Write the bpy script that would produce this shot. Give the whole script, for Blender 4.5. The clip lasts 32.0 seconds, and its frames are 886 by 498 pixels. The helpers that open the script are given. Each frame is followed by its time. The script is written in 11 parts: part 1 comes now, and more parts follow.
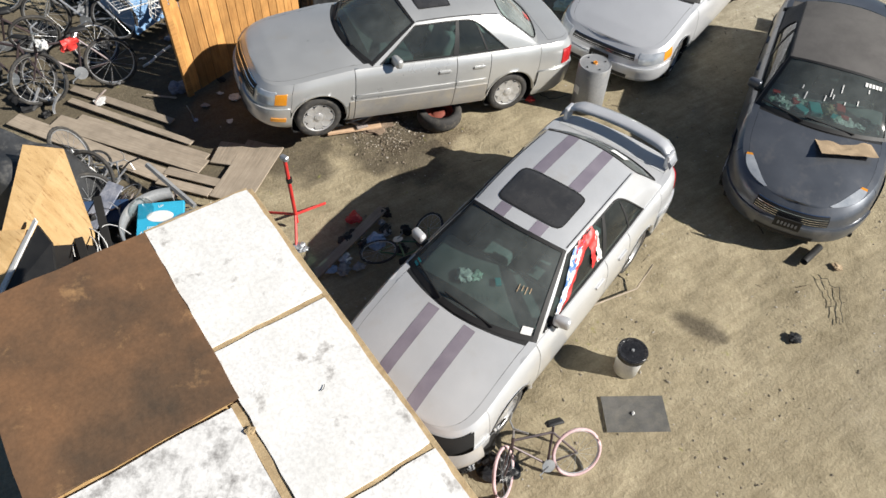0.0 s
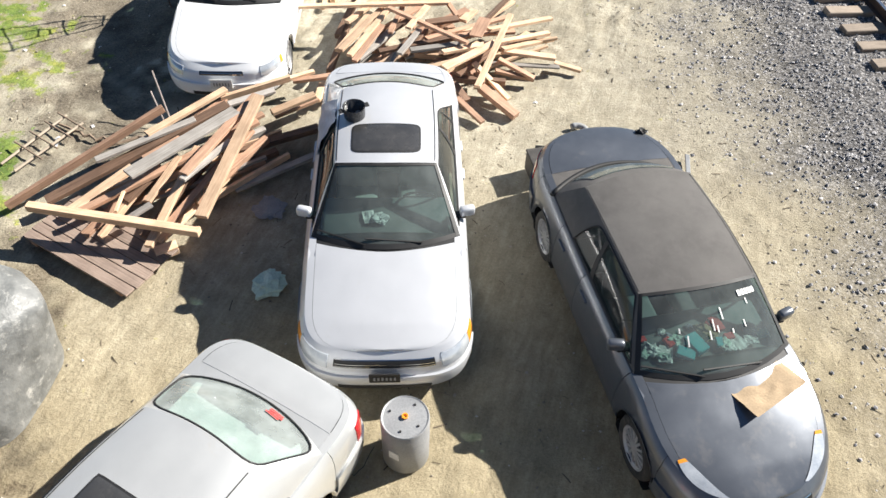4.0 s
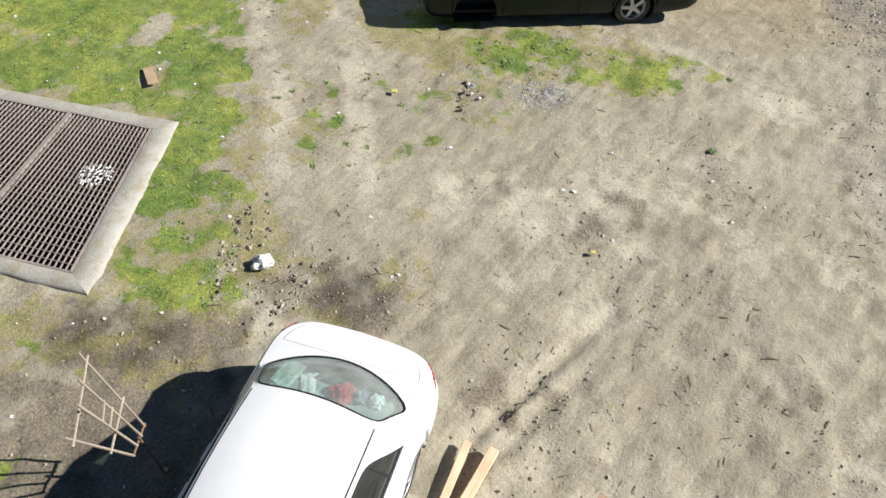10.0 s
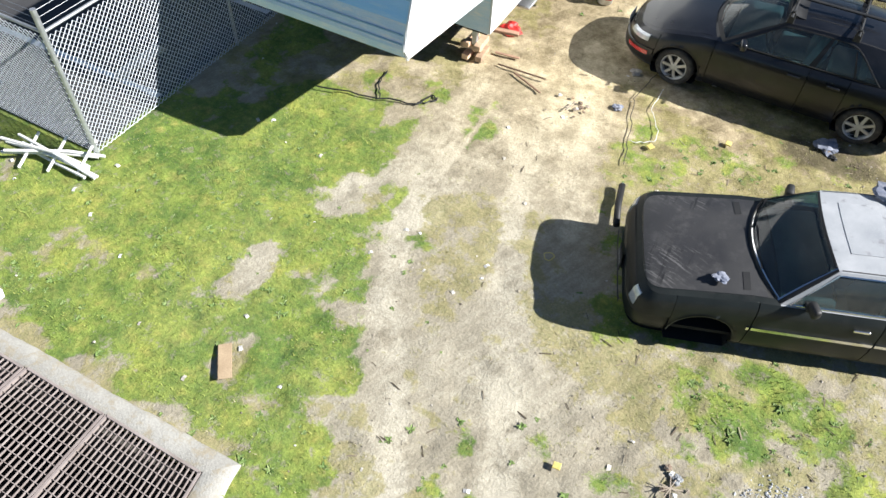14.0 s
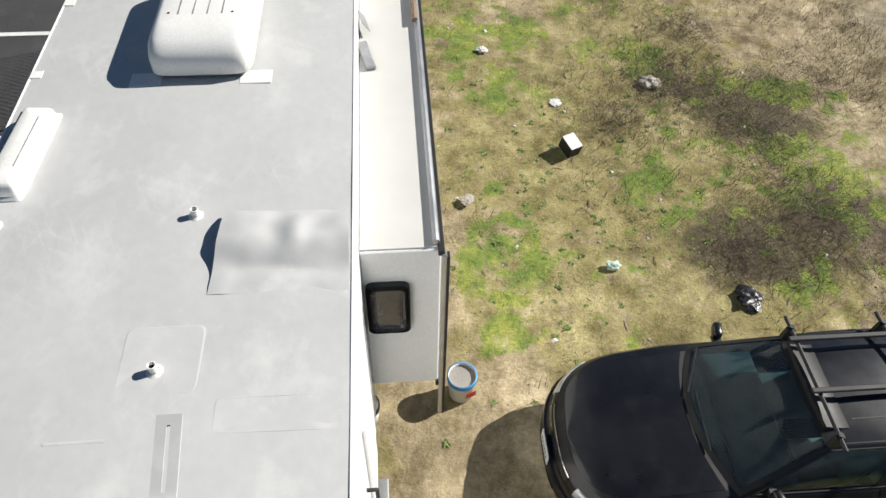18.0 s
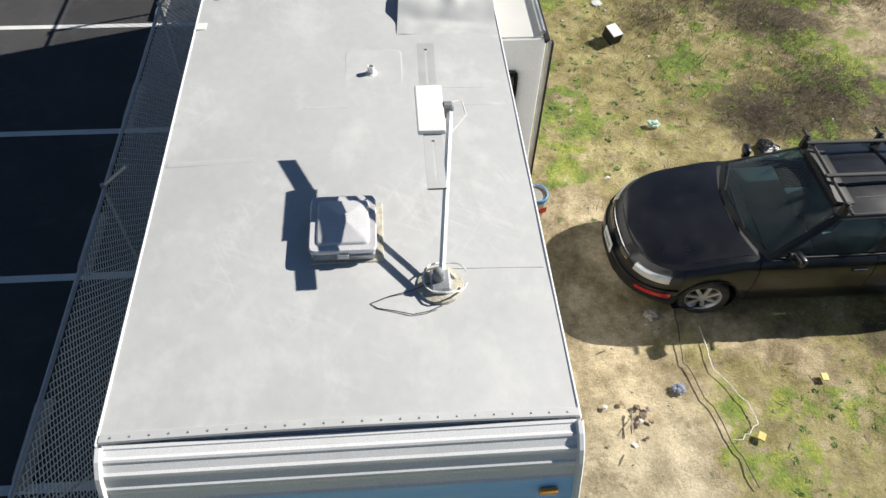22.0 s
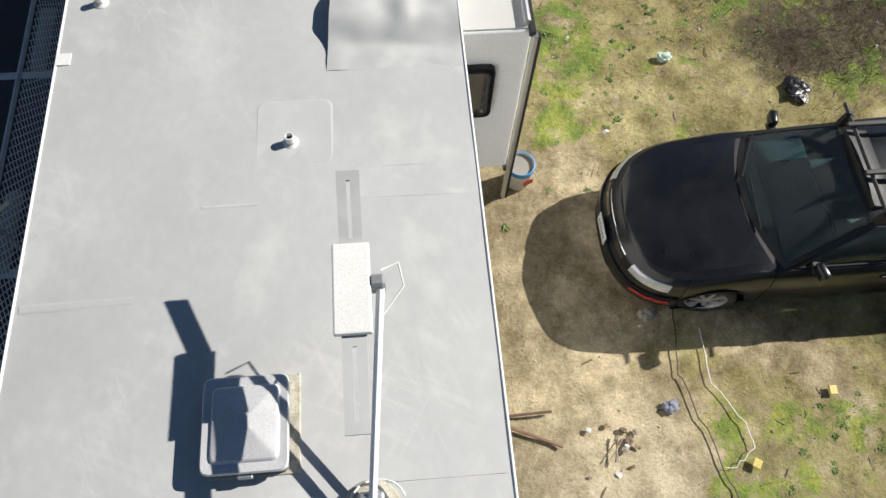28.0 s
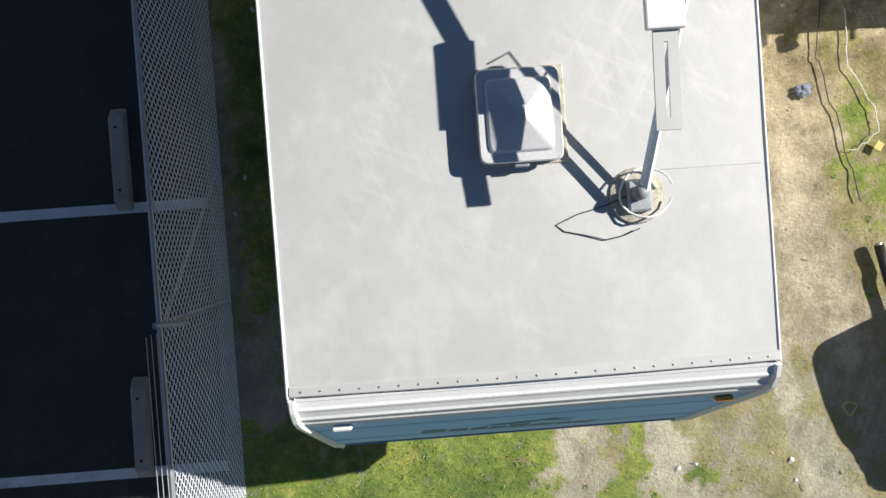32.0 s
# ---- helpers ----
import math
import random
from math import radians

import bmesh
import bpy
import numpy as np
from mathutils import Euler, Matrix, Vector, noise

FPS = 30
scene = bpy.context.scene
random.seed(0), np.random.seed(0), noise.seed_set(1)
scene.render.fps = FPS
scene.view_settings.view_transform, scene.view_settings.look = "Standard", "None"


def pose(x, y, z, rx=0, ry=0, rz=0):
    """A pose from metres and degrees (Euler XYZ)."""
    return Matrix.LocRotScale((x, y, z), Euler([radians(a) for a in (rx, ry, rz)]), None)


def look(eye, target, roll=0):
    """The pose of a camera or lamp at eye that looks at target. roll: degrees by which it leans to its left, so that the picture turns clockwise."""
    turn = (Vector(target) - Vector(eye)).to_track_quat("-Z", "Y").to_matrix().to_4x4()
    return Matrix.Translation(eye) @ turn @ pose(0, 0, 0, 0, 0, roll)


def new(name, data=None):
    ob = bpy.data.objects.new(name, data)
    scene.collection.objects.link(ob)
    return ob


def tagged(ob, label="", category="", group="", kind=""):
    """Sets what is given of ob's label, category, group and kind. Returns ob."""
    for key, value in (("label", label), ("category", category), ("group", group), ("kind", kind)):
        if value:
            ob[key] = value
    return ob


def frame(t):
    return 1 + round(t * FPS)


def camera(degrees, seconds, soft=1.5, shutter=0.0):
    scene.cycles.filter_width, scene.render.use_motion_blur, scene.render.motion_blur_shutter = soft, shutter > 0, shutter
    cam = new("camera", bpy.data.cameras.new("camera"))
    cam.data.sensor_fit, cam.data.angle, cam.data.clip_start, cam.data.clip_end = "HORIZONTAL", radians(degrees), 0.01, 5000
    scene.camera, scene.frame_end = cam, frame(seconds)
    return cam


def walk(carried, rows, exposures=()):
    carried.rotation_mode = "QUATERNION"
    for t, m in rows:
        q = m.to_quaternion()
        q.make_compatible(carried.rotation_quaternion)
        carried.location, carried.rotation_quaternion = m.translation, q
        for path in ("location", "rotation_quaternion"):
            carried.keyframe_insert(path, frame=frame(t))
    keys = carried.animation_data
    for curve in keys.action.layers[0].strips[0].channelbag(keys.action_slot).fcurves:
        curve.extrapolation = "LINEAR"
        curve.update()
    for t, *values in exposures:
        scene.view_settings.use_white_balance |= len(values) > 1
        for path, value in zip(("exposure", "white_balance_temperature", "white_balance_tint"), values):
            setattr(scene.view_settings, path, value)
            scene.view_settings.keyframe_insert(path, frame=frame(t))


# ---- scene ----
cam = camera(62.9, 32.0)
METRES, EYE, TILT, LEAN, TURN = 38.5, 6.620, -0.44, 0.54, 30.8
ROWS = [
    (0.0, 0.0, 0.0, 0.0, 2.57, -49.54, -2.2),
    (0.5, -0.0001, 0.0295, -0.0004, 2.65, -49.43, -2.3),
    (1.0, 0.0003, 0.0382, -0.0007, 2.6, -49.36, -2.32),
    (1.5, 0.0003, 0.0454, -0.0005, 2.67, -49.44, -2.37),
    (2.0, -0.0002, 0.0616, 0.0002, 2.73, -49.54, -2.53),
    (2.5, 0.0024, 0.0851, 0.0011, -4.98, -49.25, -2.06),
    (3.0, 0.0002, 0.1111, 0.0006, -15.43, -48.84, -2.21),
    (3.5, 0.002, 0.1341, 0.0011, -28.19, -48.38, -1.85),
    (3.8, 0.0035, 0.144, 0.0014, -34.3, -48.42, -1.8),
    (4.1, 0.0055, 0.154, 0.0017, -36.4, -48.43, -1.7),
    (5.5, 0.0156, 0.201, 0.0034, -36.73, -48.45, -1.55),
    (6.0, 0.0246, 0.2186, 0.0042, -36.74, -48.59, -1.58),
    (6.5, 0.0349, 0.2359, 0.0048, -36.78, -48.64, -1.57),
    (7.0, 0.0455, 0.2525, 0.0055, -36.79, -48.68, -1.56),
    (7.5, 0.0569, 0.2696, 0.0066, -36.82, -48.83, -1.61),
    (8.0, 0.0691, 0.2867, 0.0077, -36.87, -48.94, -1.56),
    (8.5, 0.082, 0.3043, 0.0086, -36.95, -49.06, -1.53),
    (9.0, 0.0959, 0.3224, 0.0091, -37.03, -49.13, -1.45),
    (9.5, 0.107, 0.3416, 0.0077, -28.85, -49.05, -1.92),
    (10.0, 0.1206, 0.3605, 0.0071, -16.74, -49.31, -2.31),
    (10.5, 0.131, 0.3784, 0.0072, -4.01, -49.64, -2.79),
    (11.0, 0.1425, 0.3958, 0.0084, 24.02, -50.84, -2.77),
    (11.5, 0.1514, 0.4107, 0.0109, 30.55, -51.12, -2.62),
    (12.0, 0.1578, 0.4171, 0.0106, 17.64, -49.99, -2.42),
    (12.5, 0.1548, 0.4174, 0.0098, 11.52, -49.52, -2.73),
    (13.0, 0.153, 0.4246, 0.0097, 11.56, -49.72, -2.75),
    (13.5, 0.1473, 0.452, 0.0098, 11.26, -49.87, -2.72),
    (14.0, 0.1359, 0.5058, 0.0106, -2.04, -49.64, -2.33),
    (14.2, 0.1356, 0.5315, 0.0114, -2.97, -49.56, -2.1),
    (14.4, 0.1308, 0.5613, 0.0124, -13.19, -49.7, -1.9),
    (14.5, 0.1287, 0.578, 0.013, -19.02, -49.85, -1.9),
    (14.75, 0.1255, 0.6005, 0.0136, -30.0, -49.75, -1.75),
    (15.0, 0.1225, 0.617, 0.0142, -34.2, -49.65, -1.6),
    (15.7, 0.118, 0.640, 0.015, -34.85, -49.5, -1.45),
    (16.5, 0.1193, 0.6592, 0.0156, -34.87, -49.43, -1.41),
    (17.0, 0.1342, 0.6786, 0.0151, -34.9, -49.67, -1.58),
    (17.5, 0.1577, 0.7078, 0.0167, -34.95, -49.7, -1.47),
    (18.0, 0.1617, 0.7233, 0.0166, -35.02, -49.62, -1.25),
    (18.5, 0.1537, 0.7334, 0.0171, -35.07, -49.71, -1.36),
    (19.0, 0.141, 0.7416, 0.0168, -35.16, -49.7, -1.37),
    (19.5, 0.1353, 0.7431, 0.0174, -35.01, -49.86, -1.25),
    (20.0, 0.13, 0.7345, 0.0182, -35.05, -49.85, -1.24),
    (20.5, 0.1178, 0.714, 0.0171, -35.13, -49.82, -1.3),
    (21.0, 0.1056, 0.6936, 0.017, -35.12, -49.9, -1.37),
    (21.5, 0.1011, 0.6854, 0.0166, -35.11, -49.99, -1.52),
    (22.0, 0.1018, 0.6849, 0.0155, -35.12, -50.15, -1.71),
    (22.5, 0.1111, 0.6967, 0.0163, -35.2, -50.16, -1.76),
    (23.0, 0.1171, 0.7039, 0.0156, -35.24, -50.23, -1.83),
    (23.5, 0.1279, 0.7181, 0.0165, -35.29, -50.27, -1.84),
    (24.0, 0.1375, 0.73, 0.0169, -35.31, -50.24, -1.9),
    (24.5, 0.1406, 0.7329, 0.0168, -35.35, -50.2, -1.94),
    (25.5, 0.141, 0.7317, 0.017, -35.33, -45.8, -1.9),
    (26.05, 0.1413, 0.7293, 0.0172, -35.32, -41.0, -1.86),
    (26.5, 0.1414, 0.7281, 0.0174, -35.32, -45.4, -1.84),
    (27.0, 0.1416, 0.7278, 0.0177, -35.34, -51.82, -1.79),
    (27.5, 0.1416, 0.7279, 0.0182, -35.46, -58.23, -1.74),
    (28.0, 0.1415, 0.7277, 0.0183, -35.55, -64.56, -1.69),
    (28.5, 0.1417, 0.728, 0.0187, -35.61, -71.06, -1.64),
    (29.0, 0.1418, 0.7285, 0.0189, -35.69, -77.61, -1.62),
    (29.5, 0.142, 0.7289, 0.0194, -35.73, -84.0, -1.62),
    (30.0, 0.142, 0.7298, 0.0187, -35.78, -90.14, -1.8),
    (30.5, 0.1407, 0.7311, 0.0185, -35.93, -90.1, -1.9),
    (31.0, 0.1303, 0.7389, 0.019, -36.07, -89.99, -1.49),
    (31.5, 0.119, 0.7469, 0.0188, -35.97, -90.07, -1.32),
    (32.0, 0.1161, 0.7484, 0.019, -35.01, -90.15, -1.4),
]
walk(cam, [(t, pose(0, 0, EYE, TILT, LEAN, TURN) @ pose(METRES * x, METRES * y, METRES * z, 90 + pitch, roll, yaw)) for t, x, y, z, yaw, pitch, roll in ROWS], [(0, 0.55, 6500, 10), (0.6, 0.75, 6500, 10), (1, 0.9, 6500, 10), (2, 1.12, 6500, 10), (3, 1.25, 6500, 10), (6, 1.05, 6500, 10), (7, 0.88, 6500, 10), (8, 0.72, 6500, 10), (9, 0.63, 6500, 10), (10, 0.64, 6400, 10), (11, 0.84, 6300, 10), (12, 1.02, 6250, 10), (13, 1.06, 6200, 10), (14, 1.12, 6150, 10), (14.5, 1.28, 5980, 15), (15.2, 1, 6150, 12), (16.5, 0.64, 6450, 10), (19, 0.5, 6500, 10), (22, 0.56, 6500, 10), (24, 0.54, 6500, 10), (27, 0.43, 6500, 10), (30, 0.4, 6500, 10), (31, 0.42, 6500, 10), (32, 0.56, 6500, 10)])
SUN_TO = Vector((0.956 * math.cos(radians(35)), 0.293 * math.cos(radians(35)), math.sin(radians(35))))

# ---- world, sun ----
world = bpy.data.worlds.new("world")
scene.world = world
world.use_nodes = True
wn = world.node_tree.nodes
sky = wn.new("ShaderNodeTexSky")
sky.sky_type, sky.sun_disc = "NISHITA", False
sky.sun_elevation, sky.sun_rotation = radians(35), radians(73)
sky.air_density, sky.dust_density, sky.ozone_density = 1.0, 0.0, 3.5
world.node_tree.links.new(sky.outputs[0], wn["Background"].inputs[0])
wn["Background"].inputs[1].default_value = 0.036
sun = new("sun", bpy.data.lights.new("sun", "SUN"))
sun.data.energy, sun.data.angle, sun.data.color = 5.0, radians(0.53), (1.0, 0.955, 0.88)
sun.matrix_world = look(SUN_TO * 60, (0, 0, 0))
scene.view_settings.exposure = 0.85


# ---- materials ----
def nodes_of(name):
    m = bpy.data.materials.new(name)
    m.use_nodes = True
    return m, m.node_tree.nodes, m.node_tree.links, m.node_tree.nodes["Principled BSDF"]


def noise_node(n, l, vec, scale, detail=4.0, rough=0.6):
    t = n.new("ShaderNodeTexNoise")
    t.inputs["Scale"].default_value, t.inputs["Detail"].default_value, t.inputs["Roughness"].default_value = scale, detail, rough
    l.new(vec, t.inputs["Vector"])
    return t


def ramp(n, l, fac, a, b, ca, cb):
    r = n.new("ShaderNodeValToRGB")
    r.color_ramp.elements[0].position, r.color_ramp.elements[1].position = a, b
    r.color_ramp.elements[0].color, r.color_ramp.elements[1].color = (*ca, 1), (*cb, 1)
    l.new(fac, r.inputs[0])
    return r


def mix(n, l, fac, a, b, kind="MIX"):
    m = n.new("ShaderNodeMix")
    m.data_type, m.blend_type = "RGBA", kind
    for sock, v in ((m.inputs[0], fac), (m.inputs[6], a), (m.inputs[7], b)):
        if isinstance(v, (int, float)):
            sock.default_value = v
        elif isinstance(v, tuple):
            sock.default_value = (*v, 1)
        else:
            l.new(v, sock)
    return m.outputs[2]


def surface(name, c1, c2, rough=0.6, metal=0.0, scale=3.0, fine=60.0, bump=0.0, coat=0.0, stretch=(1, 1, 1), dirt=None, dirt_at=(0.55, 0.75), vary=0.0, spec=0.5, grain=(0.82, 1.12)):
    """Two-scale procedural surface: broad blotches, fine grain, optional dirt."""
    m, n, l, b = nodes_of(name)
    co = n.new("ShaderNodeTexCoord").outputs["Object"]
    mp = n.new("ShaderNodeMapping")
    mp.inputs["Scale"].default_value = stretch
    l.new(co, mp.inputs["Vector"])
    info = n.new("ShaderNodeObjectInfo")
    add = n.new("ShaderNodeVectorMath")
    l.new(mp.outputs[0], add.inputs[0])
    mul = n.new("ShaderNodeMath")
    mul.operation = "MULTIPLY"
    mul.inputs[1].default_value = 37.0
    l.new(info.outputs["Random"], mul.inputs[0])
    l.new(mul.outputs[0], add.inputs[1])
    vec = add.outputs[0]
    big = noise_node(n, l, vec, scale, 5)
    small = noise_node(n, l, vec, fine, 3)
    col = ramp(n, l, big.outputs["Fac"], 0.32, 0.68, c1, c2).outputs[0]
    g = ramp(n, l, small.outputs["Fac"], 0.25, 0.75, (grain[0],) * 3, (grain[1],) * 3).outputs[0]
    col = mix(n, l, 1.0, col, g, "MULTIPLY")
    if dirt:
        dn = noise_node(n, l, vec, scale * 2.3, 8, 0.7)
        f = ramp(n, l, dn.outputs["Fac"], dirt_at[0], dirt_at[1], (0, 0, 0), (1, 1, 1)).outputs[0]
        col = mix(n, l, f, col, dirt)
    if vary:
        hs = n.new("ShaderNodeHueSaturation")
        mr = n.new("ShaderNodeMapRange")
        mr.inputs["To Min"].default_value, mr.inputs["To Max"].default_value = 1 - vary, 1 + vary
        l.new(info.outputs["Random"], mr.inputs["Value"])
        l.new(mr.outputs[0], hs.inputs["Value"])
        l.new(col, hs.inputs["Color"])
        col = hs.outputs[0]
    l.new(col, b.inputs["Base Color"])
    b.inputs["Metallic"].default_value = metal
    b.inputs["Coat Weight"].default_value = coat
    b.inputs["Coat Roughness"].default_value = 0.08
    b.inputs["Specular IOR Level"].default_value = spec
    rr = n.new("ShaderNodeMapRange")
    rr.inputs["To Min"].default_value, rr.inputs["To Max"].default_value = max(0.03, rough - 0.1), min(1, rough + 0.12)
    l.new(big.outputs["Fac"], rr.inputs["Value"])
    l.new(rr.outputs[0], b.inputs["Roughness"])
    if bump:
        bp = n.new("ShaderNodeBump")
        bp.inputs["Strength"].default_value, bp.inputs["Distance"].default_value = 1.0, bump
        l.new(small.outputs["Fac"], bp.inputs["Height"])
        l.new(bp.outputs[0], b.inputs["Normal"])
    return m


def wood(name, c1, c2, rough=0.75, vary=0.3):
    """Sawn timber: grain runs along the piece's own x axis."""
    m, n, l, b = nodes_of(name)
    co = n.new("ShaderNodeTexCoord").outputs["Object"]
    info = n.new("ShaderNodeObjectInfo")
    mul = n.new("ShaderNodeMath")
    mul.operation, mul.inputs[1].default_value = "MULTIPLY", 53.0
    l.new(info.outputs["Random"], mul.inputs[0])
    add = n.new("ShaderNodeVectorMath")
    l.new(co, add.inputs[0])
    l.new(mul.outputs[0], add.inputs[1])
    mp = n.new("ShaderNodeMapping")
    mp.inputs["Scale"].default_value = (1.5, 26, 26)
    l.new(add.outputs[0], mp.inputs["Vector"])
    grain = noise_node(n, l, mp.outputs[0], 2.0, 6)
    blot = noise_node(n, l, add.outputs[0], 4.0, 4)
    col = ramp(n, l, grain.outputs["Fac"], 0.3, 0.7, c1, c2).outputs[0]
    col = mix(n, l, 1.0, col, ramp(n, l, blot.outputs["Fac"], 0.25, 0.75, (0.72, 0.7, 0.68), (1.15, 1.12, 1.1)).outputs[0], "MULTIPLY")
    hs = n.new("ShaderNodeHueSaturation")
    mr = n.new("ShaderNodeMapRange")
    mr.inputs["To Min"].default_value, mr.inputs["To Max"].default_value = 1 - vary, 1 + vary
    l.new(info.outputs["Random"], mr.inputs["Value"])
    l.new(mr.outputs[0], hs.inputs["Value"])
    l.new(col, hs.inputs["Color"])
    l.new(hs.outputs[0], b.inputs["Base Color"])
    b.inputs["Roughness"].default_value = rough
    bp = n.new("ShaderNodeBump")
    bp.inputs["Distance"].default_value = 0.003
    l.new(grain.outputs["Fac"], bp.inputs["Height"])
    l.new(bp.outputs[0], b.inputs["Normal"])
    return m


def pane(name, tint, gloss=0.03, dust_glare=0.0):
    """Tinted window glass: transparent with a Fresnel gloss and a pale dusty film that also paints in sky reflection.
    """
    m, n, l, b = nodes_of(name)
    n.remove(b)
    tr, gl, mx, fr = n.new("ShaderNodeBsdfTransparent"), n.new("ShaderNodeBsdfGlossy"), n.new("ShaderNodeMixShader"), n.new("ShaderNodeLayerWeight")
    tr.inputs[0].default_value = (*tint, 1)
    gl.inputs["Roughness"].default_value = gloss
    pw, ma = n.new("ShaderNodeMath"), n.new("ShaderNodeMath")
    pw.operation, pw.inputs[1].default_value = "POWER", 4.5
    ma.operation, ma.inputs[1].default_value, ma.inputs[2].default_value = "MULTIPLY_ADD", 0.94, 0.05
    l.new(fr.outputs["Facing"], pw.inputs[0])
    l.new(pw.outputs[0], ma.inputs[0])
    for a, c in ((ma.outputs[0], mx.inputs[0]), (tr.outputs[0], mx.inputs[1]), (gl.outputs[0], mx.inputs[2]), (mx.outputs[0], n["Material Output"].inputs[0])):
        l.new(a, c)
    if dust_glare:
        df, m2 = n.new("ShaderNodeBsdfDiffuse"), n.new("ShaderNodeMixShader")
        df.inputs[0].default_value = (0.50, 0.55, 0.53, 1)
        nz = noise_node(n, l, n.new("ShaderNodeTexCoord").outputs["Object"], 3.0, 5)
        l.new(ramp(n, l, nz.outputs["Fac"], 0.3, 0.7, (dust_glare * 0.6,) * 3, (dust_glare * 1.4,) * 3).outputs[0], m2.inputs[0])
        l.new(mx.outputs[0], m2.inputs[1])
        l.new(df.outputs[0], m2.inputs[2])
        l.new(m2.outputs[0], n["Material Output"].inputs[0])
    return m


M = {}
M["silver_a"] = surface("silver_paint_warm", (0.485, 0.49, 0.485), (0.575, 0.58, 0.57), 0.30, 0.42, 1.2, 900, coat=1.0, dirt=(0.50, 0.47, 0.42), dirt_at=(0.6, 0.8))
M["silver_b"] = surface("silver_paint_pale", (0.60, 0.61, 0.63), (0.68, 0.69, 0.71), 0.36, 0.35, 1.2, 900, coat=0.6, dirt=(0.55, 0.53, 0.5), dirt_at=(0.62, 0.85))
M["silver_c"] = surface("silver_paint_grey", (0.57, 0.58, 0.59), (0.66, 0.665, 0.67), 0.34, 0.30, 1.4, 900, coat=0.8, dirt=(0.55, 0.53, 0.5), dirt_at=(0.55, 0.8))
M["silver_low"] = surface("grey_lower_cladding", (0.30, 0.29, 0.275), (0.40, 0.385, 0.365), 0.5, 0.2, 2.0, 300, dirt=(0.42, 0.37, 0.29), dirt_at=(0.45, 0.75))
M["stripe"] = surface("faded_purple_stripe", (0.20, 0.175, 0.215), (0.27, 0.24, 0.28), 0.5, 0.1, 3, 400)
M["white_car"] = surface("white_car_paint", (0.80, 0.81, 0.82), (0.86, 0.87, 0.88), 0.3, 0.0, 1.5, 400, coat=0.6, dirt=(0.7, 0.67, 0.62), dirt_at=(0.65, 0.9))
M["sebring"] = surface("charcoal_paint", (0.105, 0.116, 0.135), (0.155, 0.168, 0.19), 0.32, 0.5, 1.4, 900, coat=0.5, dirt=(0.26, 0.25, 0.24), dirt_at=(0.55, 0.85))
M["black_car"] = surface("black_paint_dusty", (0.006, 0.0065, 0.009), (0.011, 0.012, 0.015), 0.30, 0.0, 2.0, 300, coat=0.35, dirt=(0.024, 0.025, 0.028), dirt_at=(0.52, 0.9), spec=0.4)
M["bmw_hood"] = surface("matt_black_patchy", (0.026, 0.026, 0.028), (0.045, 0.044, 0.044), 0.5, 0.0, 2.0, 200, dirt=(0.085, 0.082, 0.08), dirt_at=(0.5, 0.85))
M["bmw_side"] = surface("dark_green_paint", (0.010, 0.013, 0.013), (0.020, 0.024, 0.023), 0.45, 0.0, 2.0, 300, coat=0.1, dirt=(0.03, 0.03, 0.029), dirt_at=(0.52, 0.8), spec=0.22)
M["primer"] = surface("grey_white_primer", (0.31, 0.325, 0.345), (0.44, 0.45, 0.465), 0.5, 0.0, 2.5, 200, dirt=(0.25, 0.25, 0.26), dirt_at=(0.58, 0.66))
M["canvas"] = surface("faded_black_canvas", (0.085, 0.08, 0.076), (0.125, 0.118, 0.112), 0.95, 0, 2.5, 500, 0.001, dirt=(0.13, 0.12, 0.115), dirt_at=(0.5, 0.85))
M["rubber"] = surface("tyre_rubber", (0.03, 0.03, 0.03), (0.055, 0.052, 0.05), 0.85, 0, 5, 120, 0.001, dirt=(0.17, 0.15, 0.12), dirt_at=(0.5, 0.85))
M["trim"] = surface("black_trim", (0.010, 0.010, 0.011), (0.02, 0.02, 0.02), 0.6, 0, 4, 200)
M["under"] = surface("dark_underbody", (0.008, 0.008, 0.008), (0.016, 0.015, 0.014), 0.9, 0, 4, 80)
M["rim"] = surface("alloy_rim", (0.50, 0.50, 0.50), (0.64, 0.64, 0.64), 0.4, 0.45, 6, 200, dirt=(0.3, 0.28, 0.25))
M["chrome"] = surface("chrome", (0.7, 0.7, 0.7), (0.8, 0.8, 0.8), 0.12, 1.0, 4, 300)
M["lamp"] = surface("lamp_lens", (0.46, 0.50, 0.54), (0.66, 0.69, 0.72), 0.12, 0.35, 9, 120, coat=1.0, grain=(0.85, 1.1))
M["amber"] = surface("amber_lens", (0.75, 0.28, 0.02), (0.85, 0.36, 0.04), 0.2, 0, 8, 90, coat=1.0)
M["red_lens"] = surface("red_lens", (0.45, 0.015, 0.02), (0.55, 0.03, 0.03), 0.2, 0, 8, 90, coat=1.0)
M["seat_grey"] = surface("grey_seat_cloth", (0.30, 0.315, 0.31), (0.42, 0.435, 0.425), 0.9, 0, 6, 150, 0.001)
M["seat_tan"] = surface("beige_seat_cloth", (0.42, 0.41, 0.38), (0.55, 0.54, 0.50), 0.9, 0, 6, 150, 0.001)
M["dash"] = surface("dashboard_plastic", (0.15, 0.165, 0.16), (0.22, 0.235, 0.23), 0.7, 0, 5, 200)
M["glass"] = pane("car_glass", (0.40, 0.50, 0.48), dust_glare=0.13)
M["glass_side"] = pane("side_car_glass", (0.27, 0.38, 0.37), dust_glare=0.05)
# Pale rear glass: sky reflection painted in along with a dusty film.
M["glass_light"] = pane("rear_car_glass", (0.74, 0.90, 0.87), dust_glare=0.34)
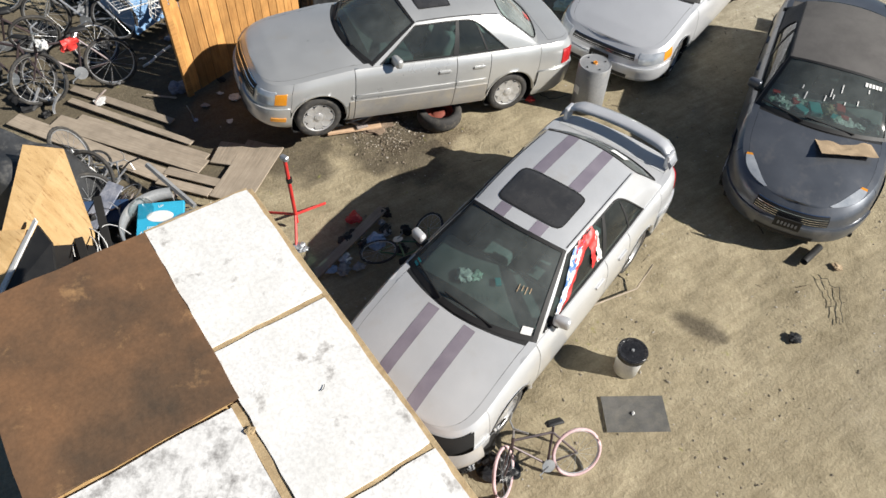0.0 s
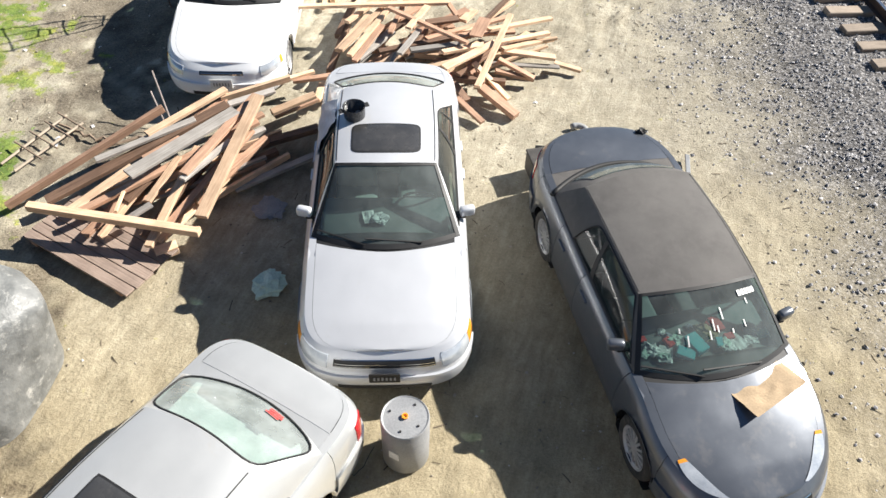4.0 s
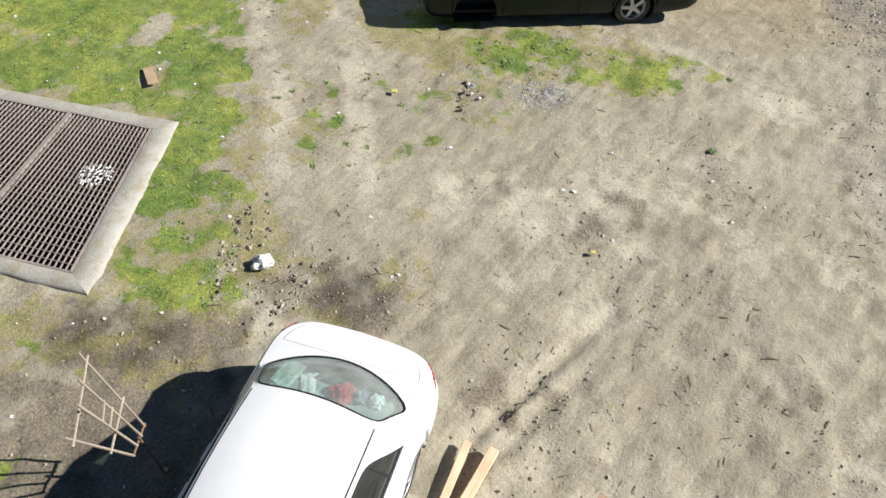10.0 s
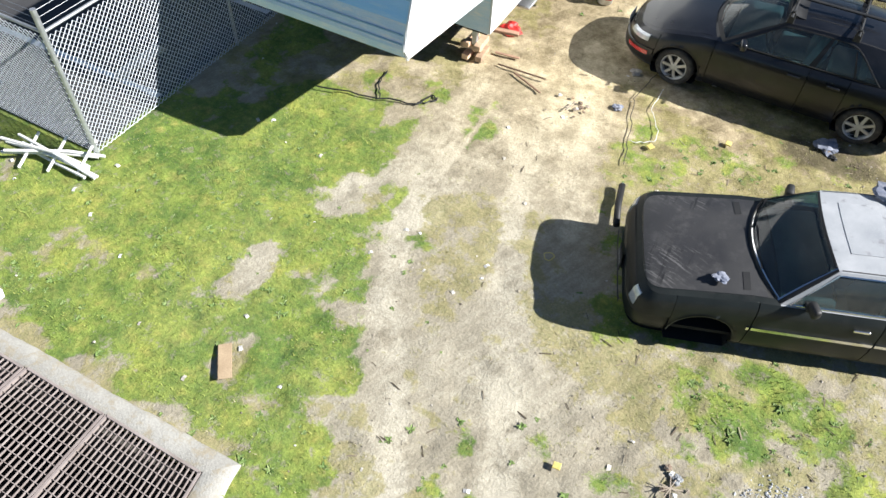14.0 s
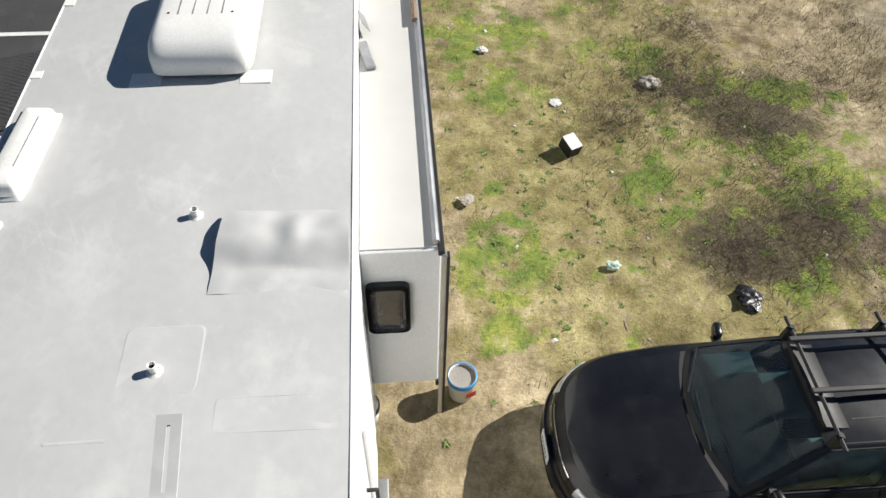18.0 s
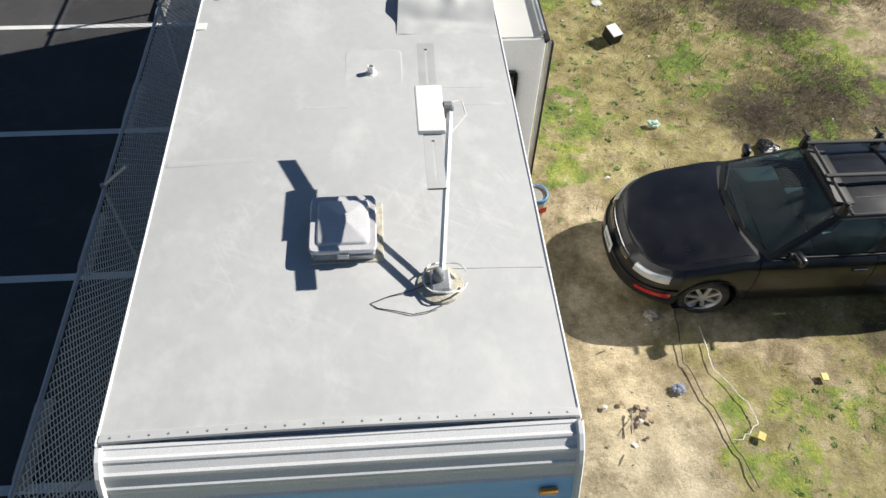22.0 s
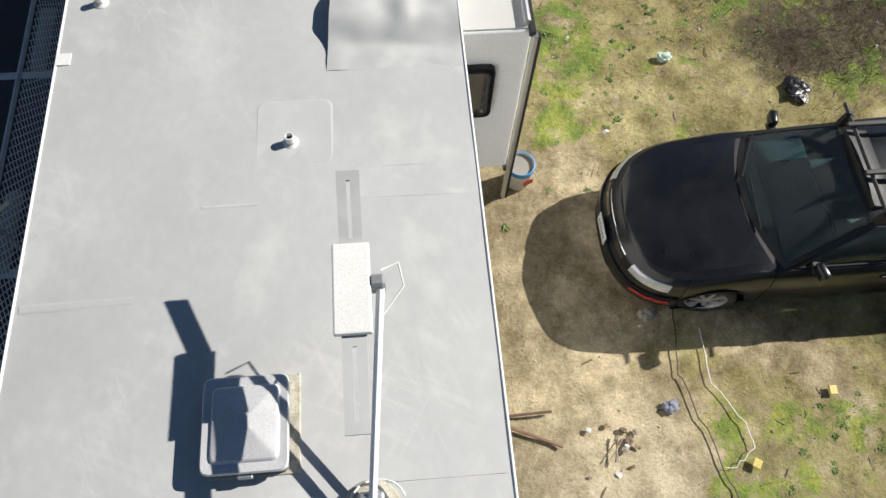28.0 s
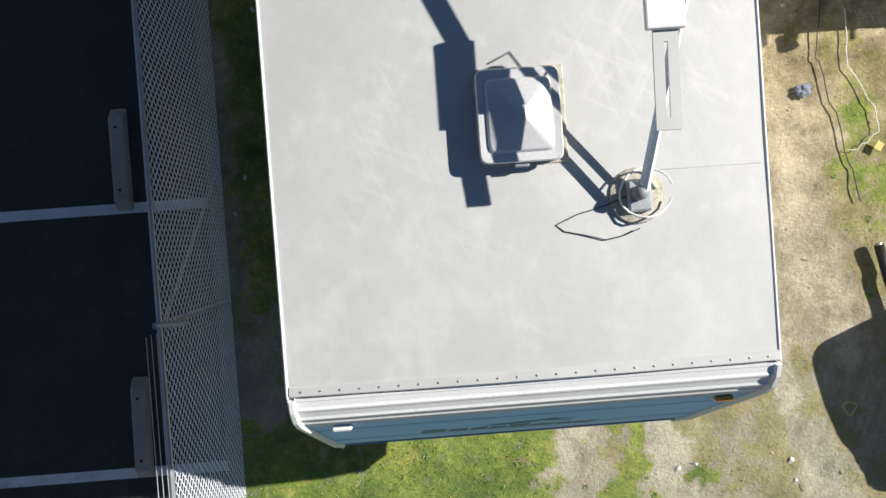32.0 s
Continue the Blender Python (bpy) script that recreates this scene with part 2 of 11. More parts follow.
M["glass_rear_black"] = pane("black_tinted_car_glass", (0.06, 0.06, 0.06), dust_glare=0.16)
M["glass_dark"] = pane("dark_car_glass", (0.24, 0.38, 0.41), dust_glare=0.075)
M["sunroof"] = surface("dark_sunroof_glass", (0.035, 0.035, 0.036), (0.055, 0.054, 0.053), 0.25, 0, 3, 200, coat=0.6, dirt=(0.09, 0.085, 0.08), dirt_at=(0.5, 0.9))
# The pale blotches are whitish reflections painted into the hood window.
M["canvas_window"] = surface("hood_window_plastic", (0.06, 0.085, 0.085), (0.11, 0.14, 0.14), 0.2, 0, 4, 60, coat=0.8, dirt=(0.42, 0.46, 0.45), dirt_at=(0.60, 0.64))
M["fresh"] = wood("fresh_pine", (0.53, 0.355, 0.225), (0.73, 0.54, 0.375))
M["red"] = wood("reddish_pine", (0.34, 0.20, 0.13), (0.52, 0.335, 0.23))
M["grey"] = wood("weathered_grey_wood", (0.25, 0.235, 0.215), (0.40, 0.38, 0.35))
M["dark"] = wood("old_brown_wood", (0.12, 0.07, 0.045), (0.24, 0.15, 0.10))
M["walkway"] = wood("weathered_walkway_board", (0.30, 0.255, 0.20), (0.42, 0.36, 0.285), vary=0.18)
M["deck"] = wood("brown_deck_plank", (0.22, 0.165, 0.135), (0.33, 0.26, 0.215), vary=0.15)
M["cedar"] = wood("orange_cedar", (0.40, 0.19, 0.055), (0.60, 0.33, 0.11), vary=0.28)
M["ply"] = surface("raw_plywood", (0.52, 0.33, 0.14), (0.66, 0.45, 0.22), 0.7, 0, 3, 60, 0.001, stretch=(1, 5, 1), dirt=(0.32, 0.17, 0.06), dirt_at=(0.55, 0.7))
M["ply_white"] = surface("white_painted_board", (0.74, 0.73, 0.70), (0.80, 0.79, 0.77), 0.75, 0, 2.2, 40, 0.001, dirt=(0.33, 0.31, 0.29), dirt_at=(0.575, 0.68))
M["ply_mould"] = surface("mouldy_white_board", (0.72, 0.71, 0.69), (0.80, 0.79, 0.77), 0.75, 0, 2.2, 40, 0.001, dirt=(0.27, 0.26, 0.25), dirt_at=(0.49, 0.64))
M["ply_brown"] = surface("stained_brown_board", (0.085, 0.06, 0.04), (0.235, 0.125, 0.062), 0.55, 0, 1.6, 40, 0.001, dirt=(0.44, 0.26, 0.12), dirt_at=(0.60, 0.78))
M["osb_edge"] = surface("split_board_edge", (0.34, 0.24, 0.13), (0.5, 0.38, 0.22), 0.85, 0, 12, 90, 0.003)
M["roof"] = surface("grey_roof_membrane", (0.475, 0.48, 0.475), (0.525, 0.53, 0.525), 0.5, 0, 1.1, 14, stretch=(1, 0.8, 1), dirt=(0.585, 0.59, 0.575), dirt_at=(0.52, 0.70), grain=(0.955, 1.035))


def scuffs(m, colour, scale=1.6, width=0.08, amount=0.45, turn=0.5):
    """Adds thin pale scuff lines, in patches, to a surface."""
    n, l = m.node_tree.nodes, m.node_tree.links
    b = n["Principled BSDF"]
    src = b.inputs["Base Color"].links[0].from_socket
    co = n.new("ShaderNodeTexCoord").outputs["Object"]
    mp = n.new("ShaderNodeMapping")
    mp.vector_type = "TEXTURE"
    mp.inputs["Rotation"].default_value = (0, 0, turn)
    mp.inputs["Scale"].default_value = (0.09, 0.9, 1.0)
    l.new(co, mp.inputs["Vector"])
    t = noise_node(n, l, mp.outputs[0], scale, 7, 0.68)
    near = ramp(n, l, t.outputs["Fac"], 0.53, 0.53 + width, (0, 0, 0), (1, 1, 1))
    mask = ramp(n, l, noise_node(n, l, co, 1.1, 3).outputs["Fac"], 0.50, 0.64, (0, 0, 0), (amount, amount, amount)).outputs[0]
    f = mix(n, l, 1.0, mask, near.outputs[0], "MULTIPLY")
    l.new(mix(n, l, f, src, colour), b.inputs["Base Color"])


scuffs(M["bmw_hood"], (0.16, 0.155, 0.15), 3.0, 0.05, 0.7, 0.9)
scuffs(M["bmw_hood"], (0.008, 0.008, 0.009), 1.2, 0.05, 0.9, -0.3)
scuffs(M["roof"], (0.68, 0.68, 0.665), 1.0, 0.10, 0.26, -0.55)
scuffs(M["roof"], (0.68, 0.68, 0.665), 1.6, 0.07, 0.24, 1.1)
scuffs(M["roof"], (0.67, 0.67, 0.655), 2.2, 0.06, 0.22, 0.45)
scuffs(M["roof"], (0.40, 0.40, 0.385), 0.6, 0.14, 0.35, 0.1)
M["roof_patch"] = surface("taped_roof_patch", (0.48, 0.485, 0.48), (0.53, 0.535, 0.53), 0.5, 0, 1.2, 9, dirt=(0.60, 0.605, 0.59), dirt_at=(0.52, 0.76), grain=(0.96, 1.03))
M["slide_top"] = surface("pale_slide_roof", (0.525, 0.525, 0.50), (0.55, 0.55, 0.525), 0.5, 0, 1.2, 5, grain=(0.97, 1.02))
M["rv_white"] = surface("white_rv_skin", (0.74, 0.75, 0.75), (0.80, 0.80, 0.80), 0.4, 0, 1.5, 150, dirt=(0.62, 0.6, 0.56), dirt_at=(0.6, 0.85))
M["rv_blue"] = surface("faded_blue_rv_skin", (0.33, 0.65, 0.97), (0.45, 0.73, 0.97), 0.6, 0.0, 1.2, 120, stretch=(0.6, 1, 4), dirt=(0.62, 0.82, 0.97), dirt_at=(0.50, 0.74), grain=(0.95, 1.04), spec=0.12)
M["rv_mid"] = surface("pale_blue_rv_skirt", (0.56, 0.74, 0.88), (0.68, 0.82, 0.92), 0.55, 0, 2.2, 120, stretch=(0.6, 1, 3), dirt=(0.80, 0.84, 0.86), dirt_at=(0.48, 0.66), spec=0.2)
M["rv_letter"] = surface("faded_grey_lettering", (0.10, 0.19, 0.27), (0.17, 0.29, 0.38), 0.6, 0, 8, 40)
M["ac_white"] = surface("white_plastic_shroud", (0.76, 0.76, 0.73), (0.83, 0.83, 0.80), 0.45, 0, 3, 120, dirt=(0.6, 0.57, 0.5), dirt_at=(0.62, 0.85))
M["alu"] = surface("brushed_aluminium", (0.50, 0.51, 0.52), (0.62, 0.63, 0.64), 0.38, 0.85, 4, 200)
M["sealant"] = surface("cracked_beige_sealant", (0.42, 0.38, 0.29), (0.62, 0.59, 0.5), 0.8, 0, 20, 120, 0.004, dirt=(0.2, 0.19, 0.16))
M["lid"] = surface("aluminium_vent_lid", (0.56, 0.56, 0.57), (0.66, 0.66, 0.67), 0.4, 0.15, 3, 120)
M["galv"] = surface("galvanised_steel", (0.38, 0.40, 0.42), (0.52, 0.54, 0.56), 0.45, 0.7, 8, 120)
M["asphalt"] = surface("asphalt", (0.040, 0.040, 0.043), (0.060, 0.059, 0.060), 0.9, 0, 0.8, 160, 0.004, dirt=(0.085, 0.082, 0.08), dirt_at=(0.5, 0.8))
M["lot_paint"] = surface("worn_white_line", (0.62, 0.62, 0.61), (0.76, 0.76, 0.75), 0.8, 0, 3, 90, dirt=(0.3, 0.3, 0.3), dirt_at=(0.6, 0.72))
M["concrete"] = surface("weathered_concrete", (0.30, 0.285, 0.26), (0.42, 0.40, 0.365), 0.9, 0, 1.5, 80, 0.003, dirt=(0.25, 0.235, 0.2), dirt_at=(0.55, 0.8))
M["rust"] = surface("rusty_grating", (0.26, 0.215, 0.195), (0.40, 0.345, 0.32), 0.7, 0.1, 3, 90)
M["mesh_wire"] = surface("bright_zinc_wire", (0.66, 0.70, 0.76), (0.76, 0.80, 0.86), 0.45, 0.1, 8, 120)
# Pit walls and floor: the depth's shade is put into their dark colour.
M["pit"] = surface("shaded_pit_wall", (0.05, 0.046, 0.04), (0.09, 0.083, 0.07), 0.9, 0, 2, 40)
M["pit_dark"] = surface("shaded_pit_floor", (0.006, 0.006, 0.006), (0.012, 0.012, 0.011), 0.6, 0, 2, 40)
M["tarp_black"] = surface("black_plastic_sheet", (0.022, 0.024, 0.027), (0.05, 0.052, 0.055), 0.4, 0, 2.5, 25, 0.004, dirt=(0.16, 0.155, 0.145), dirt_at=(0.52, 0.75))
M["tarp_grey"] = surface("dusty_grey_tarp", (0.10, 0.104, 0.102), (0.22, 0.222, 0.213), 0.5, 0, 3.5, 9, 0.012, dirt=(0.42, 0.41, 0.38), dirt_at=(0.55, 0.75))
M["tarp_blue"] = surface("blue_tarp", (0.10, 0.23, 0.42), (0.16, 0.31, 0.52), 0.5, 0, 2.5, 30, 0.004)
M["blue_film"] = surface("pale_blue_film", (0.22, 0.33, 0.5), (0.32, 0.43, 0.6), 0.35, 0, 9, 20, 0.006)
M["plastic_red"] = surface("red_plastic", (0.55, 0.03, 0.03), (0.65, 0.05, 0.04), 0.45, 0, 6, 60, dirt=(0.35, 0.06, 0.05))
M["rust_red"] = surface("rusty_red_rim", (0.20, 0.045, 0.035), (0.30, 0.09, 0.06), 0.7, 0, 6, 60)
M["plastic_white"] = surface("white_plastic", (0.70, 0.70, 0.68), (0.8, 0.8, 0.78), 0.5, 0, 6, 60, dirt=(0.5, 0.46, 0.4), dirt_at=(0.6, 0.8))
M["plastic_blue"] = surface("blue_plastic", (0.03, 0.22, 0.50), (0.06, 0.30, 0.58), 0.45, 0, 6, 60)
M["card_blue"] = surface("blue_cardboard", (0.02, 0.33, 0.53), (0.03, 0.40, 0.60), 0.7, 0, 3, 60)
M["cardboard"] = surface("torn_cardboard", (0.36, 0.26, 0.16), (0.48, 0.36, 0.23), 0.9, 0, 4, 60, 0.002)
M["plastic_grey"] = surface("grey_plastic", (0.20, 0.21, 0.22), (0.30, 0.31, 0.32), 0.55, 0, 4, 60, dirt=(0.4, 0.38, 0.35))
M["steel_grey"] = surface("grey_painted_drum", (0.25, 0.255, 0.26), (0.33, 0.335, 0.34), 0.5, 0.2, 3, 60, dirt=(0.42, 0.4, 0.36), dirt_at=(0.58, 0.8))
M["bike_dark"] = surface("dark_bike_frame", (0.05, 0.04, 0.045), (0.10, 0.07, 0.07), 0.4, 0.3, 6, 60)
M["bike_silver"] = surface("silver_bike_frame", (0.5, 0.51, 0.52), (0.62, 0.63, 0.64), 0.35, 0.7, 6, 60)
M["bike_pink"] = surface("pink_tyre", (0.55, 0.36, 0.38), (0.68, 0.5, 0.5), 0.8, 0, 6, 60)
M["bike_green"] = surface("green_bike_frame", (0.05, 0.12, 0.06), (0.1, 0.18, 0.08), 0.45, 0.2, 6, 60)
M["bark"] = surface("dry_branch", (0.17, 0.12, 0.085), (0.29, 0.22, 0.16), 0.9, 0, 20, 120, 0.003)
M["twig"] = surface("dead_brush_twig", (0.10, 0.075, 0.06), (0.19, 0.15, 0.12), 0.95, 0, 8, 90)
M["stone"] = surface("pale_rock", (0.36, 0.32, 0.27), (0.5, 0.46, 0.40), 0.9, 0, 6, 60, 0.004)
M["paper"] = surface("dirty_paper", (0.62, 0.62, 0.6), (0.75, 0.75, 0.73), 0.8, 0, 9, 40, 0.002)
M["yellow"] = surface("yellow_tile", (0.62, 0.50, 0.12), (0.72, 0.6, 0.22), 0.6, 0, 9, 60)
M["mint"] = surface("mint_plastic_bag", (0.45, 0.62, 0.52), (0.58, 0.72, 0.63), 0.5, 0, 9, 30, 0.006)
M["bag_black"] = surface("black_bin_bag", (0.012, 0.012, 0.013), (0.03, 0.03, 0.032), 0.25, 0, 9, 24, 0.01)
M["cloth_blue"] = surface("grey_blue_cloth", (0.13, 0.15, 0.21), (0.36, 0.37, 0.42), 0.9, 0, 9, 40, 0.004)
M["leaf"] = surface("plant_leaf", (0.06, 0.12, 0.025), (0.12, 0.19, 0.05), 0.6, 0, 9, 60)
M["water_jug"] = pane("blue_jug_plastic", (0.55, 0.76, 0.92), 0.08, dust_glare=0.10)
M["clear"] = pane("clear_film", (0.75, 0.8, 0.8), 0.15)
M["tie"] = wood("railway_tie_wood", (0.22, 0.175, 0.13), (0.34, 0.28, 0.22), vary=0.2)
M["rail"] = surface("rusty_rail", (0.06, 0.04, 0.035), (0.11, 0.075, 0.06), 0.6, 0.6, 6, 60)
M["rail_top"] = surface("polished_rail_head", (0.4, 0.4, 0.42), (0.5, 0.5, 0.52), 0.25, 1.0, 6, 60)


M["bag_print"] = surface("printed_plastic_bag", (0.70, 0.74, 0.78), (0.78, 0.80, 0.82), 0.4, 0, 4, 60, dirt=(0.05, 0.16, 0.42), dirt_at=(0.50, 0.54))

# ---- mesh helpers ----
def thing(name, x, y, z=0.0, yaw=0.0, label="", category="", group="", kind="", pitch=0.0, roll=0.0):
    ob = new(name)
    ob.empty_display_size = 0.1
    ob.matrix_world = pose(x, y, z, 0, 0, yaw) @ pose(0, 0, 0, roll, pitch, 0)
    return tagged(ob, label, category, group, kind)


def obj(name, verts, faces, mat, parent=None, label="", smooth=False):
    me = bpy.data.meshes.new(name)
    me.from_pydata([tuple(v) for v in verts], [], [tuple(f) for f in faces])
    if smooth:
        me.polygons.foreach_set("use_smooth", [True] * len(me.polygons))
    me.materials.append(mat)
    ob = new(name, me)
    ob.parent = parent
    return tagged(ob, label) if label else ob


def part(name, bm, mat, parent, label="", smooth=False):
    me = bpy.data.meshes.new(name)
    bm.normal_update()
    bm.to_mesh(me)
    bm.free()
    if smooth:
        me.polygons.foreach_set("use_smooth", [True] * len(me.polygons))
    me.materials.append(mat)
    ob = new(name, me)
    ob.parent = parent
    return tagged(ob, label) if label else ob


def box_bm(sx, sy, sz, at=(0, 0, 0), bevel=0.0, seg=1, m=None, taper=1.0):
    """A bevelled box centred on at; taper shrinks its top."""
    bm = bmesh.new()
    bmesh.ops.create_cube(bm, size=1.0)
    for v in bm.verts:
        k = taper if v.co.z > 0 else 1.0
        v.co = Vector((v.co.x * sx * k, v.co.y * sy * k, v.co.z * sz))
    if bevel:
        bmesh.ops.bevel(bm, geom=bm.edges[:], offset=bevel, segments=seg, affect="EDGES", profile=0.5)
    bm.transform(m if m is not None else Matrix.Translation(at))
    return bm


def lathe_bm(profile, seg=24, m=None):
    """Turns (radius, height) pairs round z."""
    bm = bmesh.new()
    rings = [[bm.verts.new((r * math.cos(2 * math.pi * i / seg), r * math.sin(2 * math.pi * i / seg), h)) for i in range(seg)] if r > 1e-5 else [bm.verts.new((0, 0, h))] for r, h in profile]
    for a, b in zip(rings, rings[1:]):
        for i in range(seg):
            j = (i + 1) % seg
            q = [a[i % len(a)], a[j % len(a)], b[j % len(b)], b[i % len(b)]]
            u = []
            for v in q:
                if v not in u:
                    u.append(v)
            if len(u) > 2:
                bm.faces.new(u)
    if m is not None:
        bm.transform(m)
    return bm


def tube_bm(points, r, seg=6, bm=None, closed=False):
    """A round tube along points."""
    bm = bm or bmesh.new()
    pts = [Vector(p) for p in points]
    rings = []
    for i, p in enumerate(pts):
        a, b = pts[i - 1] if i or closed else p, pts[(i + 1) % len(pts)] if i + 1 < len(pts) or closed else p
        d = (b - a).normalized()
        s = d.cross(Vector((0, 0, 1)) if abs(d.z) < 0.95 else Vector((1, 0, 0))).normalized()
        t = s.cross(d)
        rings.append([bm.verts.new(p + r * (math.cos(2 * math.pi * k / seg) * s + math.sin(2 * math.pi * k / seg) * t)) for k in range(seg)])
    n = len(rings)
    for i in range(n if closed else n - 1):
        a, b = rings[i], rings[(i + 1) % n]
        for k in range(seg):
            bm.faces.new((a[k], a[(k + 1) % seg], b[(k + 1) % seg], b[k]))
    if not closed:
        bm.faces.new(rings[0][::-1])
        bm.faces.new(rings[-1])
    return bm


def grid_mesh(fn, u0, u1, nu, v0, v1, nv, cuts=(), flip=False):
    """Verts and faces of the surface fn(u, v); cuts: circles (x, z, r) in side view that are cut out."""
    us, vs = np.linspace(u0, u1, nu + 1), np.linspace(v0, v1, nv + 1)
    verts = [list(fn(u, v)) for u in us for v in vs]
    faces = []
    for i in range(nu):
        for j in range(nv):
            f = [i * (nv + 1) + j, (i + 1) * (nv + 1) + j, (i + 1) * (nv + 1) + j + 1, i * (nv + 1) + j + 1]
            cx, cz = sum(verts[k][0] for k in f) / 4, sum(verts[k][2] for k in f) / 4
            if any((cx - a) ** 2 + (cz - b) ** 2 < r * r for a, b, r in cuts):
                continue
            faces.append(f[::-1] if flip else f)
    for a, b, r in cuts:
        used = {k for f in faces for k in f}
        for k in used:
            d = math.hypot(verts[k][0] - a, verts[k][2] - b)
            if d < r or (d < r * 1.0 + 0.03 and d > 1e-6):
                verts[k][0], verts[k][2] = a + (verts[k][0] - a) * r / d, b + (verts[k][2] - b) * r / d
    return verts, faces


def crumple(name, x, y, z, size, mat, label, category, seed=0, flat=0.5, group=""):
    """A crumpled bag, rag, rock or scrap lying on the ground."""
    rnd = random.Random(seed)
    bm = bmesh.new()
    bmesh.ops.create_icosphere(bm, subdivisions=3, radius=0.5)
    ph = Vector((rnd.random() * 40, rnd.random() * 40, rnd.random() * 40))
    sy = 0.6 + 0.6 * rnd.random()
    for v in bm.verts:
        k = 1 + 0.65 * noise.noise(v.co * 3.2 + ph) + 0.35 * noise.noise(v.co * 8 + ph)
        v.co = Vector((v.co.x * size * k, v.co.y * size * k * sy, max(v.co.z, -0.30) * size * flat * k + 0.14 * size * flat))
    ob = part(name, bm, mat, None, smooth=False)
    ob.matrix_world = pose(x, y, z, 0, 0, rnd.random() * 360)
    return tagged(ob, label, category, group)


def place(ob, m):
    ob.matrix_world = m
    return ob


# ---- ground ----
def vnoise(x, y, cell, seed):
    """Smooth value noise on a lattice of the given cell size, 0 to 1."""
    lat = np.random.RandomState(seed).rand(256, 256)
    fx, fy = x / cell, y / cell
    ix, iy = np.floor(fx).astype(int), np.floor(fy).astype(int)
    tx, ty = fx - ix, fy - iy
    tx, ty = tx * tx * (3 - 2 * tx), ty * ty * (3 - 2 * ty)
    p = lambda a, b: lat[a % 256, b % 256]
    return (p(ix, iy) * (1 - tx) + p(ix + 1, iy) * tx) * (1 - ty) + (p(ix, iy + 1) * (1 - tx) + p(ix + 1, iy + 1) * tx) * ty


def smooth(a, b, v):
    t = np.clip((v - a) / (b - a), 0, 1)
    return t * t * (3 - 2 * t)


def blob(x, y, cx, cy, rx, ry, amp=1.0):
    return amp * np.exp(-(((x - cx) / rx) ** 2 + ((y - cy) / ry) ** 2) ** 1.5 * 0.7)


def grass_at(x, y):
    g = np.zeros_like(x)
    for b in ((-11.6, 23.6, 3.2, 2.3), (-7.6, 32.7, 0.6, 1.7, 0.6), (-6.3, 26.6, 0.9, 1.2, 0.45), (-7.0, 35.6, 1.1, 1.2, 0.5), (-5.3, 37.4, 1.0, 0.8, 0.5), (-5.9, 33.6, 0.8, 0.7, 0.46), (-15.2, 20, 2.4, 7), (-10.6, 16.7, 3.4, 1.3, 0.50), (-10.4, 25.3, 1.7, 1.6, 0.95), (-12.3, 28, 0.5, 9, 0.8)):
        g = np.maximum(g, blob(x, y, *b))
    for b in ((-7.95, 20.1, 0.38, 1.0, 0.86), (-10.6, 21.8, 2.3, 0.7, 1.0), (-10.3, 17.55, 2.2, 0.5, 0.58), (-7.3, 19.1, 0.8, 0.9, 0.66), (-8.0, 20.9, 0.6, 1.0, 0.8), (-7.2, 20.2, 0.9, 0.8, 0.62), (-6.0, 21.6, 1.4, 1.3, 0.5), (-7.0, 18.7, 0.9, 0.6, 0.7), (-7.6, 15.0, 0.9, 1.1, 0.55), (-8.3, 12.7, 1.0, 1.6, 0.62), (-8.4, 15.5, 0.9, 2.2, 0.62)):
        g = np.maximum(g, blob(x, y, *b))
    for b in ((-3.7, 24.2, 2.6, 0.8, 0.6), (-3.5, 27.7, 3.0, 1.0, 0.5), (-6.2, 27.2, 1.0, 1.3, 0.56), (-7.4, 33.0, 0.8, 1.4, 0.6), (-6.6, 38.2, 2.6, 2.6, 0.48), (-4.6, 36.2, 1.5, 1.4, 0.55), (-6.0, 31.9, 1.4, 0.8, 0.46)):
        g = np.maximum(g, blob(x, y, *b))
    for b in ((-9.8, 11.4, 2.2, 0.8, 0.75), (-5.1, 22.8, 1.4, 0.9, 0.55), (-2.6, 24.2, 1.8, 0.7, 0.55), (-9.2, 27.0, 0.9, 1.0, 0.62), (-3.5, 34.0, 2.5, 2.5, 0.52), (-8.4, 22.8, 0.5, 1.0, 0.7), (-5.5, 24.8, 0.8, 1.4, 0.55)):
        g = np.maximum(g, blob(x, y, *b))
    g = np.maximum(g, blob(x, y, -9.0, 22.6, 0.8, 1.5, 0.95))
    g = g - 0.45 * tracks_at(x, y) - blob(x, y, -9.87, 23.06, 0.22, 0.42, 0.8) - blob(x, y, -9.3, 21.96, 0.2, 0.3, 0.6)
    n = 0.34 * vnoise(x, y, 0.8, 3) + 0.36 * vnoise(x, y, 0.33, 4) + 0.30 * vnoise(x, y, 0.14, 5)
    return smooth(0.40, 0.86, 1.22 * g + 1.5 * (n - 0.51)) * smooth(0.08, 0.3, g)


def line_at(x, y, pts, w):
    """Nearness, 0 to 1, to a line through points."""
    d = np.full_like(x, 1e9)
    for (x0, y0), (x1, y1) in zip(pts, pts[1:]):
        t = np.clip(((x - x0) * (x1 - x0) + (y - y0) * (y1 - y0)) / ((x1 - x0) ** 2 + (y1 - y0) ** 2), 0, 1)
        d = np.minimum(d, np.hypot(x - x0 - t * (x1 - x0), y - y0 - t * (y1 - y0)))
    return np.exp(-(d / w) ** 2)


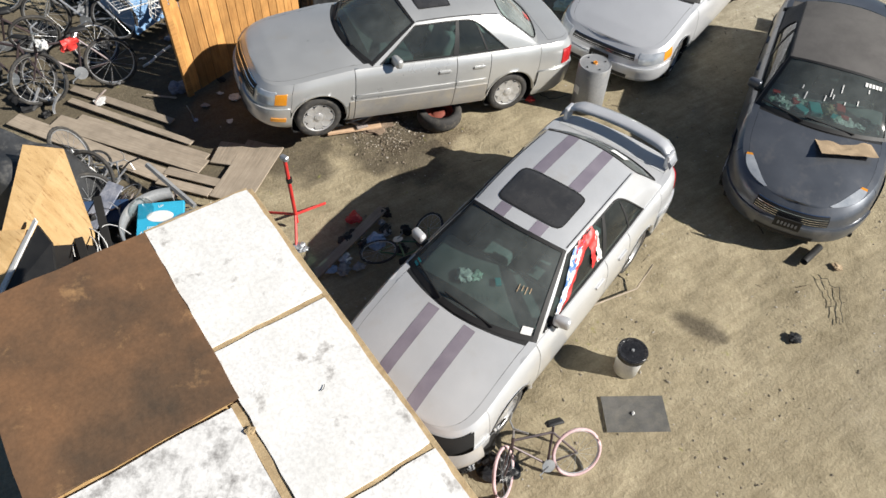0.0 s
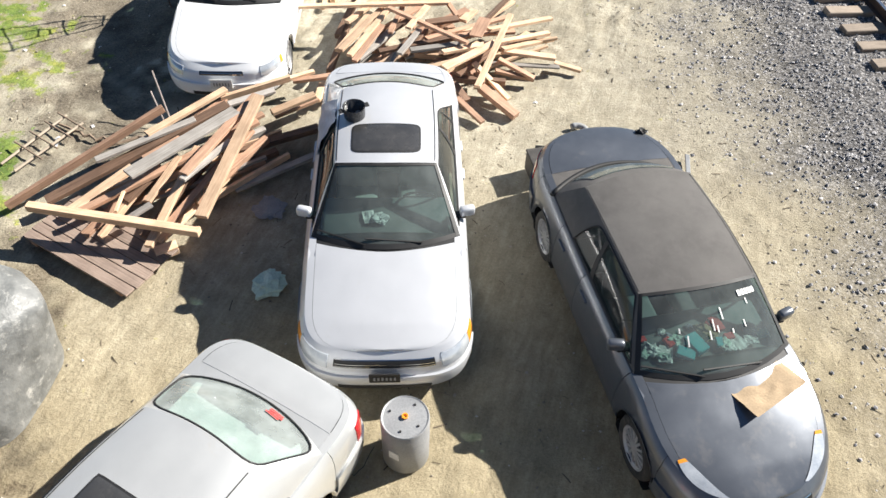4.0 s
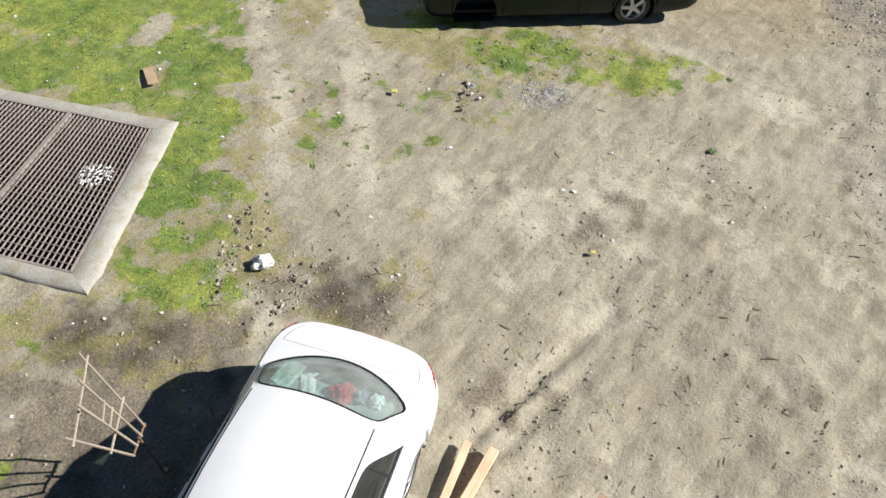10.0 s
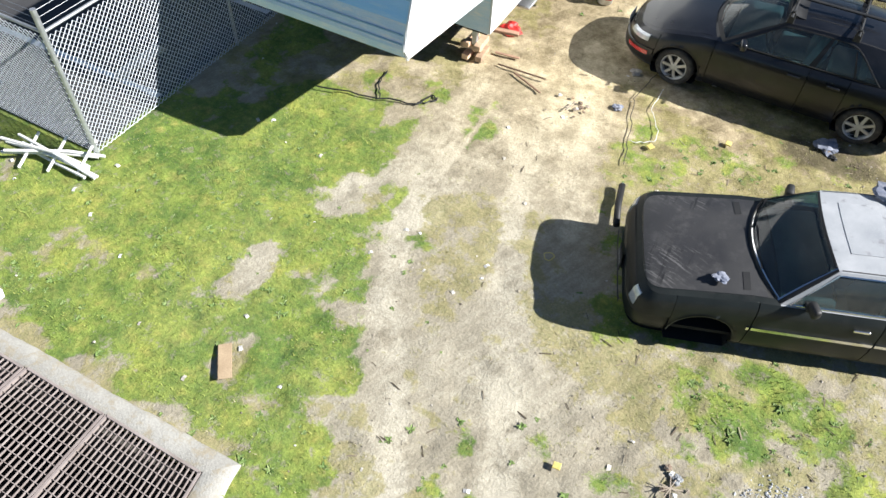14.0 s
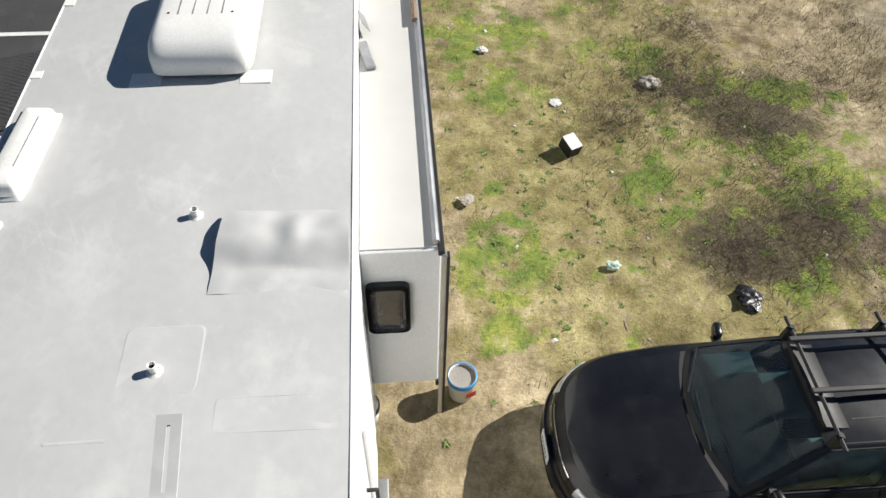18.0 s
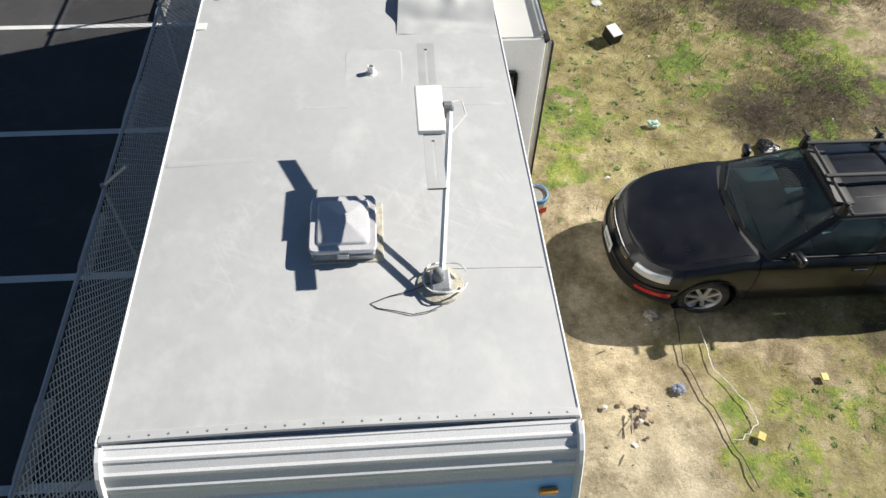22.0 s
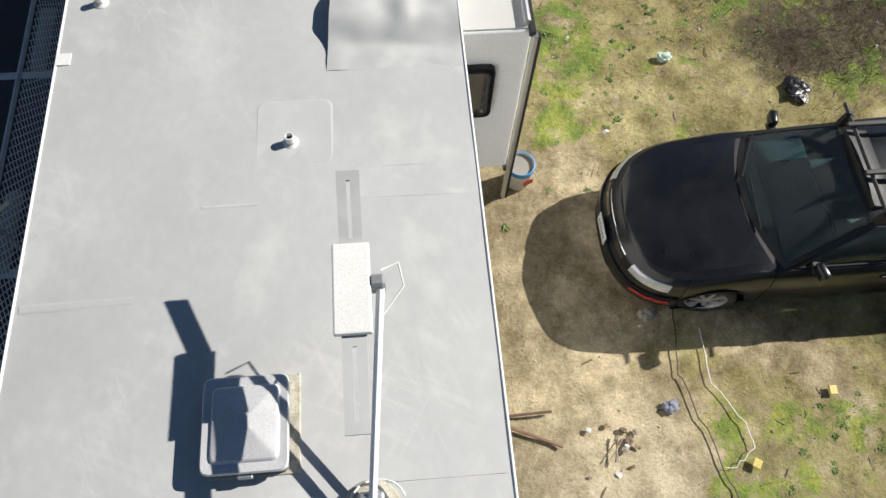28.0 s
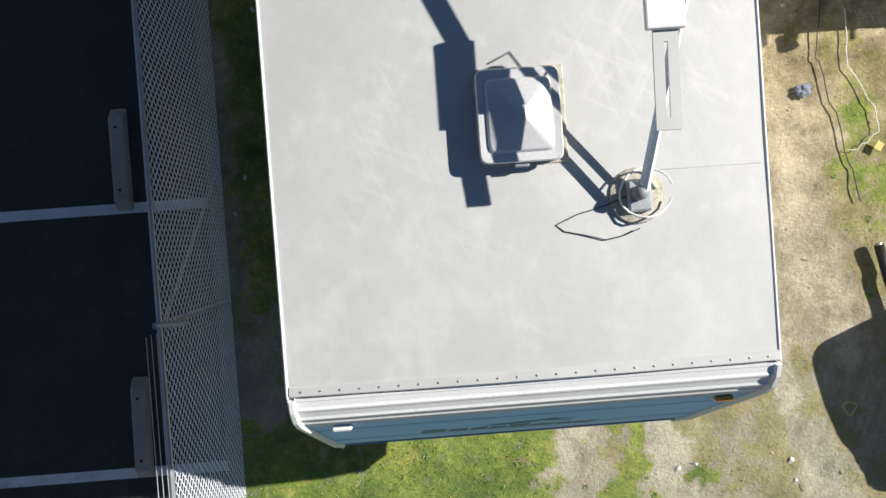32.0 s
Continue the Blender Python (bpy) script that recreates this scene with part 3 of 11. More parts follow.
def tracks_at(x, y):
    """Pale wheel tracks worn into the thin grass."""
    k = np.zeros_like(x)
    for pts in (((-6.7, 20.4), (-7.2, 21.8), (-8.65, 24.28), (-9.2, 26.0), (-9.05, 27.6)), ((-5.4, 20.6), (-6.3, 22.48), (-7.45, 25.1), (-7.95, 27.0), (-7.9, 29.5)), ((-6.9, 25.6), (-7.05, 26.74), (-7.67, 28.54), (-7.6, 31)), ((-9.9, 24.6), (-9.1, 25.5)), ((-7.9, 29.0), (-7.5, 27.6), (-7.0, 26.0))):
        k = np.maximum(k, 0.75 * line_at(x + 0.25 * (vnoise(x, y, 0.7, 51) - 0.5), y, pts, 0.24))
    for pts in (((-6.9, 21.6), (-7.48, 22.53), (-7.96, 23.2), (-8.5, 24.3), (-8.8, 25.6), (-8.75, 27.2)), ((-6.1, 22.5), (-6.75, 23.76), (-7.33, 24.84), (-7.68, 25.65), (-7.75, 27.0), (-7.6, 29.0)), ((-9.99, 24.62), (-9.40, 25.48), (-8.9, 26.2))):
        for off in (-0.05, 0.07):
            k = np.maximum(k, line_at(x + off + 0.06 * (vnoise(x, y, 0.5, 53) - 0.5), y, pts, 0.045) * (0.35 + 0.75 * vnoise(x, y, 0.3, 54)))
    return k


def thin_at(x, y):
    """Thin, mossy yellow-green growth."""
    z = smooth(-2.2, -4.4, x + 1.2 * (vnoise(x, y, 2.2, 61) - 0.5)) * smooth(14.0, 19.5, y - 0.35 * (x + 6) + 2.0 * (vnoise(x, y, 1.5, 62) - 0.5))
    z = np.maximum(0.62 * z, 0.6 * smooth(-7.0, -8.6, x) * smooth(9.5, 11.5, y))
    for b in ((-7.2, 19.2, 1.1, 1.3, 0.8), (-9.8, 17.3, 2.4, 0.7, 0.85), (-9.4, 15.6, 1.8, 1.6, 0.7), (-5.6, 34.5, 3.2, 4.8, 1.05), (-6.2, 21.6, 1.2, 1.2, 0.72), (-4.0, 24.3, 2.4, 1.1, 0.8), (-7.7, 33.6, 0.6, 2.0, 0.8), (-6.0, 27.2, 1.4, 1.6, 1.1), (-4.4, 27.7, 2.0, 1.1, 1.0), (-5.4, 33.0, 3.0, 2.4, 1.1)):
        z = np.maximum(z, blob(x, y, *b))
    z = z * (1 - 0.7 * blob(x, y, -2.8, 21.4, 3.2, 1.7)) * (1 - 0.65 * blob(x, y, -8.3, 28.6, 0.9, 3.6))
    n = 0.4 * vnoise(x, y, 1.1, 63) + 0.35 * vnoise(x, y, 0.4, 64) + 0.25 * vnoise(x, y, 0.15, 65)
    return smooth(0.30, 0.75, z - 0.35 * tracks_at(x, y) + 1.2 * (n - 0.52)) * (z > 0.02)


def worn_at(x, y):
    """Pale dusty soil: the tracks, and broad drifts over the yard."""
    n = 0.5 * vnoise(x, y, 1.4, 71) + 0.3 * vnoise(x, y, 0.5, 72) + 0.2 * vnoise(x, y, 0.2, 73)
    return np.clip(0.85 * (0.3 + 0.7 * smooth(10, 15, y)) * tracks_at(x, y) * (0.5 + 1.0 * vnoise(x, y, 0.35, 74)) + (0.22 + 0.48 * smooth(10, 15, y)) * smooth(0.48, 0.78, n) + 0.2 * blob(x, y, -3.2, 21.6, 2.8, 1.5) * smooth(0.35, 0.6, n) + 0.22 * blob(x, y, -8.2, 28.6, 0.9, 3.4) * smooth(0.35, 0.6, n), 0, 1)


def churn_at(x, y):
    """Dark churned soil with broken clods."""
    n = 0.45 * vnoise(x, y, 0.7, 81) + 0.55 * vnoise(x, y, 0.22, 82)
    z = 0.04 * np.ones_like(x)
    for b in ((-2.9, 18.2, 0.9, 1.4, 0.5), (-2.4, 21.0, 0.6, 1.2, 0.45), (-1.2, 20.4, 1.6, 0.6, 0.35), (-5.4, 18.9, 1.2, 0.7, 0.5), (-0.5, 18.6, 1.6, 1.0, 0.28), (-4.2, 32.8, 2.2, 2.5, 0.42), (-3.6, 35.8, 2.0, 2.4, 0.42), (-4.6, 6.4, 1.2, 0.8, 0.5), (-4.3, 29.0, 0.9, 0.4, 0.6), (-6.9, 16.2, 1.9, 2.4, 0.72), (-7.5, 17.5, 1.3, 0.6, 0.85), (-6.8, 13.6, 1.6, 1.5, 0.6), (-5.4, 33.8, 2.4, 4.0, 0.5), (-7.4, 10.6, 1.2, 1.6, 0.45), (-6.2, 7.3, 0.9, 1.2, 0.5)):
        z = np.maximum(z, blob(x, y, *b))
    return smooth(0.45, 0.85, z + 0.9 * (n - 0.35)) * smooth(0.05, 0.3, z + 0.2)


def gravel_at(x, y):
    n = 0.6 * vnoise(x, y, 1.1, 8) + 0.4 * vnoise(x, y, 0.35, 9)
    edge = 2.7 + 0.05 * (20 - y) * (y < 20) - 0.12 * (y - 20) * (y > 20)
    return smooth(-2.9, 1.3, x - edge + 1.8 * (n - 0.5))


# Dark soil: damp and burnt patches, plus painted shade by cars and bicycles.
def damp_shade_at(x, y):
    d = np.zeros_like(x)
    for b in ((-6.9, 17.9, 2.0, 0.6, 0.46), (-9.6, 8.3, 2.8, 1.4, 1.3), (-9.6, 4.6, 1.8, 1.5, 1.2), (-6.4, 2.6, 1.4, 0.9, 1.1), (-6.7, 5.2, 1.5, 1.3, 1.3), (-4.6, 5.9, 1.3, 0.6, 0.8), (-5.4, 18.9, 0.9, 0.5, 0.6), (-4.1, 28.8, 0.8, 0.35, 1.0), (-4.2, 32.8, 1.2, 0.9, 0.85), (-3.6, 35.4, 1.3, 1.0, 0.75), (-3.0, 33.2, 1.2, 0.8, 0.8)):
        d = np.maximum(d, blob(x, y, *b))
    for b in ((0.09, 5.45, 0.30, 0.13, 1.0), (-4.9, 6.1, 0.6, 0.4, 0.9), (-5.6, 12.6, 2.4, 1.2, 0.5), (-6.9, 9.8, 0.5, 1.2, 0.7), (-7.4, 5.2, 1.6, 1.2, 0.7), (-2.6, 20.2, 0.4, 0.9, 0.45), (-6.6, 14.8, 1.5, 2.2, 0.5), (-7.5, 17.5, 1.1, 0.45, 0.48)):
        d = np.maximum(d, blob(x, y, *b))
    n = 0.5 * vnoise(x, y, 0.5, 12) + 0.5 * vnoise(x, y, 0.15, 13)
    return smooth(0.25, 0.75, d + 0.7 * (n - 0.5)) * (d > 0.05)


def height_at(x, y):
    furrow = smooth(13.0, 16.0, y) * smooth(27.0, 24.0, y) * smooth(-7.5, -4.5, x)
    rough_ = 0.035 * churn_at(x, y) * (np.abs(2 * vnoise(x, y, 0.16, 23) - 1) - 0.3) + 0.05 * (vnoise(x, y, 1.6, 20) - 0.5) + 0.030 * (np.abs(2 * vnoise(x, y, 0.5, 21) - 1) - 0.5) * (0.30 + 0.25 * furrow) + 0.016 * (vnoise(x, y, 0.2, 22) - 0.5)
    ruts = -0.10 * np.exp(-((x + 2.98 - 0.62 * (y - 18.2)) / 0.13) ** 2) * np.exp(-((y - 18.3) / 1.0) ** 2) + 0.07 * np.exp(-((x + 2.85 - 0.62 * (y - 18.2)) / 0.09) ** 2) * np.exp(-((y - 18.2) / 0.7) ** 2) * (0.4 + 1.2 * vnoise(x, y, 0.12, 25)) - 0.09 * np.exp(-((x + 2.70 - 0.62 * (y - 18.2)) / 0.12) ** 2) * np.exp(-((y - 18.0) / 0.9) ** 2)
    dabs = -0.018 * smooth(0.60, 0.85, vnoise(x, y, 0.24, 27)) * smooth(0.35, 0.6, vnoise(x, y, 1.3, 28)) + 0.012 * smooth(0.66, 0.9, vnoise(x + 0.6 * y, y, 0.2, 29))
    lot = smooth(-12.6, -13.2, x) * (y > 23.5)
    calm = 1 - 0.8 * blob(x, y, -7.2, 3.9, 2.4, 1.2)
    scrape = -0.022 * furrow * smooth(0.56, 0.80, vnoise(x - 0.55 * y, 0.35 * (y + 0.55 * x), 0.17, 33)) + 0.014 * furrow * smooth(0.60, 0.85, vnoise(x - 0.5 * y, 0.4 * (y + 0.5 * x), 0.15, 34))
    return (rough_ * calm + dabs * calm + ruts + scrape) * (1 - lot) - 0.02 * lot + 0.14 * smooth(3.2, 4.7, x) - 0.03


fine_x = np.concatenate([[-400, -120, -50, -28, -21], np.arange(-17.0, 8.01, 0.072), [11, 18, 40, 120, 400]])
fine_y = np.concatenate([[-400, -120, -40, -15, -6], np.arange(-3.0, 41.01, 0.072), [44, 52, 70, 150, 400]])
gx, gy = [a.ravel() for a in np.meshgrid(fine_x, fine_y, indexing="ij")]
gz = height_at(gx, gy)
gz = np.where((gx < -17.01) | (gy < -3.01) | (gy > 41.01), -0.03 + 0.14 * smooth(3.2, 4.7, gx), gz)
ny = len(fine_y)
ci, cj = [a.ravel() for a in np.meshgrid(np.arange(len(fine_x) - 1), np.arange(ny - 1), indexing="ij")]
mx_, my_ = (fine_x[ci] + fine_x[ci + 1]) / 2, (fine_y[cj] + fine_y[cj + 1]) / 2
keep = ~((mx_ > -12.45) & (mx_ < -8.33 - 0.14 * (my_ - 18.33) + 0.06) & (my_ > 18.34) & (my_ < 20.84))
base = ci * ny + cj
quads = np.stack([base, base + ny, base + ny + 1, base + 1], 1)[keep]
me = bpy.data.meshes.new("ground")
me.from_pydata(np.stack([gx, gy, gz], 1).tolist(), [], quads.tolist())
me.polygons.foreach_set("use_smooth", [True] * len(me.polygons))
inside = smooth(-17.0, -15.0, gx) * smooth(8.0, 6.5, gx) * smooth(-3.0, -1.0, gy) * smooth(41.0, 39.0, gy)
plain = lambda v, far: v * inside + far * (1 - inside)
att = me.attributes.new("cover", "FLOAT_COLOR", "POINT")
att.data.foreach_set("color", np.stack([plain(grass_at(gx, gy), 0.25), plain(gravel_at(gx, gy), smooth(-1.0, 3.0, gx)), plain(damp_shade_at(gx, gy), 0.0), np.ones_like(gx)], 1).astype(np.float32).ravel())
att = me.attributes.new("wear", "FLOAT_COLOR", "POINT")
att.data.foreach_set("color", np.stack([plain(thin_at(gx, gy), 0.4), plain(worn_at(gx, gy), 0.25), plain(churn_at(gx, gy), 0.05), np.ones_like(gx)], 1).astype(np.float32).ravel())
ground = tagged(new("ground", me), "dusty bare dirt yard with patchy green grass", "ground", kind="structure")

m, n, l, b = nodes_of("yard_ground")
co = n.new("ShaderNodeTexCoord").outputs["Object"]
at = n.new("ShaderNodeAttribute")
at.attribute_name = "cover"
sep = n.new("ShaderNodeSeparateColor")
l.new(at.outputs["Color"], sep.inputs[0])
at2 = n.new("ShaderNodeAttribute")
at2.attribute_name = "wear"
wear = n.new("ShaderNodeSeparateColor")
l.new(at2.outputs["Color"], wear.inputs[0])
n1, n2, n3, n4 = noise_node(n, l, co, 0.55, 6), noise_node(n, l, co, 5.0, 6, 0.7), noise_node(n, l, co, 34.0, 4, 0.7), noise_node(n, l, co, 150.0, 2)
n5 = noise_node(n, l, co, 15.0, 5, 0.72)
streak_map = n.new("ShaderNodeMapping")
streak_map.vector_type = "TEXTURE"
streak_map.inputs["Rotation"].default_value, streak_map.inputs["Scale"].default_value = (0, 0, radians(-24)), (0.15, 0.8, 1.0)
l.new(co, streak_map.inputs["Vector"])
n6 = noise_node(n, l, streak_map.outputs[0], 1.6, 6, 0.7)


def ragged(mask, lo, hi, mid=1.5, small=1.1):
    """A cover mask with an edge broken into tufts: the broad mask plus two scales of noise, cut hard."""
    total = mask
    for src, gain in ((n2, mid), (n5, small)):
        k = n.new("ShaderNodeMath")
        k.operation, k.inputs[1].default_value, k.inputs[2].default_value = "MULTIPLY_ADD", gain, -0.5 * gain
        l.new(src.outputs["Fac"], k.inputs[0])
        t = n.new("ShaderNodeMath")
        t.operation = "ADD"
        l.new(total, t.inputs[0])
        l.new(k.outputs[0], t.inputs[1])
        total = t.outputs[0]
    return ramp(n, l, total, lo, hi, (0, 0, 0), (1, 1, 1)).outputs[0]


def scaled(sock, k):
    node = n.new("ShaderNodeMath")
    node.operation, node.inputs[1].default_value = "MULTIPLY", k
    l.new(sock, node.inputs[0])
    return node.outputs[0]


dirt = ramp(n, l, n1.outputs["Fac"], 0.34, 0.66, (0.325, 0.296, 0.230), (0.416, 0.386, 0.310)).outputs[0]
dirt = mix(n, l, 1.0, dirt, ramp(n, l, n2.outputs["Fac"], 0.3, 0.7, (0.86, 0.85, 0.83), (1.10, 1.10, 1.10)).outputs[0], "MULTIPLY")
dirt = mix(n, l, 1.0, dirt, ramp(n, l, n6.outputs["Fac"], 0.34, 0.66, (0.83, 0.815, 0.79), (1.13, 1.13, 1.13)).outputs[0], "MULTIPLY")
dirt = mix(n, l, 1.0, dirt, ramp(n, l, n3.outputs["Fac"], 0.3, 0.72, (0.84, 0.83, 0.81), (1.12, 1.12, 1.12)).outputs[0], "MULTIPLY")
dirt = mix(n, l, 1.0, dirt, ramp(n, l, n4.outputs["Fac"], 0.3, 0.7, (0.93, 0.93, 0.93), (1.06, 1.06, 1.06)).outputs[0], "MULTIPLY")
grainy = ramp(n, l, n3.outputs["Fac"], 0.3, 0.72, (0.82, 0.805, 0.785), (1.10, 1.10, 1.10)).outputs[0]
dirt = mix(n, l, ragged(wear.outputs[1], 0.28, 0.80, 1.4, 1.2), dirt, mix(n, l, 1.0, (0.507, 0.470, 0.376), grainy, "MULTIPLY"))
dark = ramp(n, l, n3.outputs["Fac"], 0.35, 0.68, (0.11, 0.09, 0.066), (0.29, 0.25, 0.19)).outputs[0]
dirt = mix(n, l, scaled(ragged(wear.outputs[2], 0.30, 0.85, 1.2, 1.2), 0.85), dirt, dark)
for size, keep_, tint in ((19.0, (0.47, 0.60), (0.17, 0.145, 0.11)), (46.0, (0.44, 0.56), (0.15, 0.125, 0.095)), (30.0, (0.52, 0.62), (0.56, 0.53, 0.47))):
    vor = n.new("ShaderNodeTexVoronoi")
    vor.inputs["Scale"].default_value = size
    l.new(co, vor.inputs["Vector"])
    speck = ramp(n, l, vor.outputs["Distance"], 0.08, 0.17, (1, 1, 1), (0, 0, 0)).outputs[0]
    dirt = mix(n, l, mix(n, l, 1.0, speck, ramp(n, l, n5.outputs["Fac"], keep_[0], keep_[1], (0, 0, 0), (0.7, 0.7, 0.7)).outputs[0], "MULTIPLY"), dirt, tint)
place_ = n.new("ShaderNodeSeparateXYZ")
l.new(co, place_.inputs[0])
north = n.new("ShaderNodeMapRange")
north.inputs["From Min"].default_value, north.inputs["From Max"].default_value = 25.0, 28.5
l.new(place_.outputs[1], north.inputs["Value"])
south = n.new("ShaderNodeMapRange")
south.inputs["From Min"].default_value, south.inputs["From Max"].default_value = 12.5, 8.5
l.new(place_.outputs[1], south.inputs["Value"])
dirt = mix(n, l, south.outputs[0], dirt, mix(n, l, 1.0, dirt, (0.96, 0.905, 0.79), "MULTIPLY"))
dirt = mix(n, l, north.outputs[0], dirt, mix(n, l, 1.0, dirt, (1.04, 0.955, 0.82), "MULTIPLY"))
moss = mix(n, l, 1.0, ramp(n, l, n5.outputs["Fac"], 0.36, 0.64, (0.20, 0.200, 0.062), (0.335, 0.292, 0.135)).outputs[0], ramp(n, l, n3.outputs["Fac"], 0.3, 0.7, (0.80, 0.80, 0.76), (1.15, 1.14, 1.1)).outputs[0], "MULTIPLY")
dirt = mix(n, l, scaled(ragged(scaled(wear.outputs[0], 0.82), 0.40, 0.74, 2.6, 1.5), 0.70), dirt, moss)
n7 = noise_node(n, l, co, 2.3, 6, 0.75)
patchy = mix(n, l, north.outputs[0], ramp(n, l, n7.outputs["Fac"], 0.36, 0.64, (0.91, 0.905, 0.89), (1.07, 1.065, 1.06)).outputs[0], ramp(n, l, n7.outputs["Fac"], 0.37, 0.63, (0.58, 0.56, 0.48), (1.30, 1.29, 1.25)).outputs[0])
dirt = mix(n, l, 1.0, dirt, patchy, "MULTIPLY")
# Near-black colour for damp soil that also deepens shade on the ground.
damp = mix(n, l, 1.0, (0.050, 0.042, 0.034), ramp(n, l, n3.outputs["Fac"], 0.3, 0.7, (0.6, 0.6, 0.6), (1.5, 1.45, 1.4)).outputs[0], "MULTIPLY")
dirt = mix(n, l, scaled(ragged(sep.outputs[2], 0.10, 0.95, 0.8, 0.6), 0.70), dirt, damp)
turf = ramp(n, l, n1.outputs["Fac"], 0.36, 0.62, (0.115, 0.195, 0.045), (0.235, 0.290, 0.075)).outputs[0]
turf = mix(n, l, ramp(n, l, n2.outputs["Fac"], 0.50, 0.72, (0, 0, 0), (0.7, 0.7, 0.7)).outputs[0], turf, (0.33, 0.300, 0.115))
turf = mix(n, l, 1.0, turf, ramp(n, l, n5.outputs["Fac"], 0.32, 0.68, (0.64, 0.69, 0.60), (1.28, 1.24, 1.2)).outputs[0], "MULTIPLY")
turf = mix(n, l, 1.0, turf, ramp(n, l, n3.outputs["Fac"], 0.3, 0.7, (0.80, 0.82, 0.76), (1.16, 1.15, 1.12)).outputs[0], "MULTIPLY")
turf = mix(n, l, 1.0, turf, ramp(n, l, n7.outputs["Fac"], 0.38, 0.62, (0.60, 0.72, 0.66), (1.34, 1.22, 1.05)).outputs[0], "MULTIPLY")
col = mix(n, l, scaled(ragged(scaled(sep.outputs[0], 0.86), 0.34, 0.70, 2.0, 1.1), 0.94), dirt, turf)
v2 = n.new("ShaderNodeTexVoronoi")
v2.inputs["Scale"].default_value = 24.0
l.new(co, v2.inputs["Vector"])
hs = n.new("ShaderNodeSeparateColor")
l.new(v2.outputs["Color"], hs.inputs[0])
stones = ramp(n, l, hs.outputs[0], 0.0, 1.0, (0.12, 0.118, 0.12), (0.40, 0.385, 0.375)).outputs[0]
stones = mix(n, l, 1.0, stones, ramp(n, l, v2.outputs["Distance"], 0.25, 0.6, (1, 1, 1), (0.42, 0.41, 0.40)).outputs[0], "MULTIPLY")
gf = n.new("ShaderNodeMath")
gf.operation, gf.inputs[1].default_value = "POWER", 2.2
l.new(sep.outputs[1], gf.inputs[0])
l.new(mix(n, l, gf.outputs[0], col, stones), b.inputs["Base Color"])
b.inputs["Roughness"].default_value = 0.95
b.inputs["Specular IOR Level"].default_value = 0.2
hsum = n.new("ShaderNodeMath")
hsum.operation = "ADD"
n2b = n.new("ShaderNodeMath")
n2b.operation, n2b.inputs[1].default_value = "MULTIPLY", 1.3
l.new(n5.outputs["Fac"], n2b.inputs[0])
n3b = n.new("ShaderNodeMath")
n3b.operation, n3b.inputs[1].default_value = "MULTIPLY", 0.7
l.new(n3.outputs["Fac"], n3b.inputs[0])
l.new(n3b.outputs[0], hsum.inputs[0])
l.new(n2b.outputs[0], hsum.inputs[1])
bp = n.new("ShaderNodeBump")
bp.inputs["Strength"].default_value, bp.inputs["Distance"].default_value = 0.7, 0.018
l.new(hsum.outputs[0], bp.inputs["Height"])
l.new(bp.outputs[0], b.inputs["Normal"])
me.materials.append(m)


def island_material(name, c1, c2, c3, rough):
    m, n, l, b = nodes_of(name)
    geo = n.new("ShaderNodeNewGeometry")
    r = ramp(n, l, geo.outputs["Random Per Island"], 0.0, 1.0, c1, c3)
    e = r.color_ramp.elements.new(0.5)
    e.color = (*c2, 1)
    l.new(r.outputs[0], b.inputs["Base Color"])
    b.inputs["Roughness"].default_value = rough
    b.inputs["Specular IOR Level"].default_value = 0.25
    return m


M["grass"] = island_material("grass_blades", (0.150, 0.235, 0.048), (0.215, 0.295, 0.066), (0.30, 0.34, 0.095), 0.7)
gm = M["grass"].node_tree
gb = gm.nodes["Principled BSDF"]
gsrc = gb.inputs["Base Color"].links[0].from_socket
gco = gm.nodes.new("ShaderNodeTexCoord").outputs["Object"]
tone = ramp(gm.nodes, gm.links, noise_node(gm.nodes, gm.links, gco, 2.6, 6, 0.7).outputs["Fac"], 0.36, 0.64, (0.42, 0.56, 0.46), (1.62, 1.34, 1.35))
gm.links.new(mix(gm.nodes, gm.links, 1.0, gsrc, tone.outputs[0], "MULTIPLY"), gb.inputs["Base Color"])
M["pebble"] = island_material("yard_pebbles", (0.12, 0.10, 0.08), (0.28, 0.24, 0.185), (0.48, 0.44, 0.38), 0.9)
M["ballast"] = island_material("railway_ballast", (0.19, 0.19, 0.20), (0.36, 0.35, 0.355), (0.60, 0.58, 0.56), 0.85)
M["litter"] = island_material("litter_scraps", (0.7, 0.7, 0.68), (0.55, 0.5, 0.42), (0.75, 0.76, 0.78), 0.8)
M["twigs"] = island_material("dry_twigs", (0.07, 0.055, 0.04), (0.15, 0.12, 0.085), (0.30, 0.25, 0.18), 0.95)


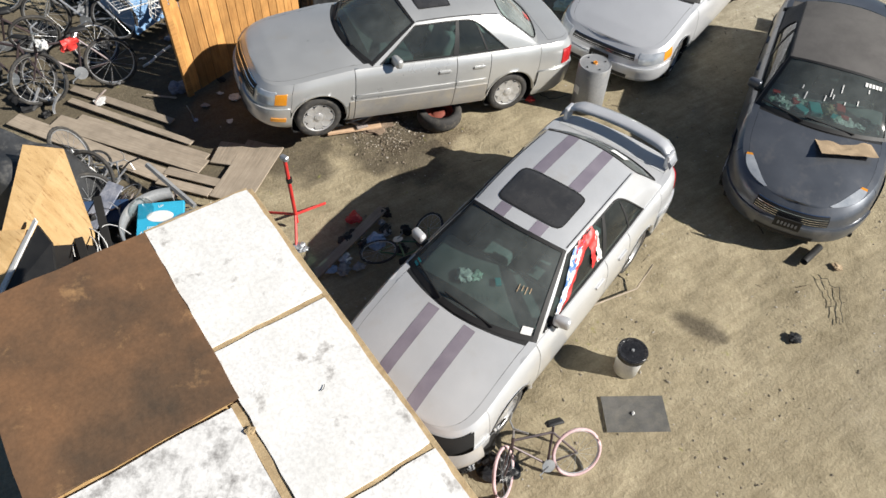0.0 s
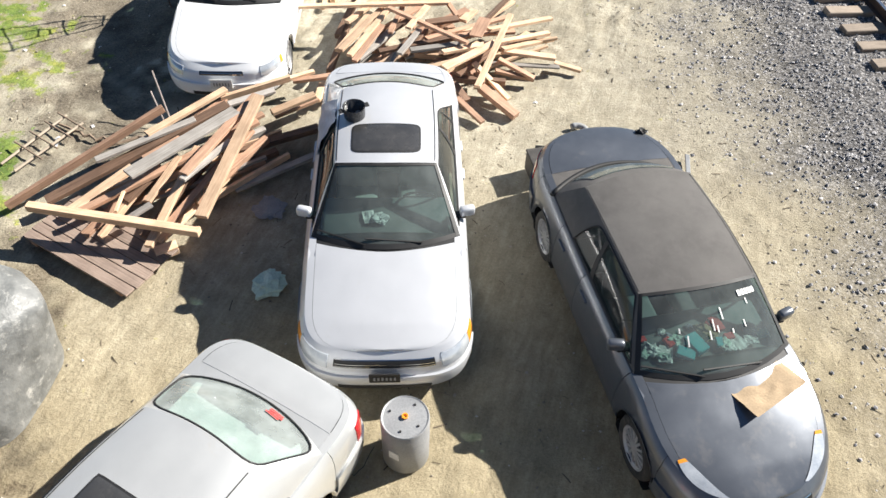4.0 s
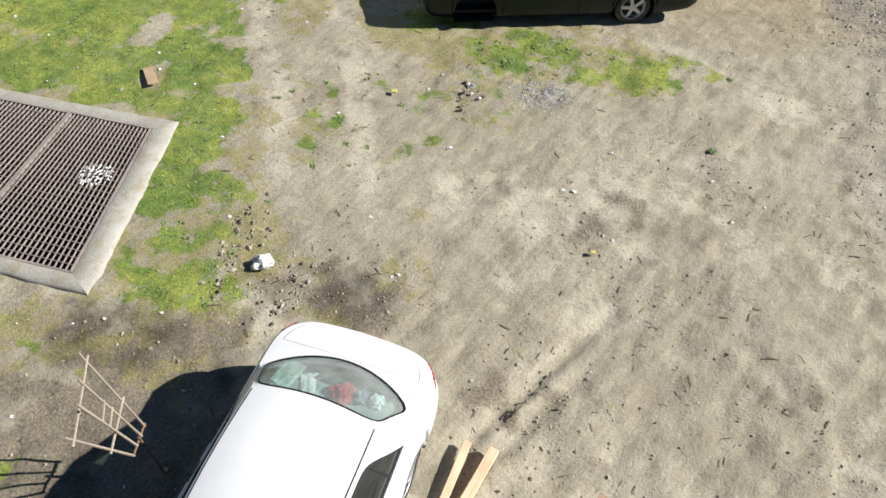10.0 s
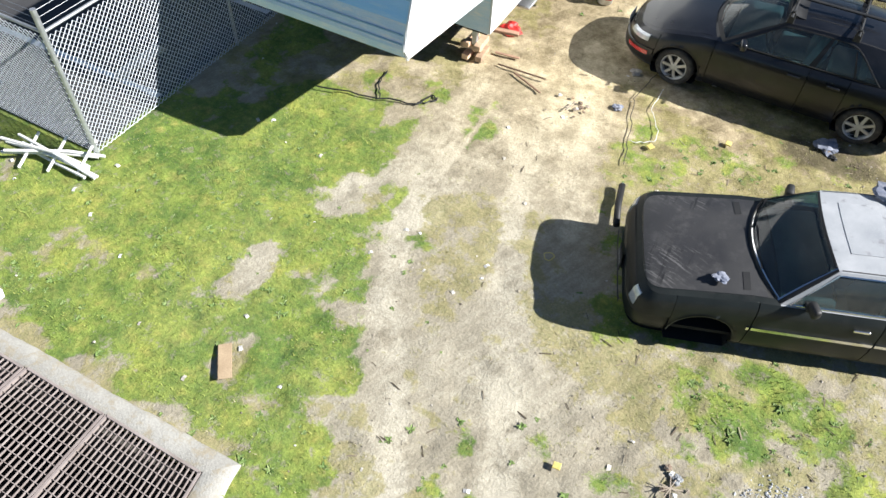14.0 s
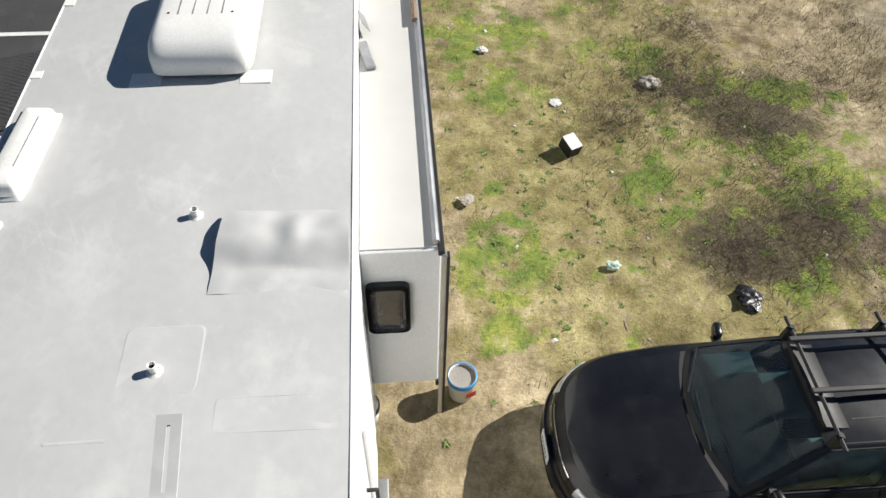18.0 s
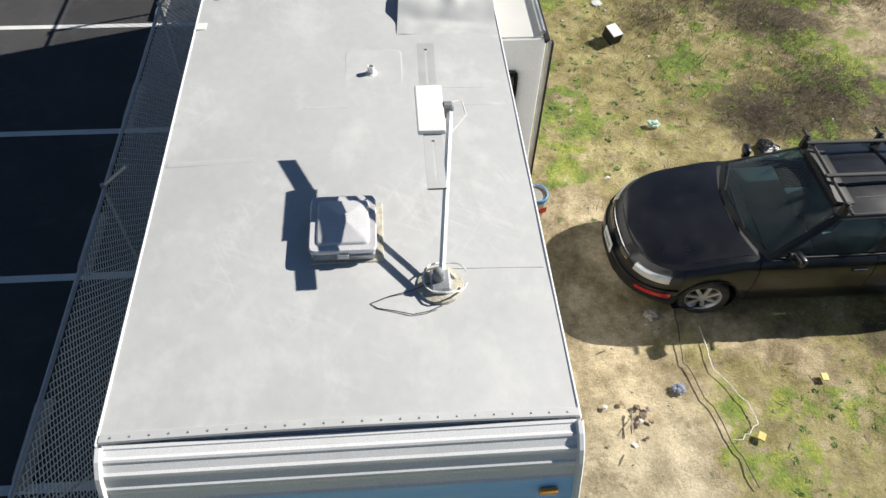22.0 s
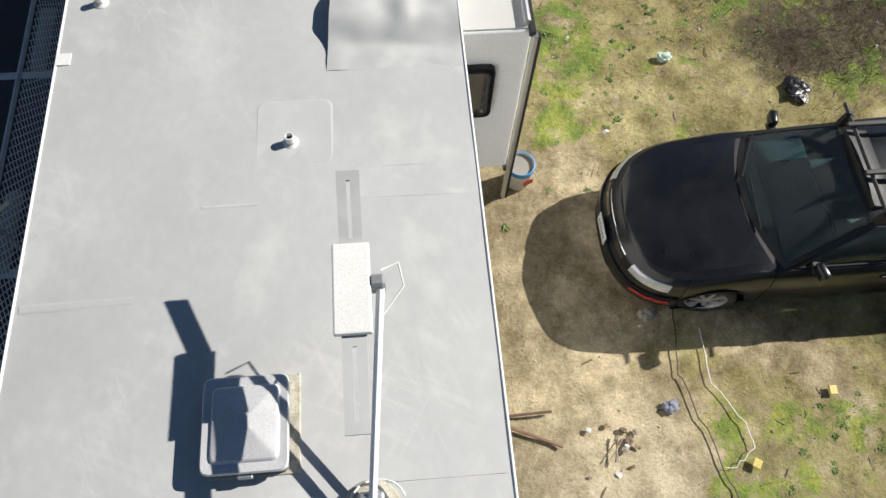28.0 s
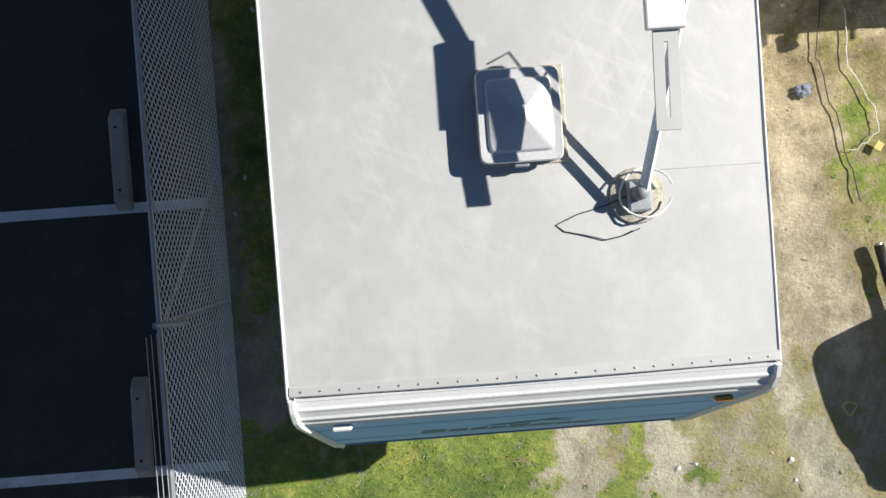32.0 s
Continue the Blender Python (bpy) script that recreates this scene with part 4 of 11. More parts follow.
def scatter_stones(name, count, x0, x1, y0, y1, rmin, rmax, chance, mat, label, seed, sink=0.3):
    rs = np.random.RandomState(seed)
    x, y = rs.uniform(x0, x1, count), rs.uniform(y0, y1, count)
    ok = rs.rand(count) < chance(x, y)
    ok &= ~((x > -12.95) & (x < -8.0) & (y > 18.0) & (y < 21.2)) & ~((x < -12.8) & (y > 23.4))
    x, y = x[ok], y[ok]
    k = len(x)
    r = rmin + (rmax - rmin) * rs.rand(k) ** 3
    z = height_at(x, y) + r * (0.6 - sink)
    unit = np.array([(1, 0, 0), (0, 1, 0), (-1, 0, 0), (0, -1, 0), (0, 0, 0.55), (0, 0, -0.5)], float)
    ang = rs.uniform(0, 6.28, k)
    jit = 1 + rs.uniform(-0.35, 0.35, (k, 6, 3))
    p = unit[None] * jit * r[:, None, None]
    p[:, :, 0] *= rs.uniform(0.9, 1.5, (k, 1))
    c, s = np.cos(ang)[:, None], np.sin(ang)[:, None]
    verts = np.stack([p[..., 0] * c - p[..., 1] * s + x[:, None], p[..., 0] * s + p[..., 1] * c + y[:, None], p[..., 2] + z[:, None]], -1).reshape(-1, 3)
    f = np.array([(0, 1, 4), (1, 2, 4), (2, 3, 4), (3, 0, 4), (1, 0, 5), (2, 1, 5), (3, 2, 5), (0, 3, 5)])
    faces = (f[None] + 6 * np.arange(k)[:, None, None]).reshape(-1, 3)
    return tagged(obj(name, verts.tolist(), faces.tolist(), mat), label, name.split("_")[-1], kind="stuff")


clump = lambda x, y: np.clip(2.4 * (vnoise(x, y, 0.8, 31) - 0.35), 0.05, 1)
scatter_stones("pebbles", 34000, -9, 4.5, 1, 34, 0.005, 0.019, lambda x, y: clump(x, y) * (1 - 0.8 * grass_at(x, y)) * (0.35 + 0.65 * smooth(-7, 2, x)), M["pebble"], "small pale stones lying loose on dry dirt", 1)
scatter_stones("dark_clods", 650, -7, 4.0, 2, 24, 0.005, 0.018, lambda x, y: clump(x, y) * smooth(-5, 3, x), island_material("dark_clod", (0.17, 0.155, 0.135), (0.26, 0.235, 0.20), (0.36, 0.325, 0.27), 0.95), "dark clods and stones scattered over the dirt", 2)
scatter_stones("ballast_gravel", 90000, -0.4, 8.0, 6, 31, 0.008, 0.030, lambda x, y: gravel_at(x, y) ** 2.6, M["ballast"], "grey crushed stone railway ballast beside the track", 3, 0.15)
scatter_stones("gravel_spill", 3200, -4.1, -3.0, 22.7, 23.7, 0.006, 0.016, lambda x, y: blob(x, y, -3.58, 23.22, 0.34, 0.27, 1.0), island_material("pale_gravel", (0.25, 0.26, 0.28), (0.42, 0.43, 0.45), (0.6, 0.61, 0.62), 0.9), "small spill of pale blue-grey gravel on grass", 4, 0.1)
soil = island_material("turned_soil", (0.22, 0.19, 0.145), (0.33, 0.29, 0.22), (0.45, 0.40, 0.31), 0.95)
scatter_stones("soil_clods", 9000, -8.5, -1.5, 12, 21.5, 0.005, 0.026, lambda x, y: blob(x, y, -2.85, 18.1, 0.45, 0.75, 0.9) + blob(x, y, -5.5, 19.0, 0.9, 0.45, 0.7) + blob(x, y, -2.5, 20.8, 0.4, 0.6, 0.4) + 0.16 * churn_at(x, y), soil, "broken clods of turned brown soil", 6, 0.2)
scatter_stones("jack_rubble", 2600, -5.6, -3.9, 5.3, 7.0, 0.005, 0.022, lambda x, y: blob(x, y, -4.75, 6.05, 0.42, 0.40, 0.9), island_material("jack_grit", (0.13, 0.105, 0.08), (0.22, 0.18, 0.135), (0.34, 0.29, 0.22), 0.95), "heap of broken clods and grit beside a jacked car", 8, 0.1)
scatter_stones("rubble_patch", 900, -6.9, -5.6, 18.2, 20.2, 0.01, 0.035, lambda x, y: blob(x, y, -6.9, 19.2, 0.35, 0.7, 0.9) + blob(x, y, -5.7, 18.8, 0.4, 0.4, 0.6), M["pebble"], "patch of small pale rubble beside the grass", 5, 0.1)

# grass blades
rs = np.random.RandomState(7)
N = 300000
x, y = rs.uniform(-16.5, 0.5, N), rs.uniform(10, 40.5, N)
dens = grass_at(x, y)
thin = thin_at(x, y)
ok = (rs.rand(N) < dens * 0.9 + thin * 0.05) & ~((x > -12.85) & (x < -8.03 - 0.14 * (y - 18.1)) & (y > 18.14) & (y < 21.06)) & ~((x < -12.75) & (y > 23.55)) & ~((x > -11.7) & (x < -9.2) & (y > 28.1))
tuft = 0.6 * vnoise(x, y, 0.34, 47) + 0.4 * vnoise(x, y, 0.14, 48)
ok &= rs.rand(N) < 0.25 + 0.75 * smooth(0.38, 0.60, tuft)
x, y, dens = x[ok], y[ok], dens[ok]
k = len(x)
hgt = rs.uniform(0.010, 0.036, k) * (1 - 0.35 * smooth(26, 31, y)) * (0.45 + 0.7 * dens) * (0.35 + 1.3 * vnoise(x, y, 0.45, 41))
a, lean, wd = rs.uniform(0, 6.28, k), rs.uniform(0.3, 1.1, k), rs.uniform(0.003, 0.0075, k)
z = height_at(x, y) - 0.004
dx, dy = np.cos(a), np.sin(a)
v = np.stack([np.stack([x - dy * wd, y + dx * wd, z], 1), np.stack([x + dy * wd, y - dx * wd, z], 1), np.stack([x + dx * hgt * lean, y + dy * hgt * lean, z + hgt], 1)], 1).reshape(-1, 3)
tagged(obj("grass", v.tolist(), np.arange(3 * k).reshape(-1, 3).tolist(), M["grass"]), "short patchy green and yellowing grass on dirt", "grass", kind="stuff")


def scatter_flat(name, count, x0, x1, y0, y1, size, mat, label, seed, long_=1.0, chance=None):
    """Scraps or twigs: thin bent quads with a little height."""
    rs = np.random.RandomState(seed)
    x, y = rs.uniform(x0, x1, count), rs.uniform(y0, y1, count)
    ok = ~((x > -12.95) & (x < -8.0) & (y > 18.0) & (y < 21.2)) & ~((x < -12.8) & (y > 23.4)) & ~((x > -11.8) & (x < -8.5) & (y > 25.5))
    if chance:
        ok &= rs.rand(count) < chance(x, y)
    x, y = x[ok], y[ok]
    verts, faces = [], []
    for i in range(len(x)):
        s = size * (0.4 + 0.9 * rs.rand())
        w, a = s / long_, rs.rand() * 6.28
        z = float(height_at(x[i:i + 1], y[i:i + 1])[0]) + 0.004
        c, d = math.cos(a), math.sin(a)
        o = len(verts)
        for px, py, pz in ((-s, -w, 0), (0, -w * 0.8, 0.35 * w + 0.004), (s, -w, 0), (s, w, 0.002), (0, w, 0.5 * w + 0.006), (-s, w, 0)):
            verts.append((x[i] + px * c - py * d, y[i] + px * d + py * c, z + pz))
        faces += [(o, o + 1, o + 4, o + 5), (o + 1, o + 2, o + 3, o + 4)]
    return tagged(obj(name, verts, faces, mat), label, name.split("_")[-1], kind="stuff")


scatter_flat("paper_litter", 520, -16, 0, 9, 40, 0.03, M["litter"], "small pale scraps of litter scattered over grass", 11, 1.6, lambda x, y: 0.25 + 0.7 * (x < -7))
scatter_flat("dry_twigs", 2400, -8, 3, 6, 38, 0.06, M["twigs"], "short dry twigs lying on bare dirt", 12, 10.0, clump)

# low leafy weeds: rosettes of short broad leaves
rs = np.random.RandomState(19)
spots = []
for cx, cy, rx, ry, cnt in ((-6.2, 27.1, 0.9, 1.2, 22), (-3.6, 24.3, 2.2, 0.7, 70), (-10.6, 23.6, 2.4, 1.6, 120), (-8.3, 21.2, 0.6, 0.7, 40), (-7.3, 19.4, 0.8, 0.8, 26), (-6.3, 21.9, 1.2, 1.0, 26), (-7.3, 33.2, 0.7, 1.6, 60), (-12.0, 21.6, 1.0, 0.4, 40), (-5.6, 35.2, 2.0, 2.4, 110), (-6.6, 33.6, 1.2, 2.6, 130), (-4.6, 27.6, 1.4, 0.6, 30), (-3.4, 27.6, 2.4, 0.7, 50), (-8.7, 12.6, 1.0, 1.4, 30), (-8.2, 20.3, 0.25, 1.0, 40), (-9.6, 11.4, 1.8, 0.6, 30)):
    spots += [(cx + rx * rs.randn() * 0.6, cy + ry * rs.randn() * 0.6) for _ in range(cnt)]
verts, faces = [], []
for px, py in spots:
    if -12.95 < px < -7.95 and 18.05 < py < 21.15 or px < -12.8 and py > 23.4 or -11.8 < px < -9.1 and py > 25.8:
        continue
    pz = float(height_at(np.array([px]), np.array([py]))[0])
    size = 0.022 + 0.045 * rs.rand() ** 2
    for i in range(14):
        a, r0 = rs.rand() * 6.28, size * (0.3 + 0.9 * rs.rand())
        c, d, w, up = math.cos(a), math.sin(a), 0.16 * size + 0.003, size * (0.08 + 0.22 * rs.rand())
        o = len(verts)
        verts += [(px, py, pz), (px + 0.55 * r0 * c - w * d, py + 0.55 * r0 * d + w * c, pz + up), (px + r0 * c, py + r0 * d, pz + 0.6 * up), (px + 0.55 * r0 * c + w * d, py + 0.55 * r0 * d - w * c, pz + up)]
        faces.append((o, o + 1, o + 2, o + 3))
tagged(obj("leafy_weeds", verts, faces, island_material("weed_leaves", (0.13, 0.21, 0.055), (0.19, 0.28, 0.08), (0.30, 0.36, 0.15), 0.65)), "low dark green leafy weeds in thin grass", "weeds", kind="stuff")

# short straw and dead stems over the thin growth
rs = np.random.RandomState(23)
N = 170000
x, y = rs.uniform(-9.2, 1.0, N), rs.uniform(15.5, 40.5, N)
ok = rs.rand(N) < (0.03 + 0.70 * thin_at(x, y)) * smooth(0.36, 0.66, 0.6 * vnoise(x, y, 0.5, 57) + 0.4 * vnoise(x, y, 0.16, 58)) * (1 - 0.6 * tracks_at(x, y))
ok &= ~((x > -12.85) & (x < -7.9) & (y > 18.1) & (y < 21.1))
x, y = x[ok], y[ok]
k = len(x)
hgt, a, lean, wd = rs.uniform(0.008, 0.032, k), rs.uniform(0, 6.28, k), rs.uniform(0.8, 2.2, k), rs.uniform(0.002, 0.0055, k)
z, dx, dy = height_at(x, y) - 0.002, np.cos(a), np.sin(a)
v = np.stack([np.stack([x - dy * wd, y + dx * wd, z], 1), np.stack([x + dy * wd, y - dx * wd, z], 1), np.stack([x + dx * hgt * lean, y + dy * hgt * lean, z + hgt], 1)], 1).reshape(-1, 3)
tagged(obj("straw", v.tolist(), np.arange(3 * k).reshape(-1, 3).tolist(), island_material("straw_and_moss", (0.19, 0.19, 0.06), (0.30, 0.275, 0.12), (0.48, 0.43, 0.27), 0.9)), "short straw and mossy stems on thin soil", "straw", kind="stuff")

# dry brown weeds over the brush ground
rs = np.random.RandomState(17)
x, y = rs.uniform(-8.4, 0.5, 90000), rs.uniform(30.6, 41, 90000)
pt = 0.5 * vnoise(x, y, 1.2, 91) + 0.3 * vnoise(x, y, 0.4, 92) + 0.2 * vnoise(x, y, 0.15, 93)
ok = rs.rand(90000) < smooth(0.42, 0.68, pt) * 0.75 * (0.25 + 0.75 * smooth(-6.8, -4.6, x))
x, y = x[ok], y[ok]
k = len(x)
hgt, a, lean, wd = rs.uniform(0.03, 0.14, k), rs.uniform(0, 6.28, k), rs.uniform(0.4, 1.6, k), rs.uniform(0.002, 0.005, k)
z, dx, dy = height_at(x, y) - 0.004, np.cos(a), np.sin(a)
v = np.stack([np.stack([x - dy * wd, y + dx * wd, z], 1), np.stack([x + dy * wd, y - dx * wd, z], 1), np.stack([x + dx * hgt * lean, y + dy * hgt * lean, z + hgt], 1)], 1).reshape(-1, 3)
M["weeds"] = island_material("dry_weeds", (0.06, 0.05, 0.035), (0.16, 0.135, 0.075), (0.30, 0.27, 0.14), 0.9)
tagged(obj("dry_weeds", v.tolist(), np.arange(3 * k).reshape(-1, 3).tolist(), M["weeds"]), "low dry brown weeds over thin grass", "weeds", kind="stuff")

# dead brush: heaps of thin twigs
rs = np.random.RandomState(15)
verts, faces = [], []
for cx, cy, rad, cnt in ((-4.5, 36.0, 0.8, 420), (-3.6, 34.8, 0.7, 320), (-3.2, 33.1, 0.8, 380), (-4.5, 32.6, 0.6, 300), (-5.6, 35.2, 0.4, 120), (-4.0, 37.5, 0.7, 220), (-2.6, 31.9, 0.6, 260), (-5.0, 38.6, 0.6, 140), (-2.4, 35.9, 0.8, 200)):
    for i in range(int(cnt * 3.0)):
        r0, a0 = rad * (0.3 + 1.1 * rs.rand()) * abs(math.sin(3 * rs.rand() + cx)) ** 0.5, rs.rand() * 6.28
        px, py = cx + r0 * math.cos(a0), cy + r0 * math.sin(a0)
        a1, ln, up = rs.rand() * 6.28, 0.06 + 0.20 * rs.rand(), 0.02 + 0.12 * rs.rand()
        ex, ey = px + ln * math.cos(a1), py + ln * math.sin(a1)
        w = 0.0012 + 0.0012 * rs.rand()
        o = len(verts)
        for qx, qy, qz in ((px, py, 0.0), (ex, ey, up)):
            verts += [(qx - w, qy, qz), (qx + w, qy, qz), (qx, qy + w, qz + w)]
        faces += [(o, o + 1, o + 4, o + 3), (o + 1, o + 2, o + 5, o + 4), (o + 2, o, o + 3, o + 5)]
tagged(obj("dead_brush", verts, faces, M["twig"]), "dark dry dead brush lying over thin grass", "brush", kind="stuff")

# ---- railway ----
railway = thing("railway_track", 5.72, 20, 0.10, 0, "rusty railway track on pale wooden ties in ballast", "railway", kind="structure")
tie_me = box_bm(2.5, 0.23, 0.16, bevel=0.012)
tie0 = part("tie", tie_me, M["tie"], railway)
tie0.location = (0.45, -22, 0.0)
for i in range(1, 96):
    t = tie0.copy()
    scene.collection.objects.link(t)
    t.location = (0.45 + random.uniform(-0.06, 0.06), -22 + 0.5 * i, random.uniform(-0.015, 0.015))
    t.rotation_euler = (0, 0, random.uniform(-0.03, 0.03))
for xx in (0.0, 1.435):
    bm = bmesh.new()
    prof = [(-0.07, 0.08), (0.07, 0.08), (0.07, 0.095), (0.012, 0.115), (0.012, 0.19), (0.036, 0.2), (0.036, 0.235), (-0.036, 0.235), (-0.036, 0.2), (-0.012, 0.19), (-0.012, 0.115), (-0.07, 0.095)]
    r0, r1 = [[bm.verts.new((xx + px, yy, pz)) for px, pz in prof] for yy in (-23, 27)]
    for i in range(12):
        bm.faces.new((r0[i], r1[i], r1[(i + 1) % 12], r0[(i + 1) % 12]))
    rl = part("rail", bm, M["rail"], railway, "dark rusty steel rail")
    part("rail_head", box_bm(0.06, 50, 0.006, (xx, 2, 0.239)), M["rail_top"], rl, "polished bright rail head")

# ---- storm-drain pit with grates ----
curb = thing("drain_curb", -10.45, 19.6, 0, 0, "weathered concrete kerb round a square drain pit", "kerb", kind="structure")
M["kerb"] = surface("worn_kerb_concrete", (0.34, 0.325, 0.288), (0.43, 0.415, 0.372), 0.9, 0, 2.6, 45, bump=0.006, dirt=(0.33, 0.29, 0.215), dirt_at=(0.50, 0.62))
inner = [(-12.56, 18.35), (-8.32, 18.33), (-8.68, 20.87), (-12.34, 20.83)]
outer = [(-12.96, 18.08), (-8.00, 18.12), (-8.42, 21.12), (-12.74, 21.04)]
for i in range(4):
    j = (i + 1) % 4
    verts, faces, nseg = [], [], 60
    for k in range(nseg + 1):
        t = k / nseg
        pi_ = Vector(inner[i]).lerp(Vector(inner[j]), t)
        po = Vector(outer[i]).lerp(Vector(outer[j]), t)
        po += (po - pi_).normalized() * (0.04 * noise.noise(Vector((po.x * 1.7, po.y * 1.7, i))) + 0.02 * noise.noise(Vector((po.x * 6, po.y * 6, i)))) * min(1.0, 6 * t, 6 * (1 - t))
        for f_, z_ in ((0.0, -0.16), (0.0, 0.026), (0.04, 0.032), (0.45, 0.030), (0.92, 0.022), (1.0, -0.004), (1.12, -0.09)):
            q = pi_.lerp(po, f_)
            verts.append((q.x + 10.45, q.y - 19.6, z_ + 0.010 * noise.noise(Vector((q.x * 3, q.y * 3, 2)))))
    for k in range(nseg):
        for r_ in range(6):
            o = k * 7 + r_
            faces.append((o, o + 7, o + 8, o + 1))
    obj("curb_side", verts, faces, M["kerb"], curb, smooth=True)
pit = thing("drain_pit", -10.45, 19.58, 0, 0, "deep concrete pit below steel grates", "pit", kind="structure")
# walls and floor carry painted shade
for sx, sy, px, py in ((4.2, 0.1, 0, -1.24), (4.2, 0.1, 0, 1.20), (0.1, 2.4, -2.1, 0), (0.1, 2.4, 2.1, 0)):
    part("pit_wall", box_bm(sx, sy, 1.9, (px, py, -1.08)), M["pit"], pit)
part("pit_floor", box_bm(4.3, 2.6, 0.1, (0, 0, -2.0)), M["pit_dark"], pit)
part("pit_beam", box_bm(0.10, 0.70, 0.42, (-0.68, -0.90, -0.24)), M["concrete"], pit, "pale concrete beam under the grates")
lad = tube_bm([(-0.30, -1.10, -0.9), (-0.30, -1.10, -0.02), (-0.30, -0.98, 0.02), (0.02, -0.98, 0.02), (0.02, -1.10, -0.02), (0.02, -1.10, -0.9)], 0.014)
for zz in (-0.25, -0.55, -0.85):
    tube_bm([(-0.30, -1.10, zz), (0.02, -1.10, zz)], 0.012, 6, lad)
part("ladder", lad, M["galv"], pit, "galvanised access ladder")
for xa, xb, xc, xd, y0, y1 in ((-12.54, -11.13, -12.33, -11.07, 18.36, 20.83), (-11.09, -9.87, -11.03, -9.95, 18.88, 20.85), (-9.83, -8.34, -9.91, -8.70, 18.34, 20.86)):
    # corners: near edge xa to xb, far edge xc to xd
    cx, cy = (xa + xb + xc + xd) / 4, (y0 + y1) / 2
    g = thing("drain_grate", cx, cy, 0.035, 0, "rusty brown steel bar grate over a drain pit", "grate", "drain grates")
    edge = lambda f, t: Vector((xa + (xb - xa) * f + ((xc + (xd - xc) * f) - (xa + (xb - xa) * f)) * t - cx, y0 + (y1 - y0) * t - cy, 0))
    def strip(nm, p, q, wd, dp, z, mat):
        d = q - p
        return part(nm, box_bm(d.length, wd, dp, m=Matrix.Translation((p + q) / 2 + Vector((0, 0, z))) @ Matrix.Rotation(math.atan2(d.y, d.x), 4, "Z")), mat, g)
    kx, ky = int((xb - xa) / 0.072), int((y1 - y0) / 0.102)
    for j in range(1, kx):
        strip("bearing_bar", edge(j / kx, 0), edge(j / kx, 1), 0.009, 0.022, -0.013, M["rust"])
    for j in range(1, ky):
        strip("cross_rod", edge(0, j / ky), edge(1, j / ky), 0.007, 0.010, -0.008, M["rust"])
    for a_, b_ in (((0, 0), (1, 0)), ((0, 1), (1, 1)), ((0, 0), (0, 1)), ((1, 0), (1, 1))):
        strip("edge_bar", edge(*a_), edge(*b_), 0.026, 0.046, -0.020, M["rust"])
# pale residue splash on the grate
verts, faces = [], []
rs = np.random.RandomState(3)
for i in range(130):
    r0, a0 = 0.22 * math.sqrt(rs.rand()), rs.rand() * 6.28
    px, py, s = -8.92 + r0 * math.cos(a0), 19.84 + r0 * math.sin(a0), 0.006 + 0.015 * rs.rand()
    o = len(verts)
    verts += [(px - s, py, 0.038), (px, py - s, 0.038), (px + s, py, 0.038), (px, py + s * 1.4, 0.038), (px, py, 0.046)]
    faces += [(o, o + 1, o + 4), (o + 1, o + 2, o + 4), (o + 2, o + 3, o + 4), (o + 3, o, o + 4)]
tagged(obj("white_residue", verts, faces, M["paper"]), "splash of white residue on a steel grate", "residue", kind="stuff")

# ---- parking lot ----
lot = thing("parking_lot", -13.0, 23.6, 0, 0, "dark asphalt car park with white bay lines", "car park", kind="structure")
part("asphalt", box_bm(60, 60, 0.06, (-30.02, 30.06, -0.022)), M["asphalt"], lot)
for i in range(7):
    part("bay_line", box_bm(5.2, 0.10, 0.004, (-2.62, 1.38 + 2.57 * i, 0.011)), M["lot_paint"], lot)
for i in range(5):
    ws = thing("wheel_stop", -13.80, 25.42 + 2.6 * i, 0.008, random.uniform(-1, 1), "grey concrete wheel stop on asphalt", "wheel stop", "wheel stops")
    part("block", box_bm(0.17, 1.0, 0.11, (0, 0, 0.055), 0.02, 2, taper=0.8), M["concrete"], ws)
    for yy in (-0.3, 0.3):
        part("pin_hole", lathe_bm([(0.0, 0), (0.014, 0), (0.014, 0.002), (0, 0.002)], 8, Matrix.Translation((0, yy, 0.110))), M["under"], ws, "dark fixing hole")


# ---- chain-link fence ----
def chain_link(length, height, dia=0.055, r=0.0025):
    """Zigzag wires woven into diamonds, in the plane of x and z."""
    verts, faces = [], []
    half = dia / 2
    rows = int(height / half)
    for i in range(int(length / dia) + 1):
        for sgn in (1, -1):
            prev = None
            for j in range(rows + 1):
                xx = i * dia + (half / 1 if (j % 2) else 0.0) * sgn
                zz, yy = j * half, 0.003 * sgn * (1 if j % 2 else -1)
                o = len(verts)
                verts += [(xx - r, yy, zz), (xx + r, yy - r, zz), (xx + r, yy + r, zz)]
                if prev is not None:
                    faces += [(prev, prev + 1, o + 1, o), (prev + 1, prev + 2, o + 2, o + 1), (prev + 2, prev, o, o + 2)]
                prev = o
    return verts, faces


